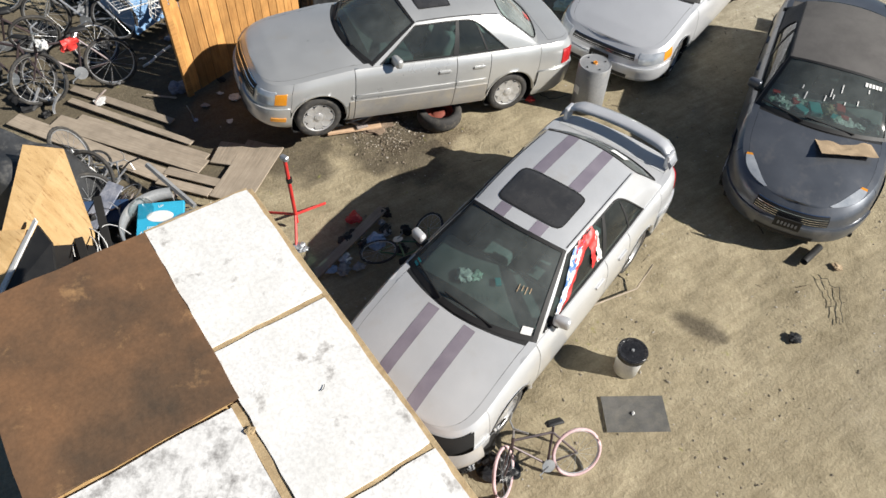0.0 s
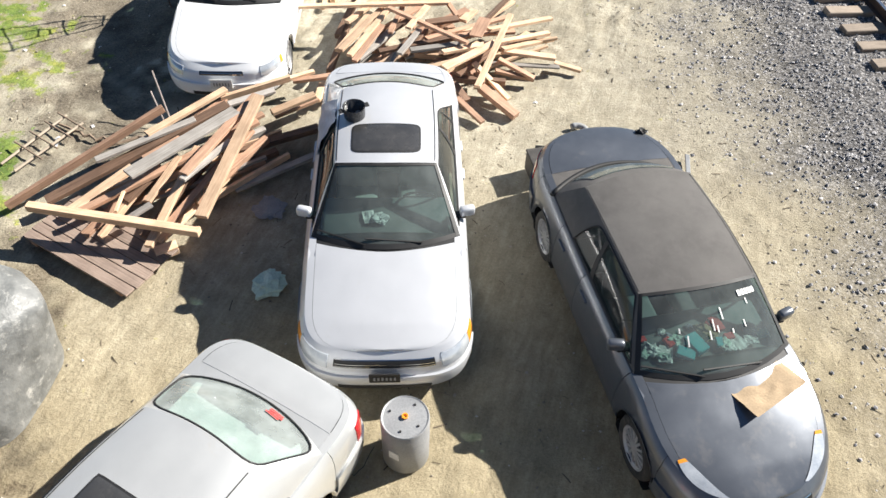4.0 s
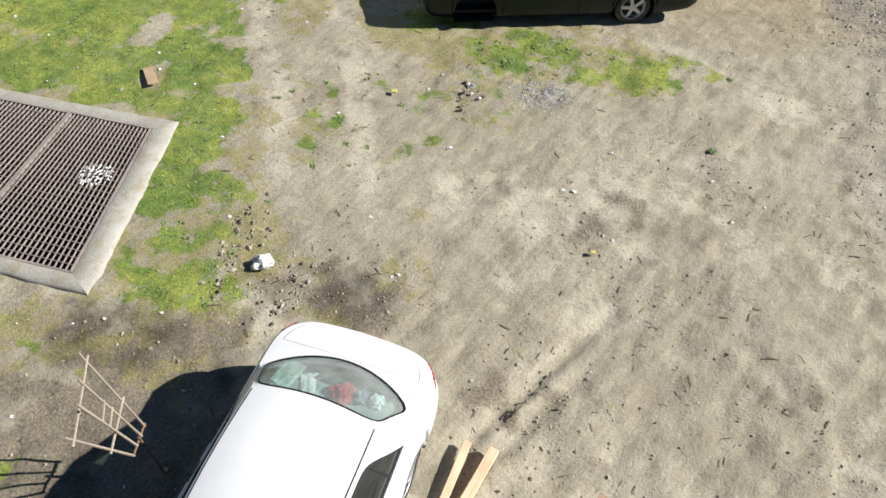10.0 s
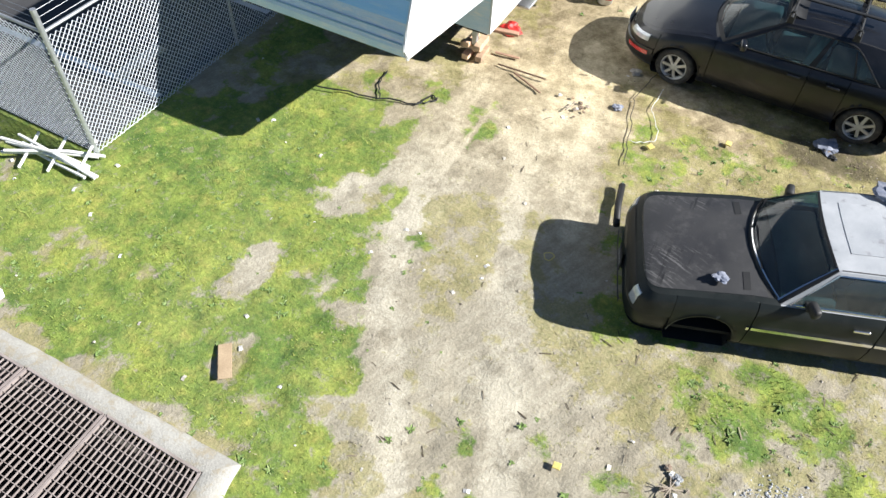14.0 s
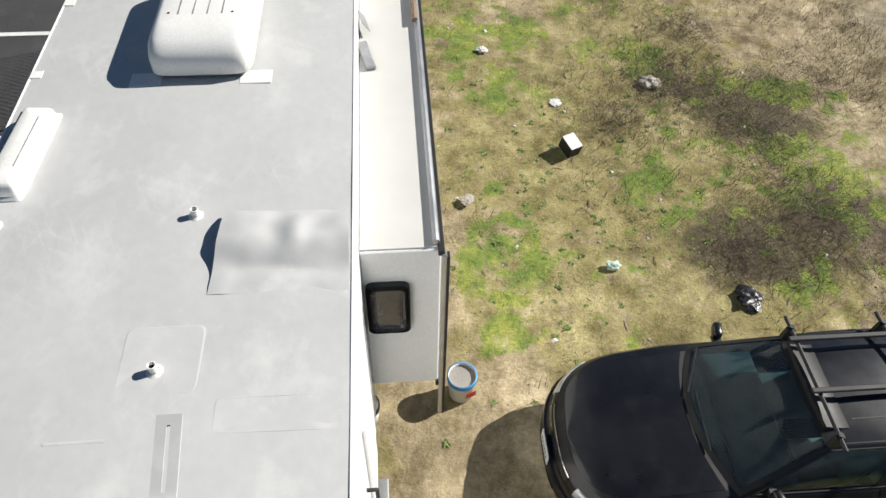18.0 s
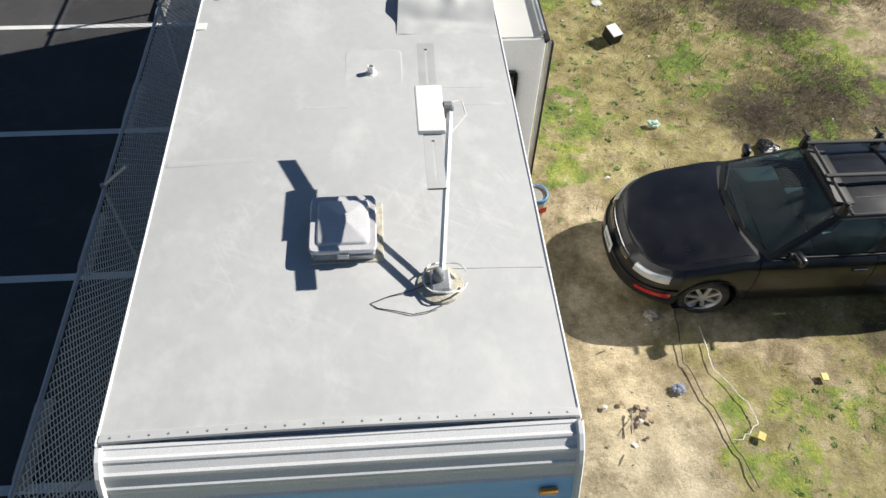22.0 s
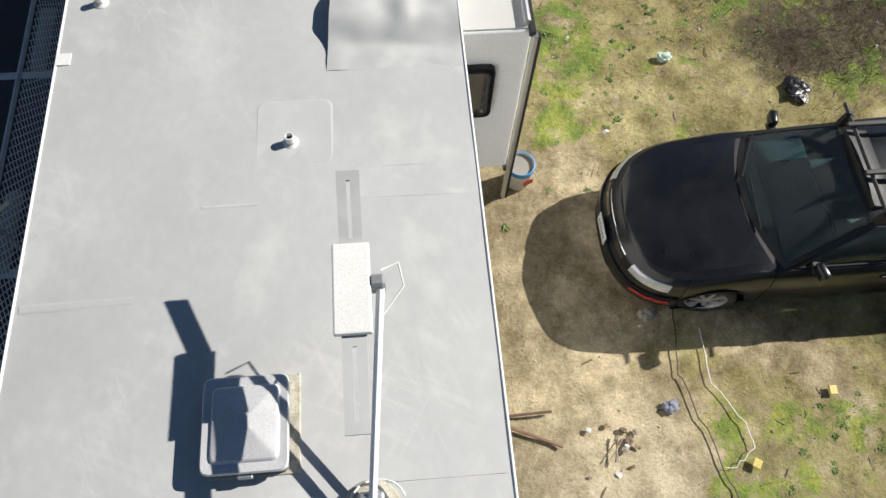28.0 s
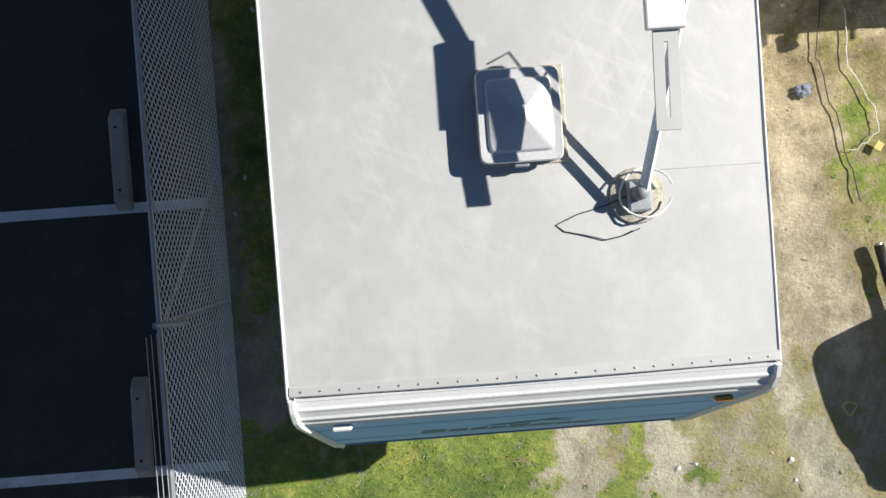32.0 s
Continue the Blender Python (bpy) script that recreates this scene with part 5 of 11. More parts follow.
for fx, fy, yaw, ln, posts, nm in ((-12.86, 23.62, 90, 14.2, (2.95, 6.1, 9.2, 12.3), "east"), (-12.86, 23.62, 180, 3.2, (3.1,), "south")):
    fence = thing("chain_link_fence", fx, fy, 0, yaw, "galvanised chain-link fence round an asphalt car park", "fence")
    v, f = chain_link(ln, 1.84, 0.082, 0.0041)
    obj("wire_mesh", [(a, c, d + 0.03) for a, c, d in v], f, M["mesh_wire"], fence)
    part("top_rail", tube_bm([(0, 0, 1.9), (ln, 0, 1.9)], 0.021, 8), M["galv"], fence)
    part("bottom_wire", tube_bm([(0, 0, 0.04), (ln, 0, 0.04)], 0.003, 4), M["galv"], fence)
    for px in posts:
        post = part("line_post", tube_bm([(px, 0.02, 0), (px, 0.02, 1.93)], 0.024, 8), M["galv"], fence)
        part("outrigger_arm", tube_bm([(px, 0.02, 1.9), (px + 0.02, -0.27 if nm == "east" else 0.27, 2.14)], 0.02, 6), M["galv"], post)
    if nm == "east":
        part("corner_post", tube_bm([(0, 0, 0), (0, 0, 2.2)], 0.036, 10), M["galv"], fence, "thick galvanised corner post")
        for px in (2.95, 9.2):
            part("brace", tube_bm([(px, 0.04, 1.7), (px + 1.25, 0.04, 0.05)], 0.014, 6), M["galv"], fence)
    for zz in (1.98, 2.08, 2.17):
        part("barbed_wire", tube_bm([(0, 0, zz), (2.9, 0, zz - 0.01)], 0.003, 4), M["galv"], fence)
heap = thing("pipe_frame_heap", -13.25, 23.28, 0, 20, "tangle of white-painted pipe frames lying in grass", "pipes")
for i in range(7):
    a, o = random.uniform(-0.25, 0.25), random.uniform(-0.15, 0.15)
    part("pipe", tube_bm([(-0.7 + o, a, 0.03 + 0.03 * i), (0.1 + o, -a * 0.6, 0.05 + 0.02 * i), (0.55 + o, -a * 1.4, 0.04)], 0.022, 7), M["plastic_white"], heap)
for i in range(3):
    part("cross_pipe", tube_bm([(-0.4 + 0.4 * i, -0.25, 0.02), (-0.3 + 0.4 * i, 0.25, 0.22)], 0.02, 7), M["plastic_white"], heap)


# ---- cars ----
S_W, F_W = (0, 0.12, 0.35, 0.55, 0.72, 0.84, 0.92, 0.97, 1.0), (0.93, 0.975, 1.0, 1.0, 0.992, 0.978, 0.957, 0.933, 0.905)
S_F, I_F = (0, 0.12, 0.5, 0.6, 0.85, 1.0), (0.05, 0.0, 0.0, 0.03, 0.06, 0.15)
S_R, I_R = (0, 0.12, 0.5, 0.6, 0.9, 1.0), (0.06, 0.0, 0.0, 0.02, 0.035, 0.10)


class Body:
    """The outer surface of a saloon car: x ahead, y to its left, z up, the origin on the ground below its middle."""

    def __init__(self, L, W, H, wb, fo, zn, zc, zd, A, B, C, D, n=3.0, nr=3.6, af=0.85, ar=0.7, wr=0.67, dxr=0.16):
        self.dxr = dxr
        self.L, self.W, self.H, self.wb, self.n, self.nr, self.af, self.ar = L, W, H, wb, n, nr, af, ar
        self.xf, self.xr = L / 2, -L / 2
        self.fa, self.ra = L / 2 - fo, L / 2 - fo - wb
        self.A, self.B, self.C, self.D, self.wr = A, B, C, D, W / 2 * wr
        xf, xr = self.xf, self.xr
        self.kx = (xr, xr + 0.12, xr + 0.4, D, (A + D) / 2, A, A + 0.35 * (xf - A), xf - 0.22, xf)
        self.kz = (zd - 0.06, zd - 0.01, zd, zd - 0.01, zc + 0.015, zc, zc - 0.35 * (zc - zn), zn + 0.02, zn - 0.03)

    def zs(self, x):
        return float(np.interp(x, self.kx, self.kz))

    def zb(self, x):
        return float(np.interp(x, (self.xr, self.xr + 0.6, self.xf - 0.7, self.xf), (0.30, 0.21, 0.20, 0.22)))

    def side(self, u, s, off=0.0):
        w = self.W / 2 * float(np.interp(s, S_W, F_W)) + off
        xs, xe = self.xf - self.af, self.xr + self.ar
        if u <= 1:
            a, t = self.af - float(np.interp(s, S_F, I_F)) + off, u * math.pi / 2
            x, y = xs + a * max(0.0, math.cos(t)) ** (2 / self.n), w * max(0.0, math.sin(t)) ** (2 / self.n)
        elif u < 2:
            x, y = xs + (xe - xs) * (u - 1), w + 0.012 * math.sin(math.pi * (u - 1))
        else:
            a, t = self.ar - float(np.interp(s, S_R, I_R)) + off, (u - 2) * math.pi / 2
            x, y = xe - a * max(0.0, math.sin(t)) ** (2 / self.nr), w * max(0.0, math.cos(t)) ** (2 / self.nr)
        z0, z1 = self.zb(x), self.zs(x)
        return x, y, z0 + (z1 - z0) * s

    def u_at(self, x, s=1.0):
        lo, hi = 0.0, 3.0
        for _ in range(40):
            mid = (lo + hi) / 2
            if self.side(mid, s)[0] > x:
                lo = mid
            else:
                hi = mid
        return (lo + hi) / 2

    def crown(self, x):
        return float(np.interp(x, (self.xr, self.xr + 0.3, self.D, self.A, self.xf - 0.4, self.xf), (0.01, 0.03, 0.04, 0.065, 0.06, 0.015)))

    def top(self, u, q, off=0.0):
        x, y, z = self.side(u, 1.0)
        return x, y * q, z + self.crown(x) * (1 - abs(q) ** 2.4) + off

    def top_y(self, u, yy, off=0.0):
        x, y, z = self.side(u, 1.0)
        q = max(-1, min(1, yy / max(y, 1e-4)))
        return x, y * q, z + self.crown(x) * (1 - abs(q) ** 2.4) + off

    def roof_edge(self, k):
        return self.H - 0.065 + 0.03 * math.sin(math.pi * min(1, max(0, k)))

    def roof(self, e, q, off=0.0):
        xa, xb = self.B + 0.07 * (1 - q * q), self.C - 0.05 * (1 - q * q)
        return xa + (xb - xa) * e, self.wr * q * (1 + 0.02 * math.sin(math.pi * e)), self.roof_edge(e) + 0.065 * (1 - abs(q) ** 2.2) + off

    def belt_y(self, x):
        return self.side(self.u_at(x), 1.0)[1] * 0.98

    def shield(self, p, q, off=0.0):
        A, dx = self.A, 0.24
        b = Vector((A - dx * q * q, self.belt_y(A - dx) * q, self.zs(A - dx * q * q) + self.crown(A) * (1 - q * q) + 0.005))
        t = Vector(self.roof(0.0, q))
        v = b.lerp(t, p)
        up = 0.03 * math.sin(math.pi * p) * (1 - min(1.0, abs(q)) ** 8) + off
        return v.x + up * 0.5, v.y, v.z + up

    def back(self, p, q, off=0.0):
        D, dx = self.D, self.dxr
        b = Vector((D + dx * q * q, self.belt_y(D + dx) * q, self.zs(D + dx * q * q) + self.crown(D) * (1 - q * q) + 0.004))
        t = Vector(self.roof(1.0, q))
        v = b.lerp(t, p)
        up = 0.035 * math.sin(math.pi * p) * (1 - min(1.0, abs(q)) ** 8) + off
        return v.x - up * 0.5, v.y, v.z + up

    def flank(self, p, k, off=0.0):
        xa, xd = self.A - 0.24, self.D + self.dxr
        xb, t = xa + (xd - xa) * k, Vector(self.roof(k, 1.0))
        b = Vector((xb, self.belt_y(xb), self.zs(xb) + 0.004))
        v = b.lerp(t, p)
        return v.x, v.y + 0.025 * math.sin(math.pi * p) * (1 - min(1.0, abs(2 * k - 1)) ** 10) + off, v.z


def sheet(name, fn, u0, u1, nu, v0, v1, nv, mat, parent, label="", mirror=False, cuts=(), lip=None):
    """A panel of a car: the surface fn over a range, with folded-in edges when lip(u, v) is given."""
    v, f = grid_mesh(fn, u0, u1, nu, v0, v1, nv, cuts)
    if lip:
        ring = [i * (nv + 1) for i in range(nu + 1)] + [nu * (nv + 1) + j for j in range(1, nv + 1)] + [i * (nv + 1) + nv for i in range(nu - 1, -1, -1)] + [j for j in range(nv - 1, 0, -1)]
        us, vs = np.linspace(u0, u1, nu + 1), np.linspace(v0, v1, nv + 1)
        o = len(v)
        for k in ring:
            v.append(list(v[k]))
        for k in ring:
            v.append(list(lip(us[k // (nv + 1)], vs[k % (nv + 1)])))
        used = {q for face in f for q in face}
        for i in range(len(ring)):
            j = (i + 1) % len(ring)
            if ring[i] in used and ring[j] in used:
                f.append([o + j, o + i, o + len(ring) + i, o + len(ring) + j])
    if mirror:
        v, f = [(a, -b, c) for a, b, c in v], [g[::-1] for g in f]
    return obj(name, v, f, mat, parent, label, smooth=True)


TYRES = {}


def wheel(parent, x, y, z, r, side, spokes, mat, steer=0.0):
    key = (r, spokes, side, mat.name)
    if key not in TYRES:
        turn = Matrix.Rotation(-side * math.pi / 2, 4, "X")
        w = 0.19
        ty = lathe_bm([(r * 0.60, -w / 2), (r * 0.93, -w / 2), (r * 0.985, -w * 0.36), (r, -w * 0.2), (r, w * 0.2), (r * 0.985, w * 0.36), (r * 0.93, w / 2), (r * 0.70, w / 2), (r * 0.66, w * 0.40), (r * 0.62, w * 0.1), (0, w * 0.1)], 36, turn)
        a = part("tyre", ty, M["rubber"], None, smooth=True)
        bm = lathe_bm([(r * 0.70, w * 0.46), (r * 0.66, w * 0.47), (r * 0.61, w * 0.34), (r * 0.60, w * 0.12)], 36)
        if spokes == 8:
            c0 = bm.verts.new((0, 0, w * 0.40))
            ring = []
            for i in range(64):
                t = 2 * math.pi * i / 64
                q = r * (0.50 + 0.13 * abs(math.cos(4 * t)) ** 0.6)
                ring.append((bm.verts.new((0.5 * q * math.cos(t), 0.5 * q * math.sin(t), w * 0.37)), bm.verts.new((q * math.cos(t), q * math.sin(t), w * 0.42)), bm.verts.new((q * math.cos(t), q * math.sin(t), w * 0.30))))
            for i in range(64):
                a_, b_ = ring[i], ring[(i + 1) % 64]
                bm.faces.new((c0, a_[0], b_[0]))
                bm.faces.new((a_[0], a_[1], b_[1], b_[0]))
                bm.faces.new((a_[1], a_[2], b_[2], b_[1]))
        for i in range(spokes if spokes != 8 else 0):
            t = 2 * math.pi * i / spokes
            s = box_bm(r * 0.5, r * (0.62 / spokes ** 0.75), 0.02, m=Matrix.Rotation(t, 4, "Z") @ Matrix.Translation((r * 0.38, 0, w * 0.34)) @ Matrix.Rotation(radians(6), 4, "Y"))
            tmp = bpy.data.meshes.new("tmp")
            s.to_mesh(tmp)
            s.free()
            bm.from_mesh(tmp)
            bpy.data.meshes.remove(tmp)
        hub = lathe_bm([(r * 0.2, w * 0.26), (r * 0.19, w * 0.42), (r * 0.1, w * 0.46), (0, w * 0.46)], 16)
        tmp = bpy.data.meshes.new("tmp")
        hub.to_mesh(tmp)
        hub.free()
        bm.from_mesh(tmp)
        bpy.data.meshes.remove(tmp)
        bm.transform(turn)
        b = part("rim", bm, mat, None, "alloy wheel rim")
        TYRES[key] = (a.data, b.data)
        bpy.data.objects.remove(a)
        bpy.data.objects.remove(b)
    ta, tb = TYRES[key]
    t = new("tyre", ta)
    t.parent = parent
    t.matrix_local = pose(x, y, z, 0, 0, steer)
    rim = new("rim", tb)
    rim.parent = t
    rim["label"] = "alloy wheel rim"
    return t


def saloon(name, x, y, yaw, body, paint, label, roof=None, hood=None, glass="glass", seat="seat_grey", sunroof=None, spokes=7, wheels=(1, 1, 1, 1), pitch=0.0, z=0.0, pillar=None, lamps=(0.30, 0.72), grille=(0.0, 0.24), corner=(0.73, 0.88), tails=(2.28, 2.50), ragtop=False, moulding=None, steer=0.0, plate="plastic_white", rear_plate=False, bump=0.022, tyre_r=0.30, curve=2.2, kr=0.86, top_lamp=None, rear_glass="glass_light", lamp_s=(0.72, 0.90), grille_s=(0.74, 0.88), rear_w=0.95, cladding=None, round_=9.0, post="trim", slats="chrome"):
    c = thing(name, x, y, z, yaw, label, "car", pitch=pitch)
    B = body
    pm, hm, rm = M[paint], M[hood or paint], M[roof or paint]
    pl = M[pillar] if pillar else pm
    ra = tyre_r + 0.055
    arches = ((B.fa, tyre_r + 0.01, ra), (B.ra, tyre_r + 0.01, ra))
    gap = 0.006
    u_fb, u_rb = B.u_at(B.fa + ra + 0.01, 0.5), B.u_at(B.ra - ra - 0.02, 0.5)
    u_f0, u_f1 = B.u_at(B.fa + ra + 0.013, 0.5), B.u_at(B.fa + ra + 0.007, 0.5)
    u_r0, u_r1 = B.u_at(B.ra - ra - 0.017, 0.5), B.u_at(B.ra - ra - 0.023, 0.5)
    x_d1, x_d2, x_d3 = B.fa - ra - 0.10, (B.A - 0.24 + B.D + 0.16) / 2 + 0.03, B.ra + ra + 0.02
    u1, u2, u3 = B.u_at(x_d1), B.u_at(x_d2), B.u_at(x_d3)
    g = gap / B.L * 1.2
    # dark inner shell, floor and wheel wells
    for mir in (False, True):
        sheet("inner_shell", lambda u, s: B.side(u, s, -0.035), 0.0, 3.0, 60, 0.0, 0.99, 8, M["under"], c, mirror=mir, cuts=((B.fa, tyre_r, ra + 0.01), (B.ra, tyre_r, ra + 0.01)))
    part("floor_pan", box_bm(B.L - 0.7, B.W - 0.25, 0.05, (0, 0, 0.26)), M["under"], c)
    for ax in (B.fa, B.ra):
        for sd in (1, -1):
            well = lathe_bm([(0.0, -0.26), (ra + 0.02, -0.26), (ra + 0.02, 0.0)], 24, Matrix.Translation((ax, sd * (B.W / 2 - 0.045), tyre_r + 0.01)) @ Matrix.Rotation(-sd * math.pi / 2, 4, "X"))
            for v in [v for v in well.verts if v.co.z < 0.12]:
                v.co.z = 0.12
            part("wheel_well", well, M["under"], c)
    sheet("bonnet_liner", lambda u, q: B.top(u, q, -0.025), 0.0, B.u_at(B.A - 0.26), 14, -0.96, 0.96, 8, M["under"], c)
    sheet("boot_liner", lambda u, q: B.top(u, q, -0.025), B.u_at(B.D + 0.25), 3.0, 12, -0.96, 0.96, 8, M["under"], c)
    # outer panels
    qh = 0.90
    hood = lambda k, q, dq=1.0, off=0.0: B.top(0.02 + (B.u_at(B.A + 0.03 - 0.20 * q * q) - 0.02) * k, q * dq, off)
    sheet("bonnet", hood, 0.0, 1.0, 26, -qh, qh, 16, hm, c, lip=lambda k, q: hood(k, q, 0.985, -0.025))
    sheet("boot_lid", lambda u, q: B.top(u, q), B.u_at(B.D - 0.03), 2.99, 18, -0.9, 0.9, 14, pm, c, lip=lambda u, q: B.top(u, q * 0.985, -0.025))
    sheet("rear_deck", lambda k, q: B.top(B.u_at(B.D + 0.03 - 0.07 * k + B.dxr * q * q * (1 - k)), q * 0.98, -0.003), 0.0, 1.0, 4, -1.0, 1.0, 16, rm if ragtop else pm, c)
    sheet("scuttle", lambda u, q: B.top(u, q, -0.006), B.u_at(B.A + 0.02), B.u_at(B.A - 0.22), 4, -0.95, 0.95, 10, M["trim"], c, "black scuttle below the windscreen")
    for mir, sgn in ((False, 1), (True, -1)):
        lipf = lambda off: (lambda u, s: B.side(u, s, off - 0.025))
        sheet("front_bumper_side", lambda u, s: B.side(u, s, bump), 0.0, u_f0, 20, 0.0, 0.54, 8, pm, c, mirror=mir, cuts=arches, lip=lipf(0.02))
        sheet("nose_panel", lambda u, s: B.side(u, s), 0.0, u_f0, 20, 0.545, 1.0, 8, pm, c, mirror=mir, cuts=arches, lip=lipf(0))
        sheet("front_wing", lambda u, s: B.side(u, s), u_f1, u1 - g, 30, 0.0, 1.0, 16, pm, c, mirror=mir, cuts=arches, lip=lipf(0))
        sheet("wing_top", lambda u, q: B.top(u, q * sgn), 0.02, B.u_at(B.A - 0.24), 24, qh + 0.004, 1.0, 3, pm, c)
        sheet("front_door", lambda u, s: B.side(u, s), u1 + g, u2 - g, 16, 0.02, 1.0, 12, pm, c, mirror=mir, lip=lipf(0))
        sheet("rear_door", lambda u, s: B.side(u, s), u2 + g, u3 - g, 14, 0.02, 1.0, 14, pm, c, mirror=mir, cuts=(arches[1],), lip=lipf(0))
        sheet("rear_wing", lambda u, s: B.side(u, s), u3 + g, u_r0, 26, 0.0, 1.0, 16, pm, c, mirror=mir, cuts=arches, lip=lipf(0))
        sheet("tail_panel", lambda u, s: B.side(u, s), u_r1, 3.0, 16, 0.535, 1.0, 8, pm, c, mirror=mir, cuts=arches, lip=lipf(0))
        sheet("rear_bumper_side", lambda u, s: B.side(u, s, 0.022), u_r1, 3.0, 18, 0.0, 0.53, 8, pm, c, mirror=mir, cuts=arches, lip=lipf(0.02))
        sheet("deck_side", lambda u, q: B.top(u, q * sgn), B.u_at(B.D + B.dxr + 0.02), 2.99, 14, 0.908, 1.0, 3, pm, c)
        sheet("belt_sill", lambda u, q: B.top(u, q * sgn), B.u_at(B.A - 0.22), B.u_at(B.D + B.dxr + 0.02), 12, 0.93, 1.0, 2, pl, c)
        sheet("arch_lip", lambda t, w: (B.fa + (ra + w) * math.cos(t), B.side(B.u_at(B.fa + ra * math.cos(t), 0.5), 0.5)[1] + 0.008 - 0.03 * (w < 0), tyre_r + 0.01 + (ra + w) * math.sin(t)), 0.1, math.pi - 0.1, 20, -0.012, 0.018, 2, pm, c, mirror=mir)
        sheet("arch_lip", lambda t, w: (B.ra + (ra + w) * math.cos(t), B.side(B.u_at(B.ra + ra * math.cos(t), 0.5), 0.5)[1] + 0.008 - 0.03 * (w < 0), tyre_r + 0.01 + (ra + w) * math.sin(t)), 0.1, math.pi - 0.1, 20, -0.012, 0.018, 2, pm, c, mirror=mir)
        if moulding:
            for ua, ub in ((B.u_at(B.fa - ra - 0.05), u1), (u1, u2), (u2, B.u_at(B.ra + ra + 0.06))):
                sheet("side_moulding", lambda u, s: B.side(u, s, 0.012), ua + 2 * g, ub - 2 * g, 10, 0.50, 0.56, 1, M[moulding], c, mirror=mir, lip=lipf(0.012))
        if cladding:
            for ua, ub in ((u_fb, B.u_at(B.fa + ra + 0.01, 0.3)), (B.u_at(B.fa - ra - 0.03, 0.3), u1 - g), (u1 + g, u2 - g), (u2 + g, B.u_at(B.ra + ra + 0.03, 0.3)), (B.u_at(B.ra - ra - 0.03, 0.3), u_rb)):
                if ub - ua > 0.01:
                    sheet("lower_cladding", lambda u, s: B.side(u, s, 0.010), ua, ub, 10, 0.03, 0.44, 4, M[cladding], c, "grey lower body cladding", mirror=mir, lip=lipf(0.0))
            sheet("bumper_lamp", lambda u, s: B.side(u, s, bump + 0.010), 0.62, 0.80, 8, 0.22, 0.32, 2, M["amber"], c, "amber bumper lamp", mirror=mir, lip=lipf(bump))
        # lamps
        if not top_lamp:
            sheet("headlamp", lambda u, s: B.side(u, s, 0.010), lamps[0], lamps[1], 10, lamp_s[0], lamp_s[1], 5, M["lamp"], c, "clear headlamp lens", mirror=mir, lip=lipf(0.005))
        if corner and not top_lamp:
            sheet("turn_signal", lambda u, s: B.side(u, s, 0.010), corner[0], corner[1], 5, lamp_s[0] + 0.01, lamp_s[1] - 0.04, 3, M["amber"], c, "amber turn signal", mirror=mir, lip=lipf(0.005))
        sheet("tail_lamp", lambda u, s: B.side(u, s, 0.010), tails[0], tails[1], 8, 0.60, 0.88, 4, M["red_lens"], c, "red tail lamp", mirror=mir, lip=lipf(0.005))
        # side glass and pillars
        fl = lambda p, k: B.flank(p, k)
        pan = rm if ragtop else pl
        win_top = lambda k: 0.92 if k < kr - 0.30 else 0.92 * (1 - ((k - kr + 0.30) / 0.30) ** curve)
        v, f = grid_mesh(fl, 0.0, 1.0, 30, -0.005, 1.005, 110)
        f = [q for n_, q in enumerate(f) if not (0.035 < -0.005 + 1.01 * ((n_ % 110) + 0.5) / 110 < kr and 0.03 < ((n_ // 110) + 0.5) / 30 < win_top(-0.005 + 1.01 * ((n_ % 110) + 0.5) / 110))]
        obj("window_frame", [(a_, sgn * b_, c_) for a_, b_, c_ in v], f, pan, c, smooth=True)
        rim_ = [(win_top(k), k) for k in np.linspace(0.035, kr, 40)] + [(0.03, k) for k in np.linspace(kr, 0.035, 24)]
        part("window_seal", tube_bm([(q[0], sgn * q[1], q[2]) for q in [fl(p, k) for p, k in rim_]], 0.011, 5, closed=True), M["chrome"] if moulding == "chrome" else M["trim"], c)
        sheet("centre_pillar", lambda p, k: B.flank(p, k, 0.001), 0.03, 0.91, 6, 0.465, 0.50, 2, M[post], c, mirror=mir)
        sheet("front_side_window", lambda p, k: B.flank(p, k, -0.006), 0.0, 0.97, 6, 0.020, 0.475, 8, M["glass_side" if glass == "glass" else glass], c, mirror=mir)
        sheet("rear_side_window", lambda p, k: B.flank(p, k, -0.006), 0.0, 0.97, 6, 0.49, min(0.97, kr + 0.03), 8, M["glass_side" if glass == "glass" else glass], c, mirror=mir)
        if not ragtop:
            sheet("quarter_divider", lambda p, k: B.flank(p, k, 0.001), 0.03, 0.9 * win_top(kr - 0.13), 4, kr - 0.135, kr - 0.122, 1, M["trim"], c, mirror=mir)
        if top_lamp:
            u0_, u1_, q0_, q1_ = top_lamp
            lamp_f = lambda a_, t_: B.top(u0_ + (u1_ - u0_) * a_, sgn * (q0_ + (q1_ - q0_) * (0.5 + (t_ - 0.5) * math.sin(math.pi * (0.08 + 0.84 * a_)) ** 0.6)), 0.008)
            sheet("headlamp", lamp_f, 0.0, 0.94, 10, 0.0, 1.0, 6, M["lamp"], c, "clear teardrop headlamp lens")
            sheet("turn_signal", lamp_f, 0.94, 1.0, 5, 0.0, 1.0, 4, M["amber"], c, "amber turn signal")
        sheet("roof_gutter", lambda e, q: B.roof(e, q * sgn, 0.004), 0.02, 0.98, 14, 0.962, 0.980, 1, M["trim"] if not ragtop else rm, c, "black roof drip seal")
        # mirror, handles, wheels
        mx, my, mz = B.A - 0.52, B.belt_y(B.A - 0.5) + 0.085, B.zs(B.A - 0.5) + 0.09
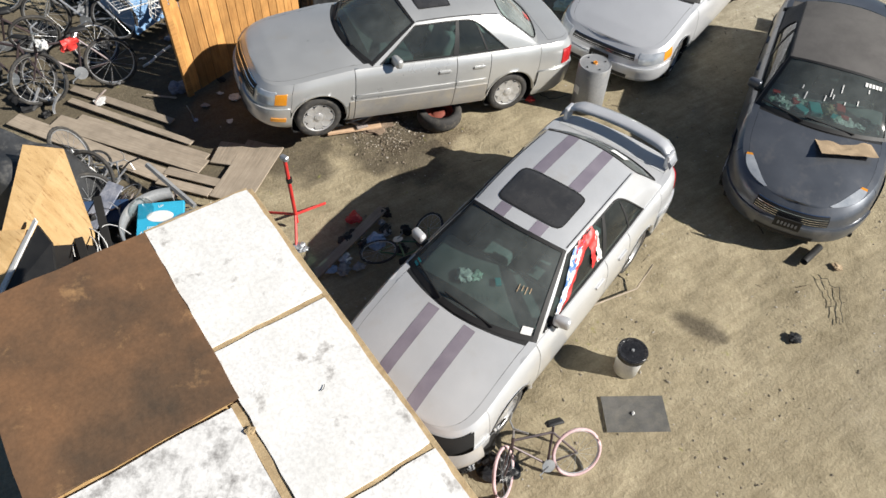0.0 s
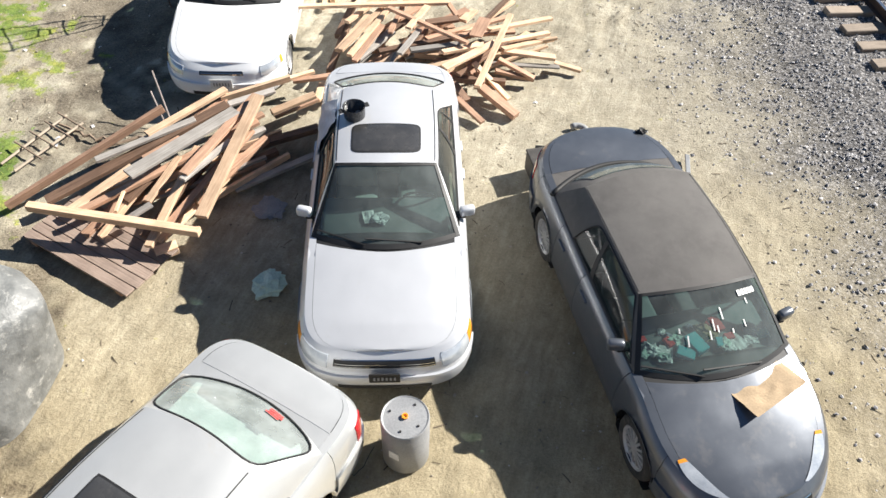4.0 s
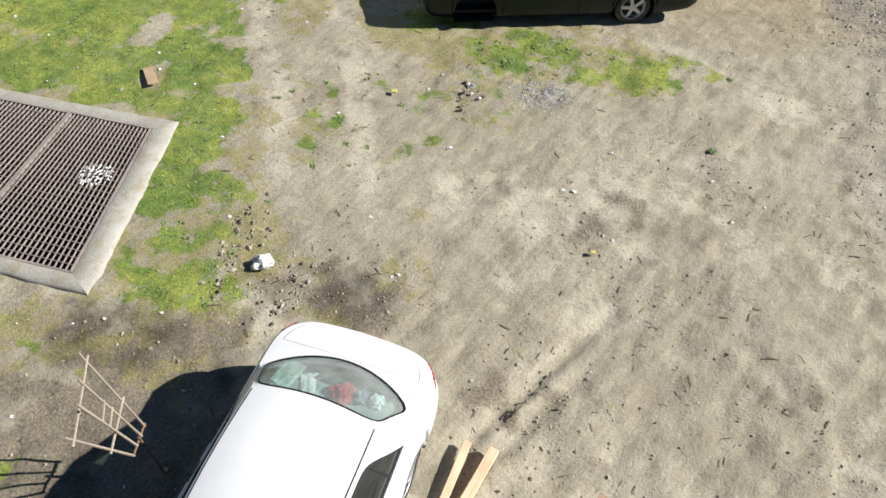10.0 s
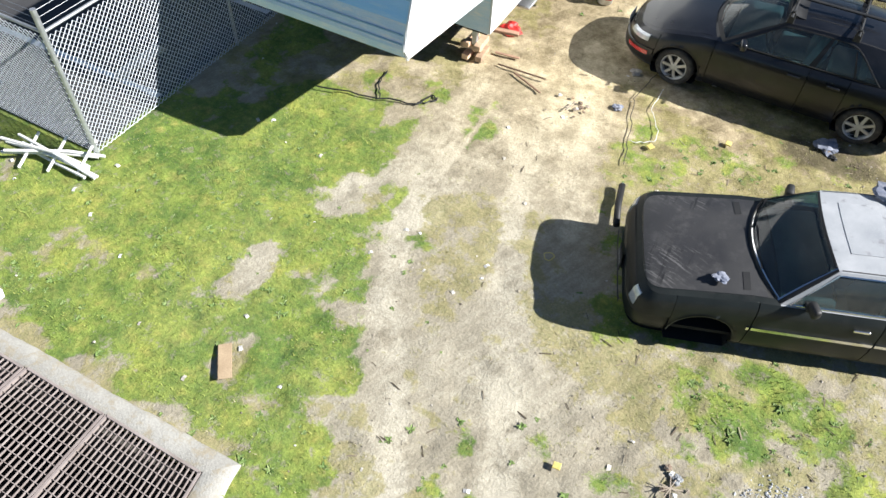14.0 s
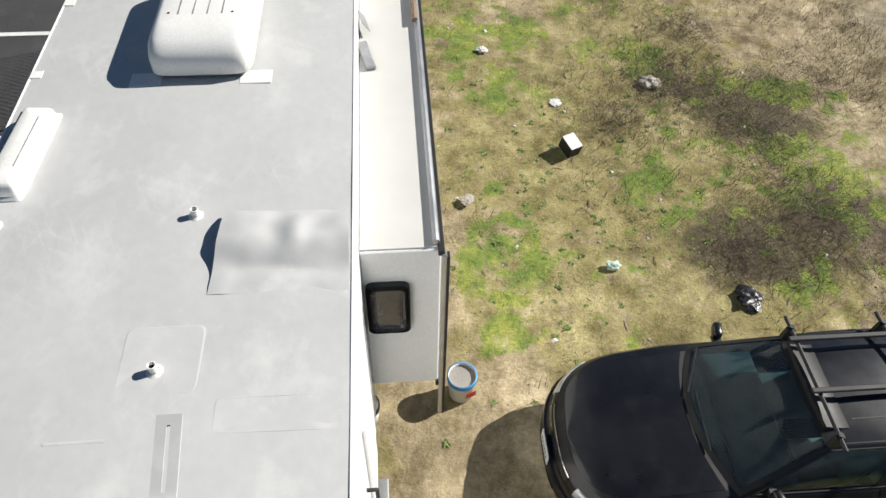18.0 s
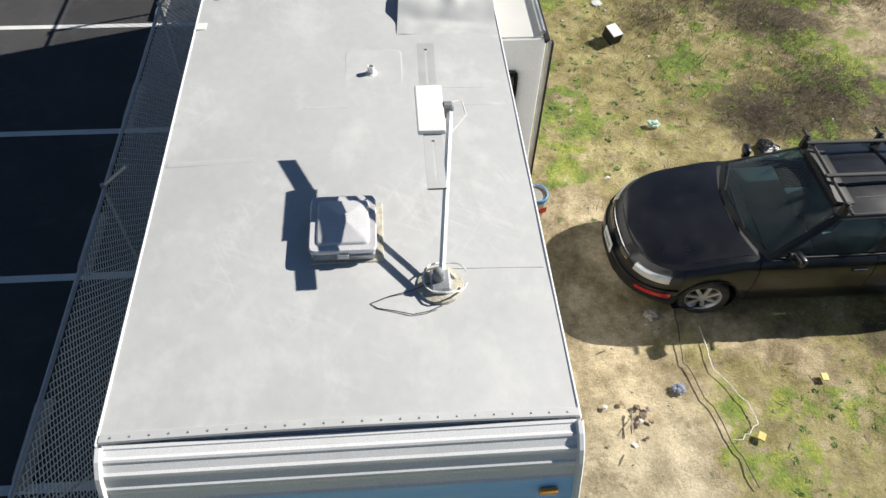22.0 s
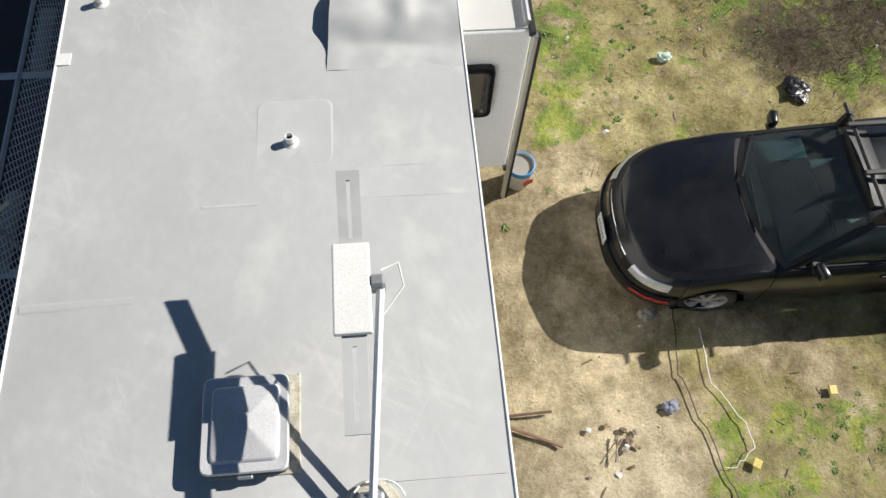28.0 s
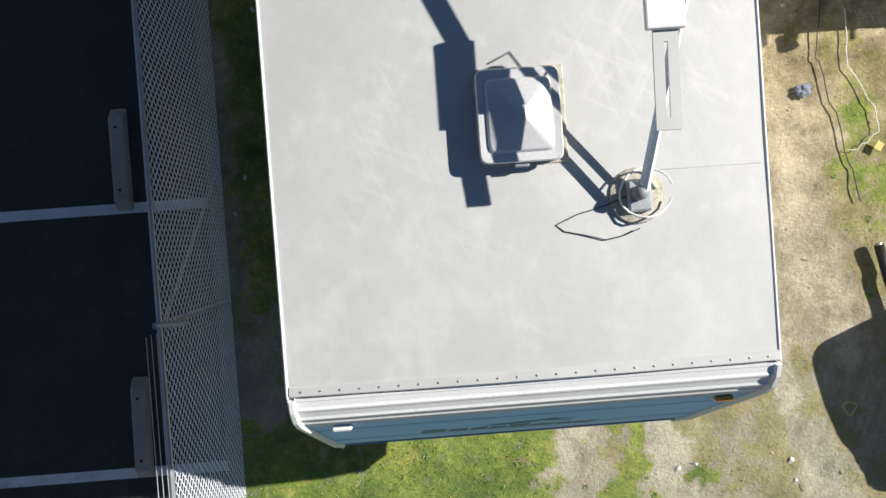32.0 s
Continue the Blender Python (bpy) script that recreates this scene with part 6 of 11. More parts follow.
        mb = part("wing_mirror", box_bm(0.09, 0.17, 0.12, m=pose(mx, sgn * my, mz, 0, 0, sgn * 14), bevel=0.03, seg=2), pm if paint not in ("bmw_side", "white_car") else M["trim"], c, smooth=True)
        part("mirror_stalk", box_bm(0.09, 0.14, 0.05, m=pose(mx + 0.01, sgn * (my - 0.08), mz - 0.05), bevel=0.012), M["trim"], mb)
        for uu in (u2 - 0.05, u3 - 0.05):
            hx, hy, hz = B.side(uu, 0.80)
            part("door_handle", box_bm(0.17, 0.03, 0.035, (hx + 0.02, sgn * (hy + 0.008), hz), 0.01, 2), M["chrome"] if moulding == "chrome" else pm, c)
        for i, ax in enumerate((B.fa, B.ra)):
            if wheels[i * 2 + (0 if sgn > 0 else 1)]:
                wheel(c, ax, sgn * (B.W / 2 - 0.13), tyre_r, tyre_r, sgn, spokes, M["rim"], steer if i == 0 else 0.0)
    # glass
    sheet("windscreen", lambda p, q: B.shield(p, q, -0.004), 0.02, 0.98, 8, -0.96, 0.96, 14, M[glass], c, "tinted windscreen glass")
    for q0, q1, p0, p1, nm in ((-1.0, -0.945, 0, 1, "screen_seal"), (0.945, 1.0, 0, 1, "screen_seal"), (-1, 1, -0.01, 0.05, "screen_seal"), (-1, 1, 0.96, 1.0, "screen_seal")):
        sheet(nm, lambda p, q: B.shield(p, q, 0.003), p0, p1, 4, q0, q1, 10, M["trim"], c)
    if ragtop:
        sheet("canvas_rear", lambda p, q: B.back(p, q), 0.0, 1.0, 8, -1.0, 1.0, 14, rm, c, "faded black canvas hood back")
        sheet("rear_window", lambda p, q: B.back(p, q, 0.008), 0.14, 0.80, 5, -0.72, 0.72, 8, M["canvas_window"], c, "tinted rear window set in canvas", lip=lambda p, q: B.back(p, q, -0.01))
        well_ = [B.back(0.0, q, 0.0) for q in np.linspace(-1.04, 1.04, 21)]
        part("boot_well_trim", tube_bm([(a - 0.02, b, cc + 0.004) for a, b, cc in well_], 0.032, 10), M["trim"], c, "black rubber trim round the folding roof", smooth=True)
    else:
        sheet("rear_window", lambda p, q: B.back(p, q, -0.010), 0.02, 0.98, 8, -0.97, 0.97, 14, M[rear_glass], c, "tinted rear window glass")
        # painted surround with a rounded opening, and its rubber seal
        qw = lambda p: rear_w * max(0.0, 1 - abs(2 * p - 1.0) ** 7) ** (1 / 7.0)
        v, f = grid_mesh(lambda p, q: B.back(p, q), 0.0, 1.0, 40, -1.002, 1.002, 100)
        f = [g_ for n_, g_ in enumerate(f) if abs(-1.002 + 2.004 * ((n_ % 100) + 0.5) / 100) > qw(0.5 + ((n_ // 100 + 0.5) / 40 - 0.5) * 1.05) or not 0.025 < (n_ // 100 + 0.5) / 40 < 0.975]
        obj("rear_surround", v, f, pl, c, smooth=True)
        ring_ = []
        for t_ in np.linspace(0, 2 * math.pi, 64, endpoint=False):
            ct, st_ = math.cos(t_), math.sin(t_)
            r_ = (abs(ct) ** 7 + abs(st_) ** 7) ** (-1 / 7.0)
            ring_.append(B.back(0.5 + 0.476 * r_ * st_, rear_w * r_ * ct, 0.002))
        part("rear_seal", tube_bm(ring_, 0.009, 6, closed=True), M["trim"], c)
    sheet("roof_panel", lambda e, q: B.roof(e, q), 0.0, 1.0, 18, -1.0, 1.0, 16, rm, c, lip=lambda e, q: B.roof(e, q * 0.99, -0.02))
    if sunroof:
        e0, e1, q0 = sunroof
        em, eh = (e0 + e1) / 2, (e1 - e0) / 2
        def glass_at(r, t, off, grow=0.0):
            ct, st_ = math.cos(t), math.sin(t)
            k = (abs(ct) ** round_ + abs(st_) ** round_) ** (-1 / round_) * r
            return B.roof(em + (eh + grow * 0.5) * k * ct, (q0 + grow) * k * st_, off)
        sheet("sunroof_seal", lambda r, t: glass_at(r, t, 0.004, 0.03), 0.05, 1.0, 6, 0, 2 * math.pi, 64, M["trim"], c)
        sheet("sunroof", lambda r, t: glass_at(r, t, 0.010 if r < 0.99 else 0.005), 0.0, 1.0, 8, 0, 2 * math.pi, 64, M["sunroof"], c, "dusty dark glass sunroof")
    # front and rear details
    for sgn in (1, -1):
        sheet("grille", lambda u, s: B.side(u, s, 0.006), grille[0], grille[1], 8, grille_s[0], grille_s[1], 3, M["trim"], c, "black grille", mirror=sgn < 0)
        for s0 in np.linspace(grille_s[0] + 0.03, grille_s[1], 3 if grille_s[0] > 0.7 else 5):
            sheet("grille_slat", lambda u, s: B.side(u, s, 0.012), grille[0], grille[1] - 0.01, 8, s0, s0 + 0.014, 1, M[slats], c, mirror=sgn < 0)
        sheet("lower_intake", lambda u, s: B.side(u, s, 0.026), 0.0, 0.20, 6, 0.12, 0.26, 2, M["trim"], c, "black bumper intake", mirror=sgn < 0)
    pp = part("number_plate", box_bm(0.012, 0.305, 0.15, (B.xf + 0.028, 0, B.zb(B.xf) + 0.24), 0.004), M[plate], c, "licence plate with unreadable dark bars")
    for i in range(6):
        part("plate_bar", box_bm(0.004, 0.020, 0.05, (B.xf + 0.036, -0.1 + 0.04 * i, B.zb(B.xf) + 0.235)), M["plastic_grey"], pp)
    for yy in (0.12, -0.45):
        w0, w1 = B.shield(0.03, (yy + 0.25) / 0.75, 0.015), B.shield(0.10, (yy - 0.35) / 0.85, 0.015)
        part("wiper", tube_bm([w0, w1], 0.010, 5), M["trim"], c)
    # cabin
    zf = 0.30
    zdash = B.zs(B.A) - 0.02
    dash = box_bm(0.62, B.W * 0.80, 0.16, m=pose(B.A - 0.52, 0, zdash - 0.06, 0, 4, 0), bevel=0.05, seg=2)
    part("dashboard", dash, M["dash"], c, smooth=True)
    xs_ = (B.B + B.C) / 2 + 0.42
    for yy in (0.37, -0.37):
        st = part("front_seat", box_bm(0.52, 0.50, 0.16, (xs_, yy, zf + 0.22), 0.05, 2), M[seat], c, smooth=True)
        part("seat_back", box_bm(0.14, 0.48, 0.60, m=pose(xs_ - 0.30, yy, zf + 0.55, 0, -14, 0), bevel=0.05, seg=2), M[seat], st, smooth=True)
        part("headrest", box_bm(0.10, 0.26, 0.16, m=pose(xs_ - 0.40, yy, zf + 0.92, 0, -14, 0), bevel=0.04, seg=2), M[seat], st, smooth=True)
    rs_ = part("rear_seat", box_bm(0.50, B.W * 0.74, 0.16, (B.C + 0.28, 0, zf + 0.24), 0.05, 2), M[seat], c, smooth=True)
    part("rear_seat_back", box_bm(0.14, B.W * 0.74, 0.55, m=pose(B.C - 0.02, 0, zf + 0.52, 0, -18, 0), bevel=0.05, seg=2), M[seat], rs_, smooth=True)
    part("parcel_shelf", box_bm(B.C - B.D + 0.05, B.W * 0.70, 0.03, ((B.C + B.D) / 2 + 0.06, 0, B.zs(B.D) - 0.02), 0.008), M[seat], c)
    hub = Vector((B.A - 0.82, 0.37, zdash + 0.02))
    ring = [hub + Vector((0.09 * math.sin(t), 0.185 * math.cos(t), 0.165 * math.sin(t))) for t in np.linspace(0, 2 * math.pi, 20, endpoint=False)]
    sw = tube_bm(ring, 0.014, 6, closed=True)
    tube_bm([hub + Vector((0, -0.18, 0)), hub, hub + Vector((0, 0.18, 0))], 0.016, 5, sw)
    part("steering_wheel", sw, M["trim"], c)
    return c


# silver executive saloon, its front jacked up
b1 = Body(4.55, 1.72, 1.42, 2.69, 0.82, 0.74, 0.94, 1.00, 1.0, 0.16, -1.0, -1.72, n=3.6, nr=4.2, wr=0.63)
car1 = saloon("silver_saloon", -4.98, 6.85, math.degrees(math.atan2(-0.821, -0.572)), b1, "silver_a", "dusty silver saloon car jacked up at its front", sunroof=(0.14, 0.47, 0.60), seat="seat_tan", spokes=8, pitch=-6.2, z=0.16, moulding="silver_a", lamps=(0.34, 0.64), corner=(0.645, 0.79), grille=(0.0, 0.27), kr=0.81, curve=4.5, lamp_s=(0.62, 0.90), grille_s=(0.62, 0.92), cladding="silver_low", round_=40.0, tails=(2.20, 2.46))
# silver saloon with faded stripes and a spoiler
b2 = Body(4.55, 1.72, 1.42, 2.60, 0.88, 0.70, 0.92, 0.98, 1.15, 0.13, -1.23, -1.82, n=3.7, nr=3.8, af=0.75, wr=0.63)
car2 = saloon("striped_silver_saloon", -1.86, 4.60, math.degrees(math.atan2(-0.998, -0.07)), b2, "silver_c", "pale silver saloon with faded purple stripes and spoiler", rear_glass="glass_rear_black", sunroof=(0.13, 0.48, 0.66), spokes=9, lamps=(0.26, 0.66), corner=None, kr=0.83, curve=5.0)
for y0 in (-0.28, 0.14):
    sheet("painted_stripe", lambda u, t: b2.top_y(u, y0 + 0.13 * t, 0.003), 0.16, b2.u_at(b2.A + 0.05), 22, 0, 1, 3, M["stripe"], car2, "faded purple paint stripe")
    for e0, e1 in ((0.0, 0.11), (0.50, 1.0)):
        sheet("painted_stripe", lambda e, t: b2.roof(e, (y0 + 0.13 * t) / b2.wr, 0.003), e0, e1, 8, 0, 1, 3, M["stripe"], car2, "faded purple paint stripe")
wing = bmesh.new()
rings = []
for t in np.linspace(-1, 1, 17):
    yy, dz, dx = 0.73 * t, -0.15 * max(0, abs(t) - 0.82) / 0.18, 0.12 * t * t
    rings.append([wing.verts.new((-2.12 + dx + px, yy, 1.17 + dz + pz)) for px, pz in ((-0.12, 0.01), (-0.06, 0.035), (0.04, 0.03), (0.10, 0.0), (0.04, -0.01), (-0.06, -0.012))])
for a, b in zip(rings, rings[1:]):
    for i in range(6):
        wing.faces.new((a[i], a[(i + 1) % 6], b[(i + 1) % 6], b[i]))
wing.faces.new(rings[0])
wing.faces.new(rings[-1][::-1])
sp = part("spoiler", wing, M["silver_b"], car2, "raised white rear spoiler", smooth=True)
for yy in (-0.66, 0.66):
    part("spoiler_foot", box_bm(0.16, 0.05, 0.2, (-2.00, yy, 1.06), 0.015, 2), M["silver_b"], sp)
rough_bag = lambda p, k, gain=1.0: b2.flank(p, k, 0.016 + gain * (0.016 * noise.noise(Vector((p * 7, k * 26, 1))) + 0.010 * noise.noise(Vector((p * 21, k * 60, 4)))))
bag = sheet("window_bag", lambda p, j: rough_bag(p, 0.085 + j * (0.02 + 0.20 * p)), 0.10, 0.94, 22, 0.0, 0.72, 8, M["bag_print"], car2, "white and blue printed plastic bag in a window")
sheet("bag_edge", lambda p, j: rough_bag(p, 0.085 + (0.62 + 0.42 * j) * (0.03 + 0.20 * p) + 0.012 * math.sin(9 * p), 1.3), 0.02, 0.96, 24, 0.0, 1.0, 5, M["plastic_red"], bag, "red edge of the bag")
sheet("bag_edge", lambda p, j: rough_bag(p, 0.13 + 0.19 * j, 1.5), 0.72, 0.97, 8, 0.0, 1.0, 14, M["plastic_red"], bag, "red edge of the bag")
sheet("bag_edge", lambda p, j: rough_bag(p, 0.29 + 0.10 * (0.95 - p) + (0.055 + 0.02 * math.sin(11 * p)) * j, 1.6), 0.22, 0.96, 16, 0.0, 1.0, 5, M["plastic_red"], bag, "torn red flap of the bag")
sheet("bag_lining", lambda p, j: rough_bag(p, 0.345 + 0.09 * (0.95 - p) + 0.035 * j, 1.2), 0.20, 0.80, 10, 0.0, 1.0, 4, M["plastic_white"], bag, "white lining of the bag")
for mir in (False, True):
    sheet("exposed_front", lambda u, s: b2.side(u, s, 0.028), 0.0, 0.74, 22, 0.06, 0.97, 10, M["under"], car2, "dark bare front where the bumper tore away", mirror=mir)
    sheet("torn_bumper", lambda u, s: b2.side(u, s - 0.10 * u, 0.075 + 0.05 * math.sin(math.pi * (s - 0.60) / 0.28)), 0.0, 0.80, 24, 0.60, 0.88, 6, M["silver_low"], car2, "dull grey bumper hanging loose", mirror=mir)
    sheet("bumper_bar", lambda u, s: b2.side(u, s, 0.05), 0.0, 0.62, 16, 0.26, 0.36, 2, M["galv"], car2, "bent steel bar behind the bumper", mirror=mir)
part("loose_lamp", box_bm(0.10, 0.20, 0.09, m=pose(2.12, 0.66, 0.42, 10, 20, -35), bevel=0.02), M["trim"], car2, "dark broken lamp housing")
part("fender_liner", box_bm(0.24, 0.03, 0.28, m=pose(1.80, 0.86, 0.34, 8, 0, -14), bevel=0.008), M["trim"], car2, "black torn wheel arch liner")
# pale silver saloon
b3 = Body(4.60, 1.76, 1.40, 2.72, 0.85, 0.66, 0.90, 0.96, 1.10, 0.19, -1.10, -1.90, n=3.6, nr=3.6, af=0.75, wr=0.62)
car3 = saloon("pale_silver_saloon", -2.73, 11.09, math.degrees(math.atan2(-0.998, -0.06)), b3, "silver_b", "pale silver saloon car with dusty bonnet", sunroof=(0.12, 0.42, 0.66), seat="seat_tan", spokes=7, lamps=(0.30, 0.74), corner=(0.745, 0.90), plate="trim", steer=8, kr=0.83, curve=5.0, grille_s=(0.74, 0.90), lamp_s=(0.66, 0.93))
film = sheet("window_film", lambda p, k: b3.flank(p, k, 0.035 + 0.03 * noise.noise(Vector((p * 4, k * 12, 3)))), -0.35, 1.02, 12, 0.50, 0.84, 16, M["blue_film"], car3, "loose blue plastic film over rear window", mirror=True)
# charcoal convertible
b4 = Body(4.86, 1.77, 1.38, 2.72, 0.98, 0.64, 0.90, 0.97, 1.24, 0.42, -1.02, -1.60, n=2.4, nr=2.4, af=1.05, ar=0.95, dxr=0.28, wr=0.68)
car4 = saloon("charcoal_convertible", 0.07, 9.47, math.degrees(math.atan2(-0.99, 0.128)), b4, "sebring", "charcoal convertible car with faded black canvas roof", grille_s=(0.62, 0.90), curve=8, kr=0.72, top_lamp=(0.30, 0.72, 0.80, 1.0), roof="canvas", ragtop=True, spokes=14, lamps=(0.40, 0.74), corner=(0.745, 0.80), grille=(0.0, 0.27), tails=(2.25, 2.50), plate="trim", seat="dash", pillar="canvas", tyre_r=0.315)
# white compact saloon
b5 = Body(4.34, 1.69, 1.37, 2.47, 0.82, 0.66, 0.90, 0.96, 0.98, 0.18, -1.06, -1.72, n=3.3, nr=3.4, dxr=0.28)
car5 = saloon("white_saloon", -4.757, 15.80, math.degrees(math.atan2(-0.997, -0.08)), b5, "white_car", "clean white compact saloon car parked on dirt", spokes=7, lamps=(0.32, 0.70), corner=(0.705, 0.76), grille=(0.0, 0.12), grille_s=(0.78, 0.88), lamp_s=(0.70, 0.92), seat="seat_grey", kr=0.86, curve=4.5, rear_w=0.94, post="white_car")
# old dark boxy saloon, front wheels missing
b6 = Body(4.62, 1.70, 1.41, 2.64, 0.85, 0.80, 0.93, 0.95, 1.04, 0.36, -1.02, -1.52, n=5.0, nr=6.0, af=0.5, ar=0.5, wr=0.68)
car6 = saloon("old_dark_saloon", -3.86, 25.94, math.degrees(math.atan2(-0.335, -0.942)), b6, "bmw_side", "old dark boxy saloon with grey primer roof, front wheels missing", roof="primer", hood="bmw_hood", spokes=5, wheels=(0, 0, 1, 1), moulding="chrome", lamps=(0.30, 0.52), corner=None, slats="trim", plate="trim", glass="glass_dark", pillar="primer", lamp_s=(0.62, 0.90), grille_s=(0.64, 0.90), curve=5, z=-0.05, bump=-0.03)
sheet("sliding_roof_panel", lambda e, q: b6.roof(e, q, 0.006), 0.12, 0.40, 6, -0.62, 0.62, 8, M["primer"], car6, "primer-grey sliding roof panel", lip=lambda e, q: b6.roof(e, q, -0.006))
for sgn in (1, -1):
    sheet("screen_chrome", lambda p, q: b6.shield(p, q * sgn, 0.008), 0.0, 1.0, 8, 0.93, 0.95, 1, M["chrome"], car6, "bright windscreen trim")
    sheet("bonnet_vent", lambda u, t: b6.top_y(u, sgn * (0.42 + 0.22 * t), 0.004), b6.u_at(b6.A + 0.12), b6.u_at(b6.A + 0.05), 3, 0, 1, 6, M["trim"], car6, "slotted scuttle vent")
sheet("screen_chrome", lambda p, q: b6.shield(p, q, 0.008), 0.02, 0.04, 1, -0.94, 0.94, 12, M["chrome"], car6, "bright windscreen trim")
# black saloon with a roof rack
b7 = Body(4.64, 1.70, 1.40, 2.68, 0.94, 0.66, 0.91, 0.96, 1.08, 0.12, -1.16, -1.84, n=2.6, nr=3.0, wr=0.64)
car7 = saloon("black_saloon", -5.25, 30.0, 180.0, b7, "black_car", "dusty black saloon car with a roof rack", spokes=7, lamps=(0.34, 0.74), corner=None, glass="glass_dark", rear_glass="glass_light", seat="seat_grey", steer=-8, kr=0.84, curve=5.0)
sheet("bumper_reflector", lambda u, s: b7.side(u, s, 0.030), 0.46, 0.80, 8, 0.34, 0.47, 2, M["red_lens"], car7, "orange-red bumper reflector")
sheet("bumper_reflector", lambda u, s: b7.side(u, s, 0.030), 0.46, 0.80, 8, 0.34, 0.47, 2, M["red_lens"], car7, "orange-red bumper reflector", mirror=True)
sheet("roof_visor", lambda e, q: b7.roof(e, q, 0.012 + 0.05 * max(0, 0.12 - e) / 0.12), 0.0, 0.16, 5, -0.75, 0.75, 10, M["trim"], car7, "black sunroof wind deflector", lip=lambda e, q: b7.roof(e, q, 0.0))
for e0, e1 in ((0.20, 0.72),):
    for q0, q1 in ((-0.62, -0.60), (0.60, 0.62)):
        sheet("sunroof_groove", lambda e, q: b7.roof(e, q, 0.003), e0, e1, 8, q0, q1, 1, M["trim"], car7)
rack = thing("roof_rack", -5.25, 30.0, 1.36, 180.0, "black roof rack with two bars on a black car", "roof rack")
for xx in (0.12, -0.75):
    part("cross_bar", tube_bm([(xx, -0.66, 0.13), (xx, 0.66, 0.13)], 0.018, 8), M["trim"], rack)
    for yy in (-0.53, 0.53):
        tw = part("tower", box_bm(0.10, 0.06, 0.16, (xx, yy, 0.065), 0.012, 2, taper=0.8), M["trim"], rack)
        part("clamp_knob", lathe_bm([(0.0, 0), (0.022, 0), (0.022, 0.03), (0, 0.03)], 10, Matrix.Translation((xx, yy, 0.14))), M["trim"], tw)
for yy in (-0.40, 0.12):
    part("ski_tray", box_bm(1.25, 0.05, 0.03, (-0.42, yy, 0.165), 0.008), M["trim"], rack)


# what lies on dashboards and shelves, and stickers on the glass
def on_car(ob, car, x, y, z, yaw=0.0):
    ob.matrix_world = car.matrix_world @ pose(x, y, z, 0, 0, yaw)
    return ob


def dash_item(car, body, q, back, kind, mat, size, label, seed=0, up=0.0):
    """A crumpled or boxy thing on the dashboard (back: on the parcel shelf)."""
    x = body.D + 0.28 + up if back else body.A - 0.42 - up
    z = body.zs(body.D) + 0.0 if back else body.zs(body.A) + 0.015
    y = q * 0.62
    if kind == "box":
        ob = part("small_carton", box_bm(size, size * 1.5, size * 0.5, (0, 0, size * 0.25), size * 0.06), mat, None)
        tagged(ob, label, "carton")
    elif kind == "paper":
        v, f = grid_mesh(lambda a, b: (size * (a - 0.5), size * 1.4 * (b - 0.5), 0.012 + 0.02 * noise.noise(Vector((a * 3 + seed, b * 3, 0)))), 0, 1, 6, 0, 1, 6)
        ob = tagged(obj("paper_sheet", v, f, mat), label, "paper")
    else:
        ob = crumple("crumpled_rag", 0, 0, 0, size, mat, label, "rag", seed, 0.5)
    return on_car(ob, car, x, y, z, seed * 37)


def sticker(car, fn, p0, p1, q0, q1, mat, label, np_=3, nq=4):
    return sheet("window_sticker", fn, p0, p1, np_, q0, q1, nq, mat, car, label)


M["teal"] = surface("teal_plastic", (0.02, 0.38, 0.42), (0.05, 0.5, 0.52), 0.5, 0, 9, 60)
for q, kind, mat, size, label, seed, up in ((-0.85, "rag", "plastic_white", 0.16, "crumpled white bag on a car dashboard", 1, 0.02), (-0.72, "rag", "mint", 0.12, "crumpled pale green bag on a car dashboard", 2, -0.08), (-0.55, "box", "plastic_red", 0.07, "small red carton on a car dashboard", 3, 0.06), (-0.42, "rag", "paper", 0.10, "crumpled white paper on a car dashboard", 4, -0.02), (-0.95, "box", "plastic_red", 0.06, "small red carton on a car dashboard", 5, 0.14), (0.10, "rag", "cardboard", 0.20, "crumpled tan bag on a car dashboard", 6, 0.10), (0.22, "box", "teal", 0.07, "small teal carton on a car dashboard", 7, -0.04), (0.50, "paper", "paper", 0.14, "loose white paper on a car dashboard", 8, -0.06), (0.34, "rag", "plastic_white", 0.11, "crumpled white bag on a car dashboard", 9, -0.10), (0.8, "rag", "cloth_blue", 0.16, "grey-blue rag on a car dashboard", 10, 0.05)):
    dash_item(car4, b4, q, False, kind, M[mat], size, label, seed, up)
rng_ = random.Random(5)
for i in range(14):
    kind, mat, label = rng_.choice((("rag", "plastic_white", "crumpled white bag on a car dashboard"), ("rag", "mint", "crumpled pale green bag on a car dashboard"), ("box", "teal", "small teal carton on a car dashboard"), ("paper", "paper", "loose white paper on a car dashboard"), ("rag", "cloth_blue", "grey-blue rag on a car dashboard"), ("box", "plastic_red", "small red carton on a car dashboard")))
    dash_item(car4, b4, rng_.uniform(-1.0, 1.0), False, kind, M[mat], rng_.uniform(0.06, 0.15), label, 60 + i, rng_.uniform(-0.1, 0.2))
for i in range(9):
    p0, q0 = 0.30 + 0.42 * rng_.random(), -0.75 + 1.4 * rng_.random()
    sticker(car4, lambda p, q: b4.shield(p, q, 0.004), p0, p0 + rng_.uniform(0.03, 0.14), q0, q0 + 0.018, M["plastic_white"], "white unreadable painted mark on windscreen", 3, 1)
for i in range(5):
    sticker(car4, lambda p, q: b4.shield(p, q, 0.004), 0.80, 0.87, 0.50 + 0.065 * i, 0.55 + 0.065 * i, M["plastic_white"], "white unreadable painted mark on windscreen")
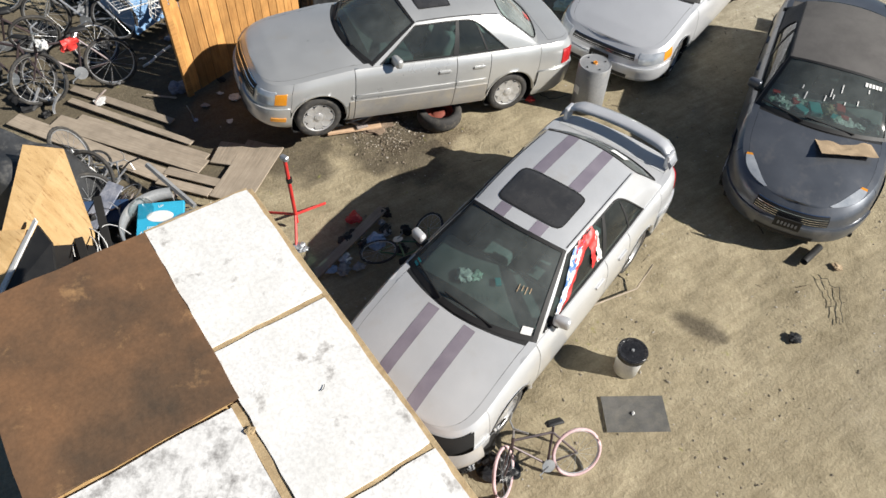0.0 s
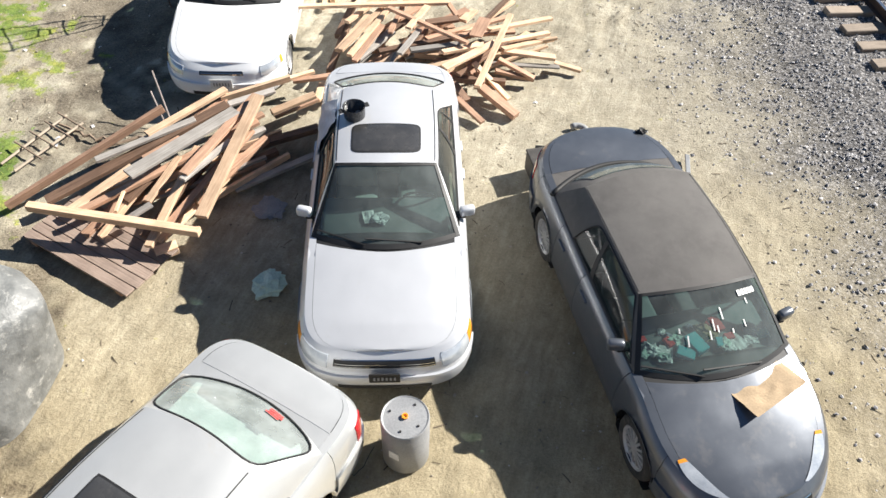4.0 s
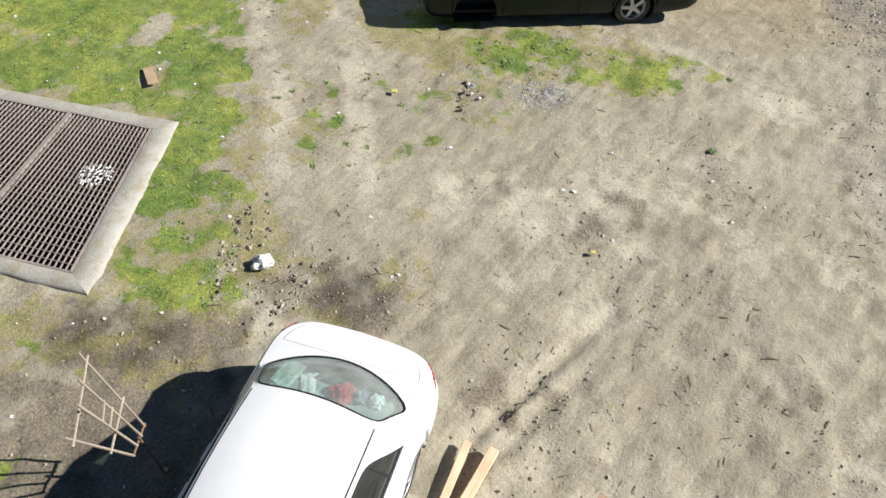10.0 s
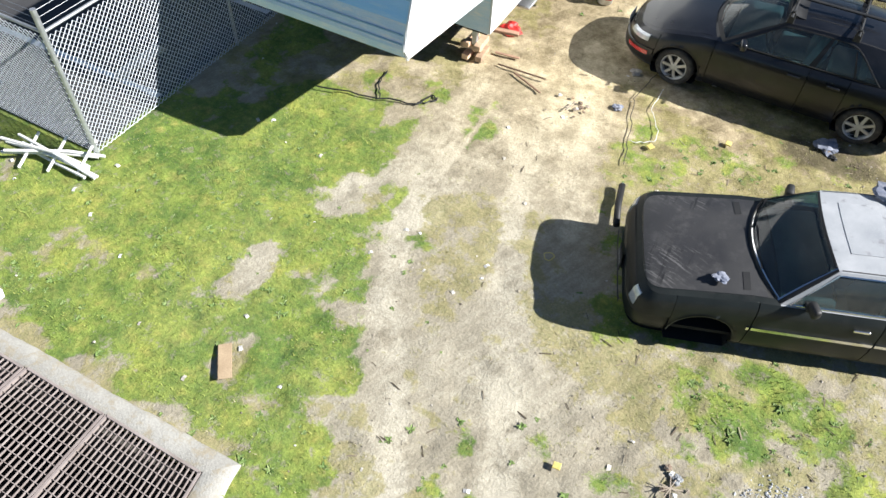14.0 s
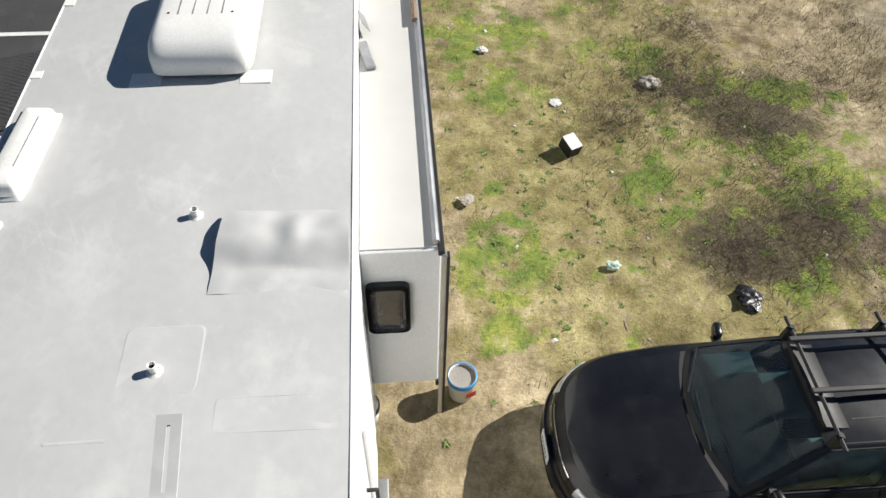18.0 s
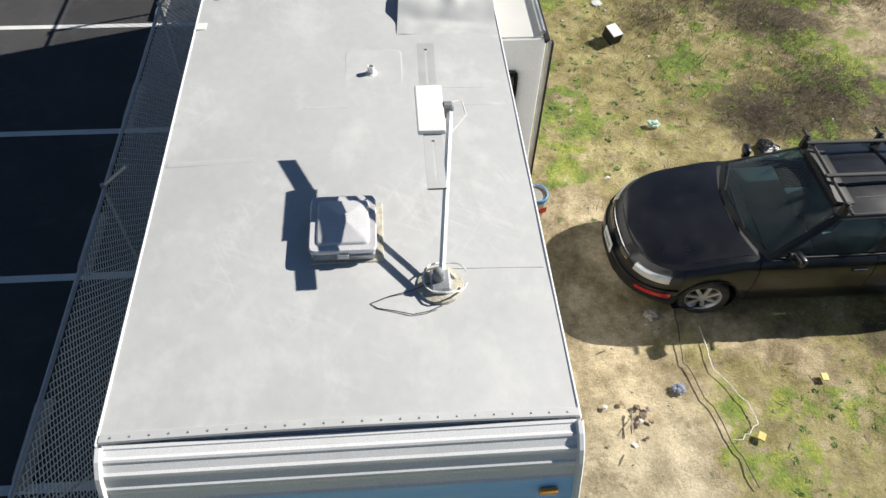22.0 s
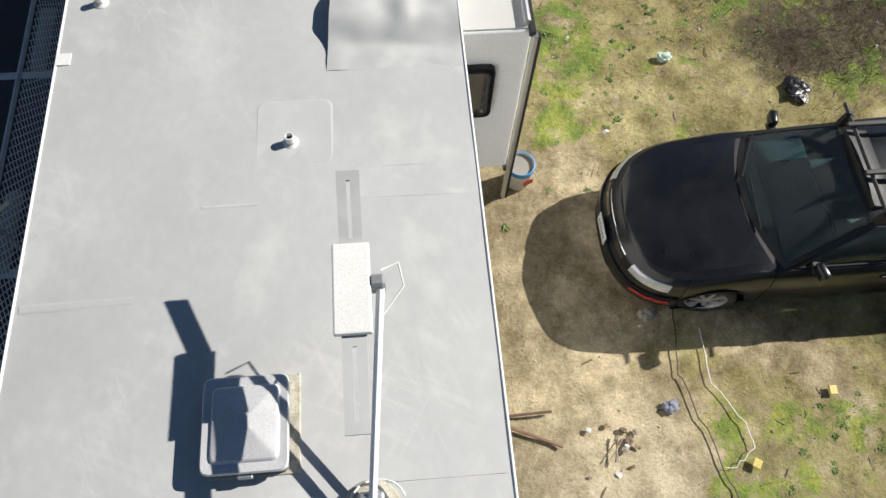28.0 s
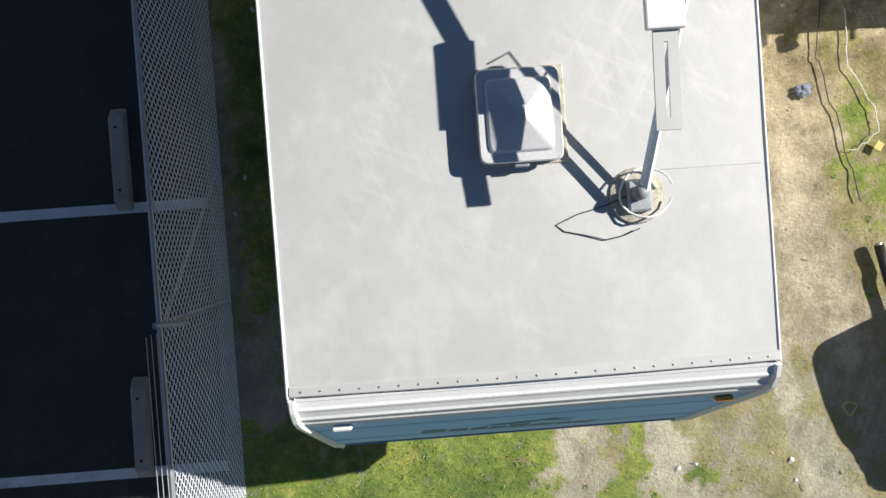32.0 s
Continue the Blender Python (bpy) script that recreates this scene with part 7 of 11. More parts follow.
for q, kind, mat, size, label, seed, up in ((-0.35, "rag", "plastic_white", 0.18, "crumpled white bag on a car dashboard", 21, 0.02), (-0.2, "rag", "mint", 0.10, "crumpled pale green bag on a car dashboard", 22, 0.1), (0.15, "box", "teal", 0.06, "small teal carton on a car dashboard", 23, 0.16)):
    dash_item(car2, b2, q, False, kind, M[mat], size, label, seed, up)
sticker(car2, lambda p, q: b2.shield(p, q, 0.004), 0.06, 0.13, -0.93, -0.85, M["teal"], "small teal sticker on windscreen")
sticker(car2, lambda p, q: b2.shield(p, q, 0.004), 0.05, 0.13, 0.80, 0.92, M["plastic_white"], "small white sticker on windscreen")
sticker(car2, lambda p, q: b2.back(p, q, 0.004), 0.62, 0.80, 0.30, 0.62, M["plastic_white"], "white sticker with unreadable print on rear window")
for i in range(4):
    sticker(car2, lambda p, q: b2.shield(p, q, 0.004), 0.42 + 0.02 * (i % 2), 0.50, 0.56 + 0.055 * i, 0.572 + 0.055 * i, M["cardboard"], "yellow unreadable scrawl on windscreen")
for q, kind, mat, size, label, seed, up in ((-0.1, "rag", "plastic_white", 0.16, "crumpled white bag on a car dashboard", 31, 0.05), (-0.3, "paper", "paper", 0.13, "loose white paper on a car dashboard", 32, 0.08)):
    dash_item(car3, b3, q, False, kind, M[mat], size, label, seed, up)
for i in range(3):
    sticker(car1, lambda p, q: b1.back(p, q, 0.004), 0.10 + 0.045 * i, 0.13 + 0.045 * i, 0.24 + 0.02 * (i % 2), 0.44 + 0.02 * (i % 2), M["plastic_red"], "round red sticker with bars on rear window")
for q, kind, mat, size, label, seed, up in ((-0.75, "paper", "mint", 0.20, "pale green paper on a rear parcel shelf", 41, 0.0), (-0.38, "paper", "paper", 0.16, "white paper on a rear parcel shelf", 42, 0.04), (0.12, "rag", "plastic_red", 0.24, "crumpled red bag on a rear parcel shelf", 43, 0.02), (0.40, "rag", "cloth_blue", 0.16, "grey-blue rag on a rear parcel shelf", 44, 0.0), (0.65, "rag", "plastic_white", 0.15, "crumpled white bag on a rear parcel shelf", 45, 0.0)):
    dash_item(car5, b5, q, True, kind, M[mat], size, label, seed, up)
sticker(car5, lambda p, q: b5.shield(p, q, 0.004), 0.90, 0.94, 0.78, 0.83, M["mint"], "small green sticker on windscreen")
dash_item(car5, b5, -0.1, False, "rag", M["seat_grey"], 0.22, "grey rag on a car dashboard", 51, 0.05)


# ---- travel trailer with a raised front ----
rv = thing("travel_trailer", -10.43, 26.3, 0, 0, "white and faded blue travel trailer with grey roof", "trailer")
X0, X1, LEN = -1.22, 1.23, 9.6
prof = ((0.0, 3.50), (-0.06, 3.475), (-0.12, 3.42), (-0.16, 3.345), (-0.20, 3.24), (-0.62, 2.10), (-0.71, 1.80), (-0.63, 1.64))


def extrude_x(pts, x0, x1, name, mat, parent, label="", thick=0.03, smooth_=False):
    """A bent sheet: the profile pts (y, z) run across from x0 to x1."""
    v, f = [], []
    for y, z in pts:
        v += [(x0, y, z), (x1, y, z)]
    for y, z in pts:
        v += [(x0, y + thick, z - 0.004), (x1, y + thick, z - 0.004)]
    n_ = len(pts)
    for i in range(n_ - 1):
        f += [(2 * i, 2 * i + 2, 2 * i + 3, 2 * i + 1), (2 * (n_ + i), 2 * (n_ + i) + 1, 2 * (n_ + i) + 3, 2 * (n_ + i) + 2)]
        f += [(2 * i, 2 * (n_ + i), 2 * (n_ + i) + 2, 2 * i + 2), (2 * i + 1, 2 * i + 3, 2 * (n_ + i) + 3, 2 * (n_ + i) + 1)]
    return obj(name, v, f, mat, parent, label, smooth=smooth_)


# ridged white top cap: small steps in its profile
cap = [(0.0, 3.505)]
for i in range(1, 25):
    t = i / 24 * 4
    k = min(3, int(t))
    y, z = prof[k][0] + (prof[k + 1][0] - prof[k][0]) * (t - k), prof[k][1] + (prof[k + 1][1] - prof[k][1]) * (t - k)
    rdg = 0.006 if i % 6 in (0, 1) else 0.0
    cap.append((y - rdg, z + rdg * 0.6))
extrude_x(cap, X0 + 0.02, X1 - 0.02, "front_cap", M["rv_white"], rv, "ridged white front cap")
face = []
for i in range(40):
    t = i / 39
    y, z = prof[4][0] + (prof[5][0] - prof[4][0]) * t, prof[4][1] + (prof[5][1] - prof[4][1]) * t
    face.append((y - (0.0012 if i % 4 < 2 else 0.0), z))
extrude_x(face, X0 + 0.02, X1 - 0.02, "front_panel", M["rv_blue"], rv, "faded blue ribbed aluminium front")
extrude_x(((-0.62, 2.10), (-0.65, 2.0), (-0.655, 1.985), (-0.71, 1.80), (-0.70, 1.70), (-0.63, 1.64)), X0 + 0.02, X1 - 0.02, "front_skirt", M["rv_mid"], rv, "pale weathered lower front panel")
part("nose_floor", box_bm(2.38, 2.32, 0.05, m=pose(0, 0.62, 1.49, -7.6, 0, 0)), M["under"], rv)
outline_ = [(0.0, 3.49)] + [(y, z - 0.005) for y, z in prof[1:]] + [(1.75, 1.33), (1.75, 0.63), (LEN, 0.63), (LEN, 3.49)]
for sx, nm in ((X1 - 0.03, "side_wall"), (X0, "side_wall")):
    bm = bmesh.new()
    fs = [[bm.verts.new((sx + dx, y, z)) for y, z in outline_] for dx in (0.0, 0.03)]
    bm.faces.new(fs[0])
    bm.faces.new(fs[1][::-1])
    for i in range(len(outline_)):
        j = (i + 1) % len(outline_)
        bm.faces.new((fs[0][i], fs[1][i], fs[1][j], fs[0][j]))
    part(nm, bm, M["rv_white"], rv, "white aluminium side wall")
part("rear_wall", box_bm(2.38, 0.04, 2.86, (0.005, LEN - 0.02, 2.06)), M["rv_white"], rv)
part("bulkhead", box_bm(2.38, 0.04, 0.72, (0.005, 1.77, 0.98)), M["rv_mid"], rv)
part("floor_frame", box_bm(2.3, LEN - 1.8, 0.12, (0.005, 5.7, 0.62)), M["under"], rv)
# corner mouldings along the front edge
for sx in (X0 + 0.005, X1 - 0.005):
    part("edge_moulding", tube_bm([(sx, y - 0.008, z) for y, z in prof], 0.022, 6), M["rv_white"], rv, "ribbed corner moulding")
roof_v, roof_f = grid_mesh(lambda u, v: (X0 - 0.012 + 2.474 * u, v, 3.505 + 0.035 * (1 - (2 * u - 1) ** 2) + 0.004 * noise.noise(Vector((u * 5, v * 1.3, 2)))), 0, 1, 20, 0.02, LEN, 80)
obj("roof_membrane", roof_v, roof_f, M["roof"], rv, "weathered grey rubber roof membrane", smooth=True)
for sx in (X0 - 0.012, X1 + 0.002):
    part("roof_edge_trim", box_bm(0.016, LEN, 0.05, (sx, LEN / 2, 3.488), 0.006), M["rv_white"], rv)
ROOF_Z = lambda x: 3.505 + 0.035 * (1 - ((x - X0 + 0.012) / 2.474 * 2 - 1) ** 2)
sv, sf = grid_mesh(lambda u, v: (X0 + 2.45 * u, 0.008 + 0.056 * v, ROOF_Z(X0 + 2.45 * u) + (0.010 if 0.1 < v < 0.9 else 0.0)), 0, 1, 24, 0, 1, 8)
strip = obj("roof_termination_bar", sv, sf, M["roof_patch"], rv, "screwed metal strip at roof edge")
for i in range(25):
    sx_ = -1.16 + 2.33 * i / 24
    part("screw", lathe_bm([(0, 0), (0.006, 0), (0.005, 0.004), (0, 0.005)], 8, Matrix.Translation((sx_, 0.036, ROOF_Z(sx_) + 0.010))), M["galv"], strip, "dull steel screw head")
for x0, x1, y0, wd in ((-1.2, -0.62, 1.97, 0.05), (0.58, 1.2, 1.0, 0.004), (-0.3, 0.0, 2.5, 0.02)):
    sv, sf = grid_mesh(lambda u, v: (x0 + (x1 - x0) * u, y0 + wd * v, ROOF_Z(x0 + (x1 - x0) * u) + (0.003 if 0.2 < v < 0.8 else 0.001)), 0, 1, 10, 0, 1, 4)
    obj("roof_seam", sv, sf, M["roof_patch"], rv, "taped roof seam")
for px, py, hx, hy in ((0.20, 2.97, 0.21, 0.21), (0.86, 2.62, 0.33, 0.10)):
    pts = []
    for k in range(40):
        t = 2 * math.pi * k / 40
        pts.append((px + hx * math.copysign(abs(math.cos(t)) ** 0.2, math.cos(t)), py + hy * math.copysign(abs(math.sin(t)) ** 0.2, math.sin(t))))
    bm = bmesh.new()
    top = [bm.verts.new((x, y, ROOF_Z(x) + 0.0015)) for x, y in pts]
    low = [bm.verts.new((px + (x - px) * 1.12, py + (y - py) * 1.12, ROOF_Z(x) - 0.004)) for x, y in pts]
    bm.faces.new(top)
    for i in range(40):
        bm.faces.new((low[i], low[(i + 1) % 40], top[(i + 1) % 40], top[i]))
    part("roof_patch", bm, M["roof_patch"], rv, "grey roof patch with rounded corners")
part("slide_flap", box_bm(0.13, 0.26, 0.006, m=pose(X1 + 0.05, 6.95, 3.05, 0, 55, 12), bevel=0.002), M["plastic_grey"], rv, "grey torn flap at the roof edge")
for y in (3.6, 4.55, 5.6, 6.6):
    part("tape_tab", box_bm(0.09, 0.09, 0.006, (-1.19, y, 3.511), 0.002), M["ac_white"], rv, "white sealing tab")
# front markings
part("marker_lamp", box_bm(0.105, 0.03, 0.05, (1.07, -0.245, 3.16), 0.008), M["amber"], rv, "amber marker lamp")
part("porch_lamp", box_bm(0.11, 0.03, 0.06, (-1.02, -0.245, 3.16), 0.01), M["ac_white"], rv, "white lamp base")
# maker's mark: slanting worn blocks along a falling line, and a running wedge above
FACE = lambda x, z, out=0.0032: Vector((x, -0.20 - (3.24 - z) * 0.42 / 1.14 - out, z))


def face_patch(name, pts, mat, label):
    """A thin raised patch on the sloping front, from its outline (x, z)."""
    bm = bmesh.new()
    top = [bm.verts.new(FACE(x, z)) for x, z in pts]
    low = [bm.verts.new(FACE(x, z, 0.0)) for x, z in pts]
    bm.faces.new(top)
    for i in range(len(pts)):
        j = (i + 1) % len(pts)
        bm.faces.new((top[j], top[i], low[i], low[j]))
    bmesh.ops.recalc_face_normals(bm, faces=bm.faces[:])
    return part(name, bm, mat, rv, label)


for i, (w, h) in enumerate(((0.125, 0.185), (0.10, 0.125), (0.09, 0.12), (0.085, 0.115), (0.10, 0.18), (0.135, 0.115), (0.09, 0.11), (0.10, 0.105))):
    x0 = -0.62 + 1.2 * sum((0.145, 0.118, 0.108, 0.10, 0.115, 0.152, 0.106, 0.12)[:i])
    w, z0 = 1.2 * w, 2.36 - 0.010 * i
    face_patch("faded_mark", [(x0, z0), (x0 + w, z0 - 0.008), (x0 + w + 0.12 * h, z0 + h * 0.94), (x0 + 0.6 * w, z0 + h), (x0 + 0.12 * h, z0 + h * 0.97)], M["rv_letter"], "faded dark mark of a maker's name")
for pts in (((-0.30, 2.575), (-0.20, 2.63), (-0.06, 2.675), (0.02, 2.67), (-0.05, 2.635), (-0.2, 2.60)), ((-0.08, 2.655), (0.04, 2.72), (0.13, 2.70), (0.10, 2.67), (0.0, 2.645)), ((-0.02, 2.65), (0.12, 2.62), (0.19, 2.565), (0.15, 2.57), (0.05, 2.61)), ((-0.26, 2.56), (-0.12, 2.60), (0.0, 2.595), (-0.1, 2.575)), ((0.13, 2.69), (0.20, 2.675), (0.14, 2.66))):
    face_patch("faded_emblem", [(1.15 * x + 0.13, z - 0.03) for x, z in pts], M["rv_letter"], "faded dark painted emblem shape")
M["rv_seam"] = surface("dark_panel_seam", (0.24, 0.42, 0.60), (0.32, 0.50, 0.66), 0.6, 0, 5, 90)
for z in (2.955, 2.345):
    face_patch("panel_seam", [(X0 + 0.03, z), (X1 - 0.03, z), (X1 - 0.03, z + 0.007), (X0 + 0.03, z + 0.007)], M["rv_seam"], "dark seam between front panels")
for z, y in ((1.965, -0.668), (1.86, -0.697)):
    part("pinstripe", box_bm(2.36, 0.008, 0.018, (0.005, y, z)), M["rv_seam"], rv, "dark pinstripe along the lower front")
part("battery_tray", box_bm(0.34, 0.26, 0.14, (0.22, -0.30, 1.52), 0.01), M["trim"], rv, "dark tray under the nose")

# side window, door parts
win = part("side_window", box_bm(0.03, 1.55, 0.62, (X1 + 0.01, 1.08, 2.66), 0.02, 2), M["alu"], rv, "aluminium-framed sliding window")
for yy in (0.70, 1.46):
    part("window_pane", box_bm(0.012, 0.70, 0.52, (X1 + 0.024, yy, 2.66), 0.01), M["glass_side"], win)
    # added pale sheet: gives the pane its bright reflecting tone
    part("window_backing", box_bm(0.006, 0.70, 0.52, (X1 + 0.018, yy, 2.66)), M["slide_top"], win, "pale backing added to brighten the panes")
part("grab_handle", tube_bm([(X1, 2.72, 1.75), (X1 + 0.07, 2.72, 1.75), (X1 + 0.07, 2.72, 2.15), (X1, 2.72, 2.15)], 0.015, 6), M["trim"], rv)
part("entry_door", box_bm(0.03, 0.70, 1.85, (X1 + 0.006, 3.25, 1.75), 0.02), M["rv_white"], rv, "white entry door")
part("entry_step", box_bm(0.24, 0.5, 0.04, (X1 - 0.02, 3.25, 0.42), 0.01), M["alu"], rv)
for yy in (1.95, LEN - 0.5):
    for xx in (-0.9, 0.9):
        part("support_leg", box_bm(0.08, 0.08, 0.62 if yy > 5 else 0.40, (xx, yy, 0.31 if yy > 5 else 0.44), 0.006), M["galv"], rv)
for yy in (6.2, 7.1):
    for sd, xx in ((1, 1.12), (-1, -1.12)):
        wheel(rv, 0, 0, 0, 0.345, sd, 5, M["rim"]).matrix_local = pose(xx - 0.02 * sd, yy, 0.345, 0, 0, -90)
# slide-out room
so = part("slide_out", box_bm(0.60, 4.84, 1.90, (X1 + 0.30, 6.58, 1.98), 0.01), M["rv_white"], rv, "white slide-out room")
part("slide_roof", box_bm(0.57, 4.80, 0.012, (X1 + 0.29, 6.58, 2.938), 0.003), M["slide_top"], so, "pale slide-out roof")
for zz, nm in ((2.93, "seal"), (1.03, "seal")):
    part("slide_flange", box_bm(0.05, 4.92, 0.05, (X1 + 0.60, 6.58, zz), 0.006), M["trim"], so, "black edge flange")
part("awning_roller", tube_bm([(X1 + 0.565, 4.2, 2.975), (X1 + 0.565, 9.0, 2.975)], 0.028, 8), M["alu"], so)
part("awning_fabric", tube_bm([(X1 + 0.545, 7.0, 3.0), (X1 + 0.545, 8.9, 3.0)], 0.03, 8), M["bark"], so, "brown rolled awning edge")
part("awning_arm", box_bm(0.04, 0.05, 2.42, (X1 + 0.62, 4.12, 1.72), 0.006), M["alu"], so)
part("awning_arm_edge", box_bm(0.02, 0.06, 2.42, (X1 + 0.65, 4.12, 1.72), 0.004), M["trim"], so)
sw_ = part("slide_window", box_bm(0.34, 0.03, 0.64, (X1 + 0.19, 4.155, 2.26), 0.06, 3), M["trim"], so, "black-framed rounded window")
part("window_pane", box_bm(0.27, 0.02, 0.56, (X1 + 0.19, 4.140, 2.26), 0.05, 3), M["sunroof"], sw_)
part("drip_bracket", box_bm(0.10, 0.42, 0.04, m=pose(X1 + 0.07, 6.5, 2.965, 0, 0, 12), bevel=0.01), M["plastic_grey"], so)

ac = thing("roof_air_conditioner", -10.34, 32.36, 3.53, 0, "white plastic rooftop air conditioner shroud", "air conditioner")
bm = bmesh.new()
rings = []
for half, ln, y0, z, e in ((0.365, 0.60, 0.0, 0.035, 0.22), (0.385, 0.63, 0.0, 0.06, 0.22), (0.385, 0.625, 0.0, 0.17, 0.22), (0.375, 0.605, 0.01, 0.235, 0.22), (0.345, 0.55, 0.045, 0.290, 0.22), (0.315, 0.49, 0.085, 0.312, 0.22), (0.295, 0.46, 0.10, 0.318, 0.22), (0.10, 0.16, 0.10, 0.324, 0.3)):
    ring = []
    for k in range(48):
        t = 2 * math.pi * (k + 0.5) / 48
        ring.append(bm.verts.new((half * math.copysign(abs(math.cos(t)) ** e, math.cos(t)), y0 + ln * math.copysign(abs(math.sin(t)) ** e, math.sin(t)), z)))
    rings.append(ring)
for a, b in zip(rings, rings[1:]):
    for i in range(48):
        bm.faces.new((a[i], a[(i + 1) % 48], b[(i + 1) % 48], b[i]))
bm.faces.new(rings[-1])
part("shroud", bm, M["ac_white"], ac, smooth=True)
for i in range(4):
    xx = -0.165 + 0.11 * i
    part("shroud_groove", box_bm(0.010, 0.70, 0.008, (xx, 0.13, 0.322), 0.002), M["plastic_grey"], ac)
for xx in (-0.24, 0.24):
    for yy in (-0.20, 0.40):
        part("shroud_screw", lathe_bm([(0, 0), (0.012, 0), (0.010, 0.006), (0, 0.006)], 8, Matrix.Translation((xx, yy, 0.317))), M["trim"], ac)
part("base_gasket", box_bm(0.62, 1.05, 0.06, (0, 0, 0.03), 0.02), M["trim"], ac)
for xx in (-0.42, 0.40):
    part("mounting_pad", box_bm(0.24, 0.16, 0.01, (xx, -0.60, 0.006), 0.004), M["ac_white"], ac, "pale sealing pad")
sk = thing("roof_fridge_vent", -11.44, 30.98, 3.515, -3, "long white plastic refrigerator roof vent", "roof vent")
bm = bmesh.new()
rings = []
for half, ln, z, e in ((0.135, 0.44, 0.0, 0.16), (0.133, 0.438, 0.012, 0.16), (0.112, 0.41, 0.02, 0.16), (0.104, 0.40, 0.085, 0.17), (0.092, 0.385, 0.105, 0.18), (0.080, 0.37, 0.112, 0.18), (0.02, 0.30, 0.114, 0.3)):
    ring = []
    for k in range(40):
        t = 2 * math.pi * (k + 0.5) / 40
        ring.append(bm.verts.new((half * math.copysign(abs(math.cos(t)) ** e, math.cos(t)), ln * math.copysign(abs(math.sin(t)) ** e, math.sin(t)), z)))
    rings.append(ring)
for a, b in zip(rings, rings[1:]):
    for i in range(40):
        bm.faces.new((a[i], a[(i + 1) % 40], b[(i + 1) % 40], b[i]))
bm.faces.new(rings[-1])
part("cover", bm, M["ac_white"], sk, smooth=True)
for i in range(4):
    part("vent_slot", box_bm(0.012, 0.14, 0.02, (-0.098, -0.28 + 0.185 * i, 0.092)), M["trim"], sk, "dark vent slot")
part("cover_groove", box_bm(0.006, 0.5, 0.004, (0.045, 0.03, 0.114)), M["plastic_grey"], sk)
for px, py in ((-10.25, 29.20), (-10.19, 30.33), (-11.44, 30.33)):
    vp = thing("roof_vent_pipe", px, py, 3.535 if px > -11 else 3.515, 0, "short white plumbing vent pipe on roof", "vent pipe", "roof vent pipes")
    part("flange", lathe_bm([(0.0, 0), (0.05, 0), (0.046, 0.006), (0.034, 0.01), (0.029, 0.02)], 18), M["ac_white"], vp, smooth=True)
    part("pipe", lathe_bm([(0.026, 0.0), (0.026, 0.07), (0.020, 0.07), (0.020, 0.0)], 18), M["ac_white"], vp)
    part("pipe_bore", lathe_bm([(0.0, 0.04), (0.021, 0.04)], 14), M["under"], vp, "dark pipe bore")
fan = thing("roof_fan_vent", -10.435, 27.60, 3.535, 0, "square aluminium roof vent with pyramid lid", "roof vent")
part("sealant_bead", box_bm(0.44, 0.48, 0.012, (0.02, 0.01, 0.006), 0.004), M["sealant"], fan, "cracked beige sealant")
part("frame", box_bm(0.38, 0.43, 0.06, (0, 0, 0.035), 0.012), M["galv"], fan)
bm = bmesh.new()
rings = []
for half, z in ((0.200, 0.085), (0.202, 0.105), (0.196, 0.115), (0.160, 0.112), (0.153, 0.124), (0.148, 0.128), (0.022, 0.158)):
    ring = []
    for k in range(32):
        t = 2 * math.pi * (k + 0.5) / 32
        e = 0.16
        ring.append(bm.verts.new((half * math.copysign(abs(math.cos(t)) ** e, math.cos(t)), 1.12 * half * math.copysign(abs(math.sin(t)) ** e, math.sin(t)), z)))
    rings.append(ring)
for a, b in zip(rings, rings[1:]):
    for i in range(32):
        bm.faces.new((a[i], a[(i + 1) % 32], b[(i + 1) % 32], b[i]))
bm.faces.new(rings[-1])
part("lid", bm, M["lid"], fan, "dented aluminium pyramid lid")
part("hinge", box_bm(0.07, 0.02, 0.03, (0, -0.235, 0.075), 0.004), M["galv"], fan)
hump = thing("membrane_hump", -9.57, 30.04, 3.52, 0, "loose grey roofing membrane flap lying over the roof", "roofing sheet")
def hump_z(u, v):
    up = float(smooth(0.22, 0.62, np.float64(v)))
    tail = 1 - 0.55 * max(0.0, (v - 0.8) / 0.2) ** 2
    sag = 0.022 * math.exp(-((v - 0.26 - 0.06 * math.sin(5 * u)) / 0.07) ** 2) * math.sin(math.pi * u)
    dent = 0.020 * math.exp(-((u - 0.40) / 0.10) ** 2 - ((v - 0.72) / 0.22) ** 2) - 0.022 * math.exp(-((u - 0.60) / 0.09) ** 2 - ((v - 0.62) / 0.25) ** 2)
    return max(0.001 + 0.005 * min(1.0, v / 0.10), 0.001 + 0.009 * min(1.0, v / 0.12) + 0.085 * up * tail * (0.9 + 0.1 * math.sin(7 * u)) - sag * 0.5 - dent * up + 0.006 * noise.noise(Vector((u * 6, v * 5, 0))))


hv, hf = grid_mesh(lambda u, v: (-0.42 - 0.05 * (1 - v) + (0.775 + 0.05 * (1 - v)) * u, -0.34 + 0.62 * v, hump_z(float(u), float(v)) + ROOF_Z(0.44 - 0.05 * (1 - v) + (0.775 + 0.05 * (1 - v)) * u) - 3.522), 0, 1, 36, 0, 1, 30)
obj("sheet", hv, hf, M["roof_patch"], hump, smooth=True)
ant = thing("tv_antenna", -9.84, 27.14, 3.535, 0, "white batwing television antenna on a folding aluminium mast", "antenna")
part("base_sealant", lathe_bm([(0, 0), (0.14, 0), (0.135, 0.012), (0.10, 0.02), (0, 0.022)], 20, Matrix.Translation((-0.03, 0.04, 0))), M["sealant"], ant, "cracked beige sealant ring")
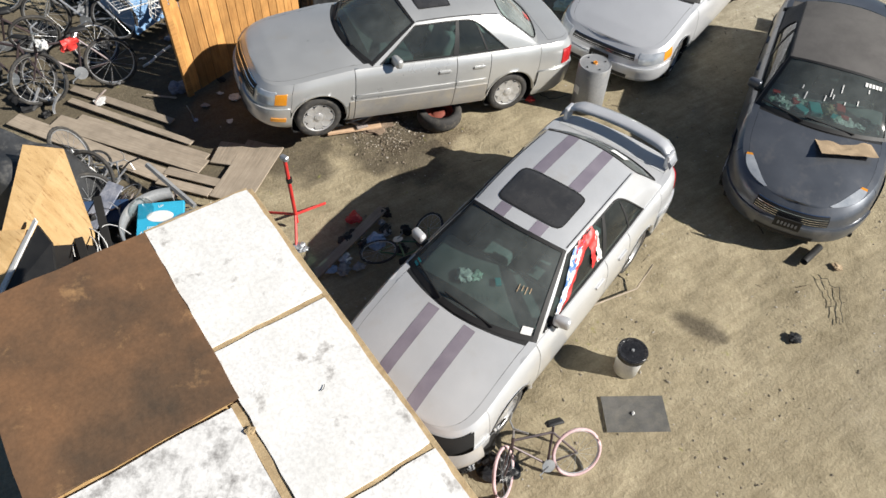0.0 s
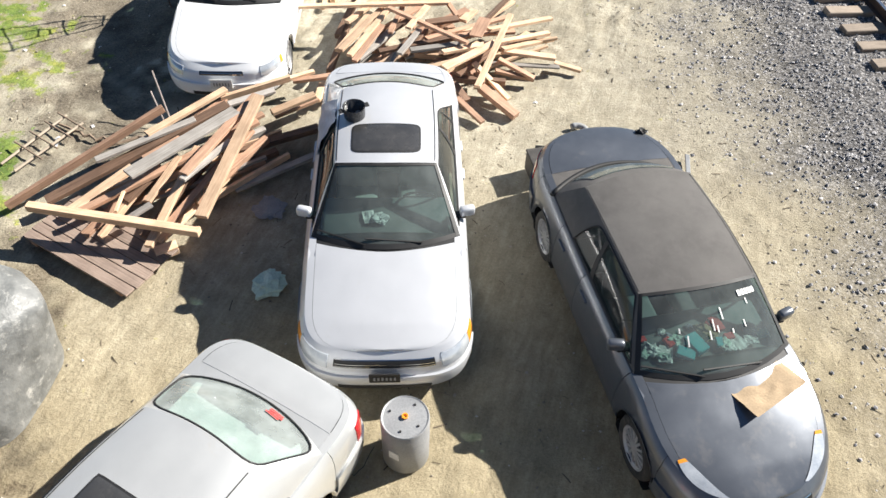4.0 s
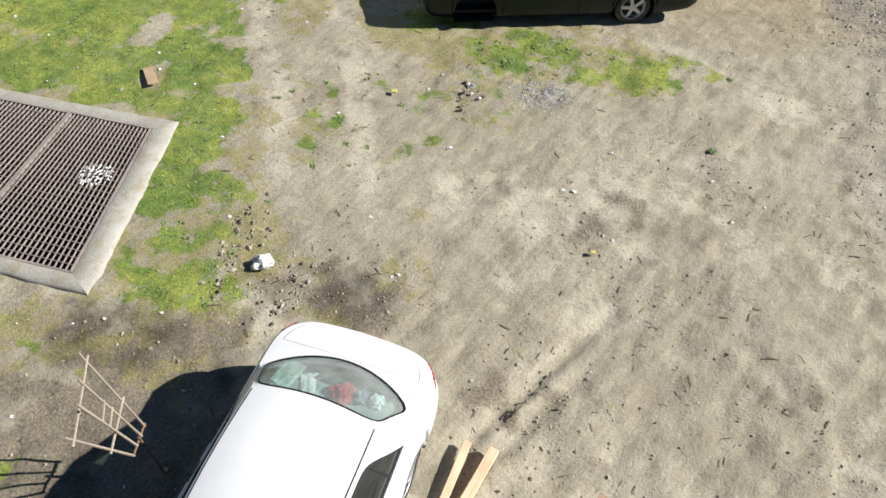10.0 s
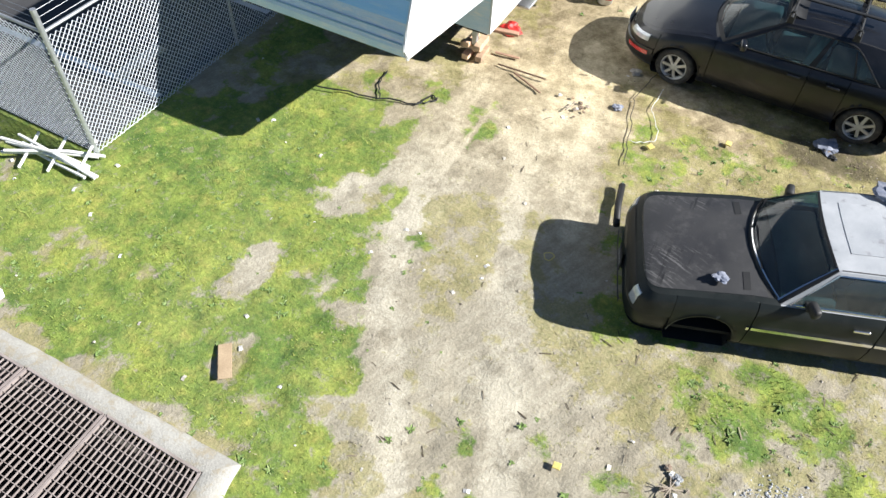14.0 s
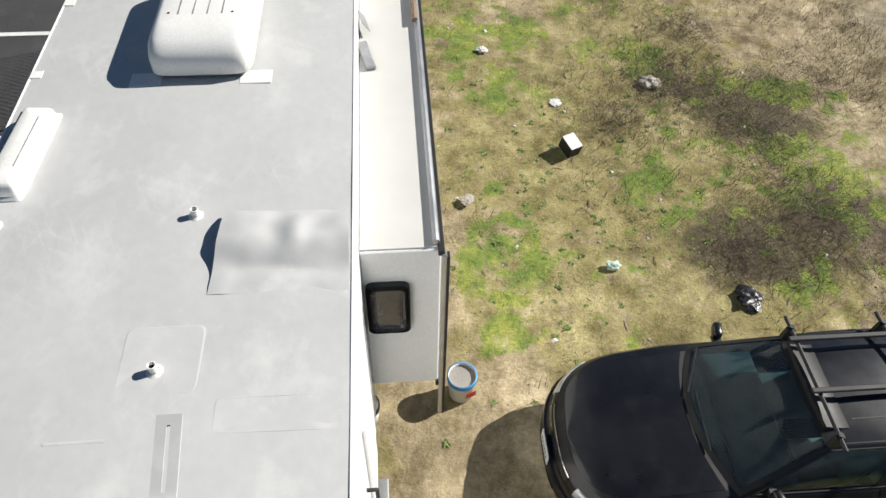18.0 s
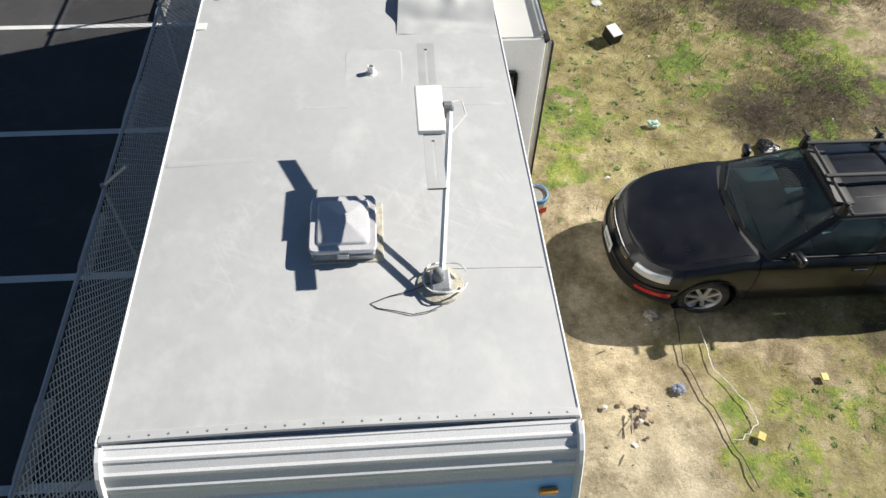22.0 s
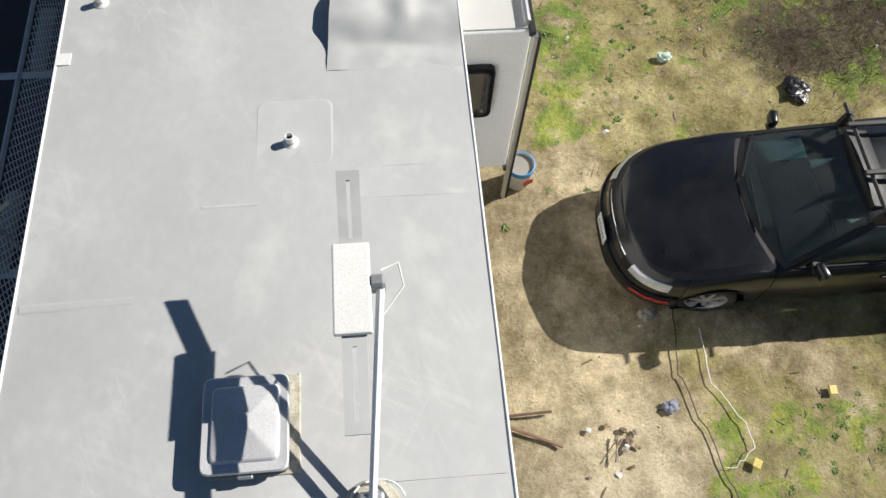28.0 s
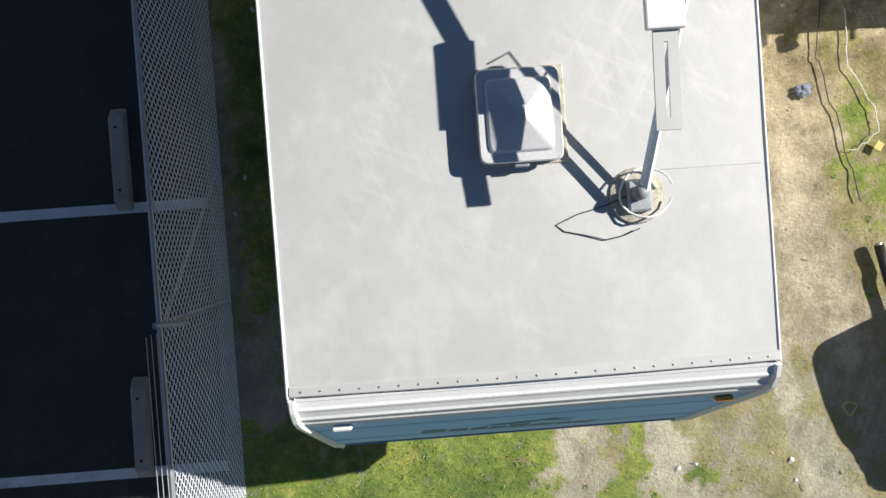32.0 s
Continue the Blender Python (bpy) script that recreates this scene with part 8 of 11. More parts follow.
part("base_plate", box_bm(0.12, 0.16, 0.05, (-0.03, 0.04, 0.035), 0.012), M["galv"], ant)
part("gear_housing", lathe_bm([(0.0, 0.0), (0.038, 0.0), (0.035, 0.09), (0.02, 0.11), (0, 0.11)], 16, Matrix.Translation((-0.04, 0.05, 0.03))), M["plastic_grey"], ant, smooth=True)
part("mast_arm", tube_bm([(-0.02, 0.06, 0.12), (0.08, 0.92, 0.600)], 0.019, 4), M["mesh_wire"], ant)
part("lift_arm", tube_bm([(-0.02, 0.06, 0.045), (0.075, 0.90, 0.525)], 0.015, 4), M["mesh_wire"], ant)
part("mast_head", box_bm(0.07, 0.06, 0.10, (0.065, 0.92, 0.585), 0.012), M["plastic_grey"], ant)
part("head_plate", box_bm(0.165, 0.42, 0.035, (-0.045, 0.895, 0.612), 0.008, 2), M["ac_white"], ant, "cream antenna head")
for sgn, y0, dz in ((1, 1.09, 0.10), (-1, 0.69, -0.03)):
    v_, f_ = [], []
    for i in range(9):
        t = i / 8
        yy, zz = y0 + sgn * (0.34 if sgn > 0 else 0.41) * t, 0.602 + dz * t
        for xx in (-0.095, -0.05, -0.034, 0.011):
            v_ += [(xx, yy, zz), (xx, yy, zz - 0.012)]
    for i in range(8):
        for a, b_ in ((0, 1), (1, 2), (2, 3)):
            if a == 1 and 1 <= i < 7:
                continue
            p0, p1 = i * 8 + a * 2, i * 8 + b_ * 2
            f_ += [(p0, p1, p1 + 8, p0 + 8), (p0 + 1, p0 + 9, p1 + 9, p1 + 1), (p0, p0 + 8, p0 + 9, p0 + 1), (p1, p1 + 1, p1 + 9, p1 + 8)]
    obj("antenna_wing", v_, f_, M["roof_patch"], ant, "slotted grey antenna wing")
coil = [(0.0 + 0.13 * math.cos(t), 0.05 + 0.12 * math.sin(t), 0.06 + 0.015 * math.sin(3 * t)) for t in np.linspace(0.3, 6.0, 18)]
part("cable", tube_bm(coil, 0.006, 5), M["ac_white"], ant, "white coaxial cable loop")
part("cable", tube_bm([(-0.09, 0.04, 0.03), (-0.20, 0.0, 0.014), (-0.33, -0.03, 0.010), (-0.44, -0.075, 0.009), (-0.40, -0.11, 0.009), (-0.30, -0.135, 0.010), (-0.20, -0.165, 0.010), (-0.11, -0.15, 0.012), (-0.03, -0.12, 0.02)], 0.003, 5), M["trim"], ant, "black cable")
part("cable", tube_bm([(0.08, 0.98, 0.59), (0.16, 1.02, 0.57), (0.18, 0.92, 0.54), (0.08, 0.80, 0.51)], 0.005, 5), M["ac_white"], ant)

# things beside the trailer
pl_ = thing("paint_bucket", -8.31, 30.88, 0, 30, "white plastic bucket with blue rim, full of grey liquid", "bucket")
part("pail", lathe_bm([(0.0, 0.0), (0.13, 0.0), (0.15, 0.35), (0.155, 0.36), (0.145, 0.36), (0.14, 0.33)], 28), M["plastic_white"], pl_, smooth=True)
part("rim_band", lathe_bm([(0.152, 0.30), (0.16, 0.305), (0.16, 0.362), (0.146, 0.364)], 28), M["plastic_blue"], pl_, "blue rim band", smooth=True)
part("contents", lathe_bm([(0.0, 0.325), (0.142, 0.325)], 28), M["concrete"], pl_, "grey dried contents")
part("print_band", box_bm(0.006, 0.11, 0.09, m=pose(0.02, -0.147, 0.15, 0, 0, 80)), M["plastic_red"], pl_, "red printed label block")
b2_ = thing("white_bucket", -9.32, 30.62, 0, 0, "white bucket with dark rim below the slide-out", "bucket")
part("pail", lathe_bm([(0.0, 0.0), (0.12, 0.0), (0.145, 0.33), (0.135, 0.33), (0.12, 0.03), (0, 0.03)], 24), M["plastic_white"], b2_, smooth=True)
part("rim_band", lathe_bm([(0.145, 0.27), (0.15, 0.275), (0.15, 0.335), (0.136, 0.336)], 24), M["trim"], b2_, "dark rim")
for i, (dx, dy, dz, a) in enumerate(((0, 0, 0.05, 0), (0.2, 0.04, 0.05, 5), (0.02, 0.02, 0.15, 90), (0.18, 0.02, 0.25, 2), (0.0, 0.03, 0.25, -4))):
    ob = part("timber_block", box_bm(0.11, 0.36, 0.095, bevel=0.006), M["fresh"], None)
    tagged(place(ob, pose(-9.62 + dx, 28.28 + dy, dz, 0, 0, a)), "short sawn timber block in a crib under the trailer", "timber block", "cribbing blocks")
crumple("red_cloth", -9.36, 29.22, 0, 0.28, M["plastic_red"], "crumpled red cloth lying beside the trailer", "cloth", 5, 0.5)


def board(name, a, b, w, h, mat, label, category, group="", parent=None):
    """A sawn board from a to b: w across, h thick, with slightly broken edges."""
    a, b = Vector(a), Vector(b)
    d = b - a
    ln = d.length
    xa = d.normalized()
    ya = Vector((0, 0, 1)).cross(xa)
    ya = ya.normalized() if ya.length > 0.05 else Vector((0, 1, 0))
    za = xa.cross(ya)
    mt = Matrix((xa, ya, za)).transposed().to_4x4()
    mt.translation = (a + b) / 2
    ob = part(name, box_bm(ln, w, h, bevel=0.004), mat, parent)
    ob.matrix_world = mt
    if not parent:
        tagged(ob, label, category, group)
    return ob


NAMES = {"fresh": "fresh orange pine board in a jumbled heap", "red": "reddish weathered timber board in a jumbled heap", "grey": "grey weathered timber board in a jumbled heap", "dark": "old dark brown timber board in a jumbled heap"}


def lumber(a, b, w, h, kind):
    return board("timber_board", a, b, w, h, M[kind], NAMES[kind], "timber board", "timber heap")


def pen_board(a, b, w, h, kind):
    return board("timber_board", a, b, w, h, M[kind], NAMES[kind].replace("a jumbled heap", "a tarp-walled pen"), "timber board", "timber in the pen")


board("thin_plank", (-9.28, 28.51, 0.02), (-8.88, 28.56, 0.02), 0.05, 0.02, M["red"], "thin reddish plank lying on dirt", "plank")
board("thin_plank", (-9.10, 28.25, 0.02), (-8.30, 28.27, 0.03), 0.025, 0.02, M["dark"], "thin dark stick of wood on dirt", "plank")
board("thin_plank", (-8.79, 28.18, 0.02), (-8.24, 27.93, 0.02), 0.03, 0.02, M["dark"], "thin dark stick of wood on dirt", "plank")
board("door_beam", (-9.72, 28.55, 0.34), (-9.00, 28.72, 0.32), 0.09, 0.05, M["red"], "reddish plank resting on timber blocks", "plank")


def wire(name, pts, r, mat, label, category):
    ob = part(name, tube_bm(pts, r, 5), mat, None)
    return tagged(ob, label, category)


def wob(pts, n_=6, amp=0.05, z=0.012, seed=1):
    rnd = random.Random(seed)
    out = []
    for (ax, ay), (bx, by) in zip(pts, pts[1:]):
        for i in range(n_):
            t = i / n_
            out.append((ax + (bx - ax) * t + rnd.uniform(-amp, amp) * 0.3, ay + (by - ay) * t + rnd.uniform(-amp, amp), z))
    return out + [(*pts[-1], z)]


wire("extension_lead", wob([(-6.87, 29.3), (-6.98, 28.55), (-6.8, 27.95), (-6.62, 27.1)], seed=2), 0.006, M["trim"], "black extension cord snaking over grass", "cord")
wire("extension_lead", wob([(-6.65, 29.0), (-6.66, 28.45), (-6.42, 28.0), (-6.39, 27.8), (-6.52, 27.65), (-6.72, 27.62)], 4, 0.03, seed=3), 0.0048, M["plastic_white"], "pale extension cord lying on grass", "cord")
wire("black_cable", wob([(-11.2, 26.37), (-10.4, 26.55), (-9.7, 26.75), (-9.5, 27.0), (-9.62, 27.05), (-9.72, 26.72)], 5, 0.03, seed=4), 0.012, M["trim"], "black cable lying across grass", "cable")
wire("black_cable", wob([(-10.5, 27.2), (-10.45, 26.9), (-10.25, 26.6)], 5, 0.03, seed=5), 0.01, M["trim"], "black cable lying across grass", "cable")
pb = thing("bumper_tube", -6.40, 26.30, 0.05, 104, "black round bumper tube lying on dirt", "tube")
part("tube", tube_bm([(-0.37, 0, 0), (0.0, 0.015, 0), (0.37, 0, 0)], 0.045, 10), M["trim"], pb, smooth=True)
part("end_cap", lathe_bm([(0, 0), (0.03, 0), (0.03, 0.02), (0, 0.02)], 10, pose(0.37, 0, 0, 0, 90, 0)), M["galv"], pb, "grey tube end")
wire("yellow_rope", [(-6.86 + 0.06 * math.cos(t) * (1 + 0.2 * math.sin(3 * t)), 25.06 + 0.065 * math.sin(t), 0.015 + 0.01 * math.sin(2 * t)) for t in np.linspace(0, 11, 30)], 0.006, M["yellow"], "coil of yellow string lying on dirt", "string")
for px, py, s in ((-5.46, 28.27, 0.09), (-6.41, 27.63, 0.09), (-5.72, 22.63, 0.08), (-2.5, 20.3, 0.06)):
    ob = part("yellow_tile", box_bm(s, s * 0.9, 0.02, bevel=0.004), M["yellow"], None)
    tagged(place(ob, pose(px, py, 0.02, 4, -3, random.uniform(0, 90))), "small yellow sponge tile lying on the ground", "tile", "yellow tiles")


# ---- shed with a boarded flat roof ----
D1, D2 = Vector((0.929, -0.370, 0)), Vector((-0.370, -0.929, 0))
SH = Matrix((D1, -D2, Vector((0, 0, 1)))).transposed().to_4x4()
SH.translation = (-3.32, 2.51, 0)
shed = new("shed")
shed.matrix_world = SH
tagged(shed, "low shed roofed with white and brown boards", "shed")


def roof_sheet(x0, x1, y0, y1, mat, label, z=2.60, th=0.022, name="roof_sheet"):
    bm = bmesh.new()
    nx, ny_ = 12, 8
    rows = []
    for k, zz in ((0, z + th), (1, z)):
        rows.append([[bm.verts.new((x0 + (x1 - x0) * i / nx + (random.uniform(-0.006, 0.006) if i in (0, nx) else 0), -(y0 + (y1 - y0) * j / ny_) + (random.uniform(-0.006, 0.006) if j in (0, ny_) else 0), zz + 0.008 * noise.noise(Vector((x0 + i * 0.3, y0 + j * 0.3, 5))))) for j in range(ny_ + 1)] for i in range(nx + 1)])
    t, b = rows
    for i in range(nx):
        for j in range(ny_):
            bm.faces.new((t[i][j], t[i + 1][j], t[i + 1][j + 1], t[i][j + 1]))
            bm.faces.new((b[i][j], b[i][j + 1], b[i + 1][j + 1], b[i + 1][j]))
    for i in range(nx):
        bm.faces.new((t[i][0], b[i][0], b[i + 1][0], t[i + 1][0]))
        bm.faces.new((t[i][ny_], t[i + 1][ny_], b[i + 1][ny_], b[i][ny_]))
    for j in range(ny_):
        bm.faces.new((t[0][j], t[0][j + 1], b[0][j + 1], b[0][j]))
        bm.faces.new((t[nx][j], b[nx][j], b[nx][j + 1], t[nx][j + 1]))
    bmesh.ops.recalc_face_normals(bm, faces=bm.faces[:])
    return part(name, bm, mat, shed, label)


roof_sheet(0.0, 1.175, 0.0, 0.795, M["ply_white"], "white-painted board with mould spots")
roof_sheet(1.225, 2.50, 0.0, 0.805, M["ply_white"], "white-painted board with mould spots")
roof_sheet(2.54, 3.75, 0.0, 0.81, M["ply_white"], "white-painted board with mould spots")
roof_sheet(0.01, 1.61, 0.80, 2.04, M["ply_brown"], "stained brown board", 2.612)
roof_sheet(1.64, 3.75, 0.87, 2.04, M["ply_mould"], "mouldy white-painted board")
for x0, x1, y0, y1 in ((1.175, 1.225, 0.0, 0.80), (2.50, 2.54, 0.0, 0.80), (1.62, 3.75, 0.81, 0.865), (-0.03, 0.0, 0.0, 0.80), (0.0, 3.75, -0.035, 0.0)):
    bm = box_bm(x1 - x0 + 0.01, y1 - y0 + 0.01, 0.02, ((x0 + x1) / 2, -(y0 + y1) / 2, 2.598), 0.003)
    part("batten", bm, M["osb_edge"], shed, "split raw board edge")
part("roof_deck", box_bm(3.72, 2.0, 0.03, (1.87, -1.02, 2.575)), M["ply"], shed)
for xx, yy, sx, sy in ((1.87, -0.10, 3.6, 0.06), (1.87, -1.95, 3.6, 0.06), (0.08, -1.02, 0.06, 1.9), (3.66, -1.02, 0.06, 1.9)):
    part("wall_board", box_bm(sx, sy, 2.56, (xx, yy, 1.28)), M["dark"], shed)
for xx in (0.3, 1.2, 2.1, 3.0):
    part("rafter", box_bm(0.05, 1.95, 0.10, (xx, -1.02, 2.51)), M["fresh"], shed)
crumple("roof_tear", -1.92, 1.05, 2.625, 0.06, M["osb_edge"], "torn board splinter on the shed roof", "splinter", 3, 0.4)
wire("roof_twig", [(-1.75, 1.53, 2.632), (-1.735, 1.505, 2.634), (-1.74, 1.485, 2.632)], 0.0025, M["trim"], "small dark twig on the shed roof", "twig")

# ---- walkway boards on the dirt ----
for a, b, w in (((-5.86, 4.92), (-5.52, 3.86), 0.52), ((-6.22, 4.68), (-6.05, 4.30), 0.34), ((-6.55, 3.80), (-5.84, 4.02), 0.14), ((-6.50, 3.62), (-5.80, 3.83), 0.14), ((-8.5, 3.62), (-6.20, 4.12), 0.26), ((-8.3, 3.86), (-6.30, 4.28), 0.13), ((-8.7, 4.02), (-6.66, 4.36), 0.10), ((-9.0, 3.32), (-6.48, 3.72), 0.24), ((-8.9, 4.22), (-7.2, 4.52), 0.12)):
    z_ = 0.022 + random.uniform(0, 0.012)
    board("walkway_board", (*a, z_), (*b, z_ + random.uniform(-0.005, 0.01)), w, 0.022, M["walkway"], "weathered flat board laid on dirt as a path", "board", "walkway boards")

# ---- leaning picket fence panel ----
pf = thing("picket_fence_panel", -7.44, 5.12, 0, math.degrees(math.atan2(2.2, 0.14)), "orange cedar dog-eared picket fence panel", "fence panel")
for i in range(15):
    h = 1.52 - 0.014 * i + random.uniform(-0.012, 0.012)
    x0 = 0.09 + 0.146 * i
    bm = bmesh.new()
    pts = [(-0.068, 0.02), (0.068, 0.02), (0.068, h - 0.12), (0.045, h - 0.105), (0.055, h - 0.06), (0.0, h), (-0.055, h - 0.06), (-0.045, h - 0.105), (-0.068, h - 0.12)]
    rr = [[bm.verts.new((x0 + px, yy, pz)) for px, pz in pts] for yy in (-0.008, 0.008)]
    bm.faces.new(rr[0])
    bm.faces.new(rr[1][::-1])
    for k in range(9):
        bm.faces.new((rr[0][k], rr[1][k], rr[1][(k + 1) % 9], rr[0][(k + 1) % 9]))
    bm.transform(Matrix.Translation((0, random.uniform(-0.004, 0.004), 0)))
    # grain runs along the picket: turn its own x axis upright
    bm.transform(Matrix.Rotation(radians(90), 4, "Y"))
    pk_ = part("picket", bm, M["cedar"], pf)
    pk_.rotation_euler = (0, radians(-90), 0)
for zz in (0.35, 1.15):
    part("rail_board", box_bm(2.2, 0.04, 0.085, (1.1, 0.035, zz), 0.004), M["cedar"], pf)
part("end_post", box_bm(0.09, 0.05, 1.58, (-0.03, 0.0, 0.79), 0.004), M["cedar"], pf)

# ---- pen walled with plastic sheet ----
pen = thing("tarp_pen_wall", 0, 0, 0, 0, "black plastic sheet wall round a pile of timber", "tarp wall")


def tarp(pts, mat, label, name="sheet", amp=0.04, seed=0, zb=0.0, n_=14, lean=0.0):
    """A hanging sheet along (x, y, top) points with folds."""
    v, f = [], []
    cols = []
    for (ax, ay, ah), (bx, by, bh) in zip(pts, pts[1:]):
        for i in range(n_):
            t = i / n_
            cols.append((ax + (bx - ax) * t, ay + (by - ay) * t, ah + (bh - ah) * t, (by - ay, ax - bx)))
    cols.append((*pts[-1], cols[-1][3]))
    rows_ = 12
    for layer in (0, 1):
        for ci_, (x_, y_, h_, nn) in enumerate(cols):
            nl = math.hypot(*nn)
            for r_ in range(rows_ + 1):
                t = r_ / rows_
                o = amp * noise.noise(Vector((ci_ * 0.33, t * 2.2, seed))) + 0.4 * amp * noise.noise(Vector((ci_ * 1.1, t * 5, seed + 4))) - 0.012 * layer + lean * t
                v.append((x_ + nn[0] / nl * o, y_ + nn[1] / nl * o, zb + (h_ - zb) * t + 0.03 * noise.noise(Vector((ci_ * 0.5, seed, 1))) * t))
    nc, st = len(cols), len(cols) * (rows_ + 1)
    for ci_ in range(nc - 1):
        for r_ in range(rows_):
            p0 = ci_ * (rows_ + 1) + r_
            f += [(p0, p0 + rows_ + 1, p0 + rows_ + 2, p0 + 1), (st + p0, st + p0 + 1, st + p0 + rows_ + 2, st + p0 + rows_ + 1)]
        p1 = ci_ * (rows_ + 1) + rows_
        f.append((p1, p1 + rows_ + 1, st + p1 + rows_ + 1, st + p1))
    return obj(name, v, f, mat, pen, label, smooth=True)


tarp([(-7.42, 7.42, 0.95), (-7.14, 7.48, 0.80), (-6.90, 7.82, 0.92)], M["tarp_black"], "dusty black plastic sheet", seed=1)


def along(pts, s):
    """A point on a polyline, its corners eased."""
    k = float(s) * (len(pts) - 1)
    i = min(len(pts) - 2, int(k))
    t = k - i
    p = [Vector(q) for q in pts]
    a, b_, c_, d_ = p[max(0, i - 1)], p[i], p[i + 1], p[min(len(p) - 1, i + 2)]
    return b_ * 1.0 + 0.5 * t * ((c_ - a) + t * (2 * a - 5 * b_ + 4 * c_ - d_ + t * (3 * (b_ - c_) + d_ - a)))


def drape(ridge, shoulder, foot, mat, label, seed, nu=44, nv=26, rough=0.02):
    """A sheet thrown over a ridge: it rounds over a shoulder and hangs to the ground."""
    def fn(s, v):
        s, v = float(s), float(v)
        r_, m_, g_ = along(ridge, s), along(shoulder, s), along(foot, s)
        q = r_.lerp(m_, v / 0.3) if v < 0.3 else m_.lerp(g_, (v - 0.3) / 0.7)
        w = max(0, 1 - abs(v - 0.3) / 0.15)
        q = q + Vector((-0.02, 0, -0.02)) * w * w
        cre = abs(noise.noise(Vector((s * 3.1, v * 1.6, seed)))) + 0.5 * abs(noise.noise(Vector((s * 7, v * 5, seed + 3))))
        return q + Vector((0.9, -0.45, 0.1)) * (rough * (2.2 * cre - 0.6)) * min(1, v * 6)
    v_, f_ = grid_mesh(fn, 0, 1, nu, 0, 1, nv)
    n_ = len(v_)
    v_ = v_ + [[a_ - 0.010, b_ + 0.005, max(0.0, c_ - 0.004)] for a_, b_, c_ in v_]
    f_ = f_ + [[q + n_ for q in g[::-1]] for g in f_]
    return obj("sheet", v_, f_, mat, pen, label, smooth=True)


drape(((-6.95, 8.68, 1.20), (-6.66, 9.17, 1.30), (-6.47, 9.55, 1.32), (-6.52, 9.80, 1.32)), ((-6.66, 8.58, 1.16), (-6.36, 9.05, 1.15), (-6.06, 9.52, 1.04), (-6.30, 9.86, 1.08)), ((-6.74, 8.45, 0.0), (-6.42, 8.75, 0.0), (-6.22, 9.50, 0.0), (-6.42, 9.85, 0.0)), M["tarp_grey"], "dusty grey sun-bleached tarp", 2)
drape(((-7.10, 7.74, 0.96), (-6.92, 8.37, 1.0), (-6.97, 8.68, 1.19)), ((-7.04, 7.73, 0.92), (-6.86, 8.33, 0.96), (-6.69, 8.57, 1.14)), ((-7.06, 7.73, 0.0), (-6.88, 8.30, 0.0), (-6.77, 8.46, 0.0)), M["tarp_grey"], "dusty grey sun-bleached tarp", 5, nu=24)
tarp([(-6.52, 9.40, 1.38), (-6.70, 9.82, 1.42), (-8.2, 9.98, 1.32), (-9.8, 10.02, 1.25), (-12.5, 9.9, 1.2)], M["tarp_black"], "dusty black plastic sheet", seed=3)
part("top_rail", box_bm(5.6, 0.05, 0.09, (-9.6, 9.90, 1.20), 0.004), M["red"], pen, "reddish timber top rail")
for xx in (-6.85, -8.2, -9.6, -11.0):
    part("post", box_bm(0.09, 0.09, 1.2, (xx, 9.88, 0.6), 0.004), M["fresh"], pen)
rnd = random.Random(9)
for i in range(120):
    cx, cy, z_ = rnd.uniform(-11.5, -7.5), rnd.uniform(6.9, 9.6), 0.05 + 0.75 * (i / 120) * rnd.random()
    a, ln = rnd.uniform(-0.6, 1.0), rnd.uniform(0.6, 1.6)
    p, q = Vector((cx, cy, z_)), Vector((math.cos(a) * ln / 2, math.sin(a) * ln / 2, rnd.uniform(-0.14, 0.14)))
    e = [p - q, p + q]
    for t_ in e:
        t_.x, t_.y, t_.z = max(-12.3, min(-7.15, t_.x)), max(6.4 if t_.x > -8.6 else 7.45, min(9.75, t_.y)), max(0.04, t_.z)
    pen_board(e[0], e[1], rnd.choice((0.09, 0.09, 0.14)), 0.045, rnd.choice(("red", "dark", "fresh", "grey", "dark")))

# broken wall frames thrown into the pen
for k, (cx, cy, cz, yaw, tilt, w, h) in enumerate(((-8.2, 7.6, 0.35, 20, 40, 1.3, 0.55), (-9.1, 8.3, 0.5, -12, 62, 1.5, 0.5), (-10.3, 8.0, 0.45, 35, 50, 1.4, 0.6), (-9.9, 9.1, 0.55, 5, 70, 1.6, 0.5), (-8.3, 8.8, 0.55, -30, 55, 1.1, 0.6), (-11.3, 8.7, 0.5, 15, 45, 1.5, 0.6))):
    fr = thing("scrap_timber_truss", cx, cy, cz, yaw, "broken frame of pale and reddish timber boards", "truss", "broken timber trusses", roll=tilt)
    for nm, sx, sy, px, py, mt in (("rail", w, 0.09, 0, -h / 2, "fresh"), ("rail", w, 0.09, 0, h / 2, "red"), ("stud", 0.09, h, -w / 2 + 0.05, 0, "red"), ("stud", 0.09, h, w / 2 - 0.05, 0, "fresh"), ("stud", 0.09, h, 0.12, 0, "fresh")):
        if nm == "rail":
            part(nm, box_bm(sx, sy, 0.045, (px, py, 0), 0.004), M[mt], fr)
        else:
            st_ = part(nm, box_bm(h, 0.09, 0.04, bevel=0.004), M[mt], fr)
            st_.matrix_local = pose(px, py, 0.004, 0, 0, 90)

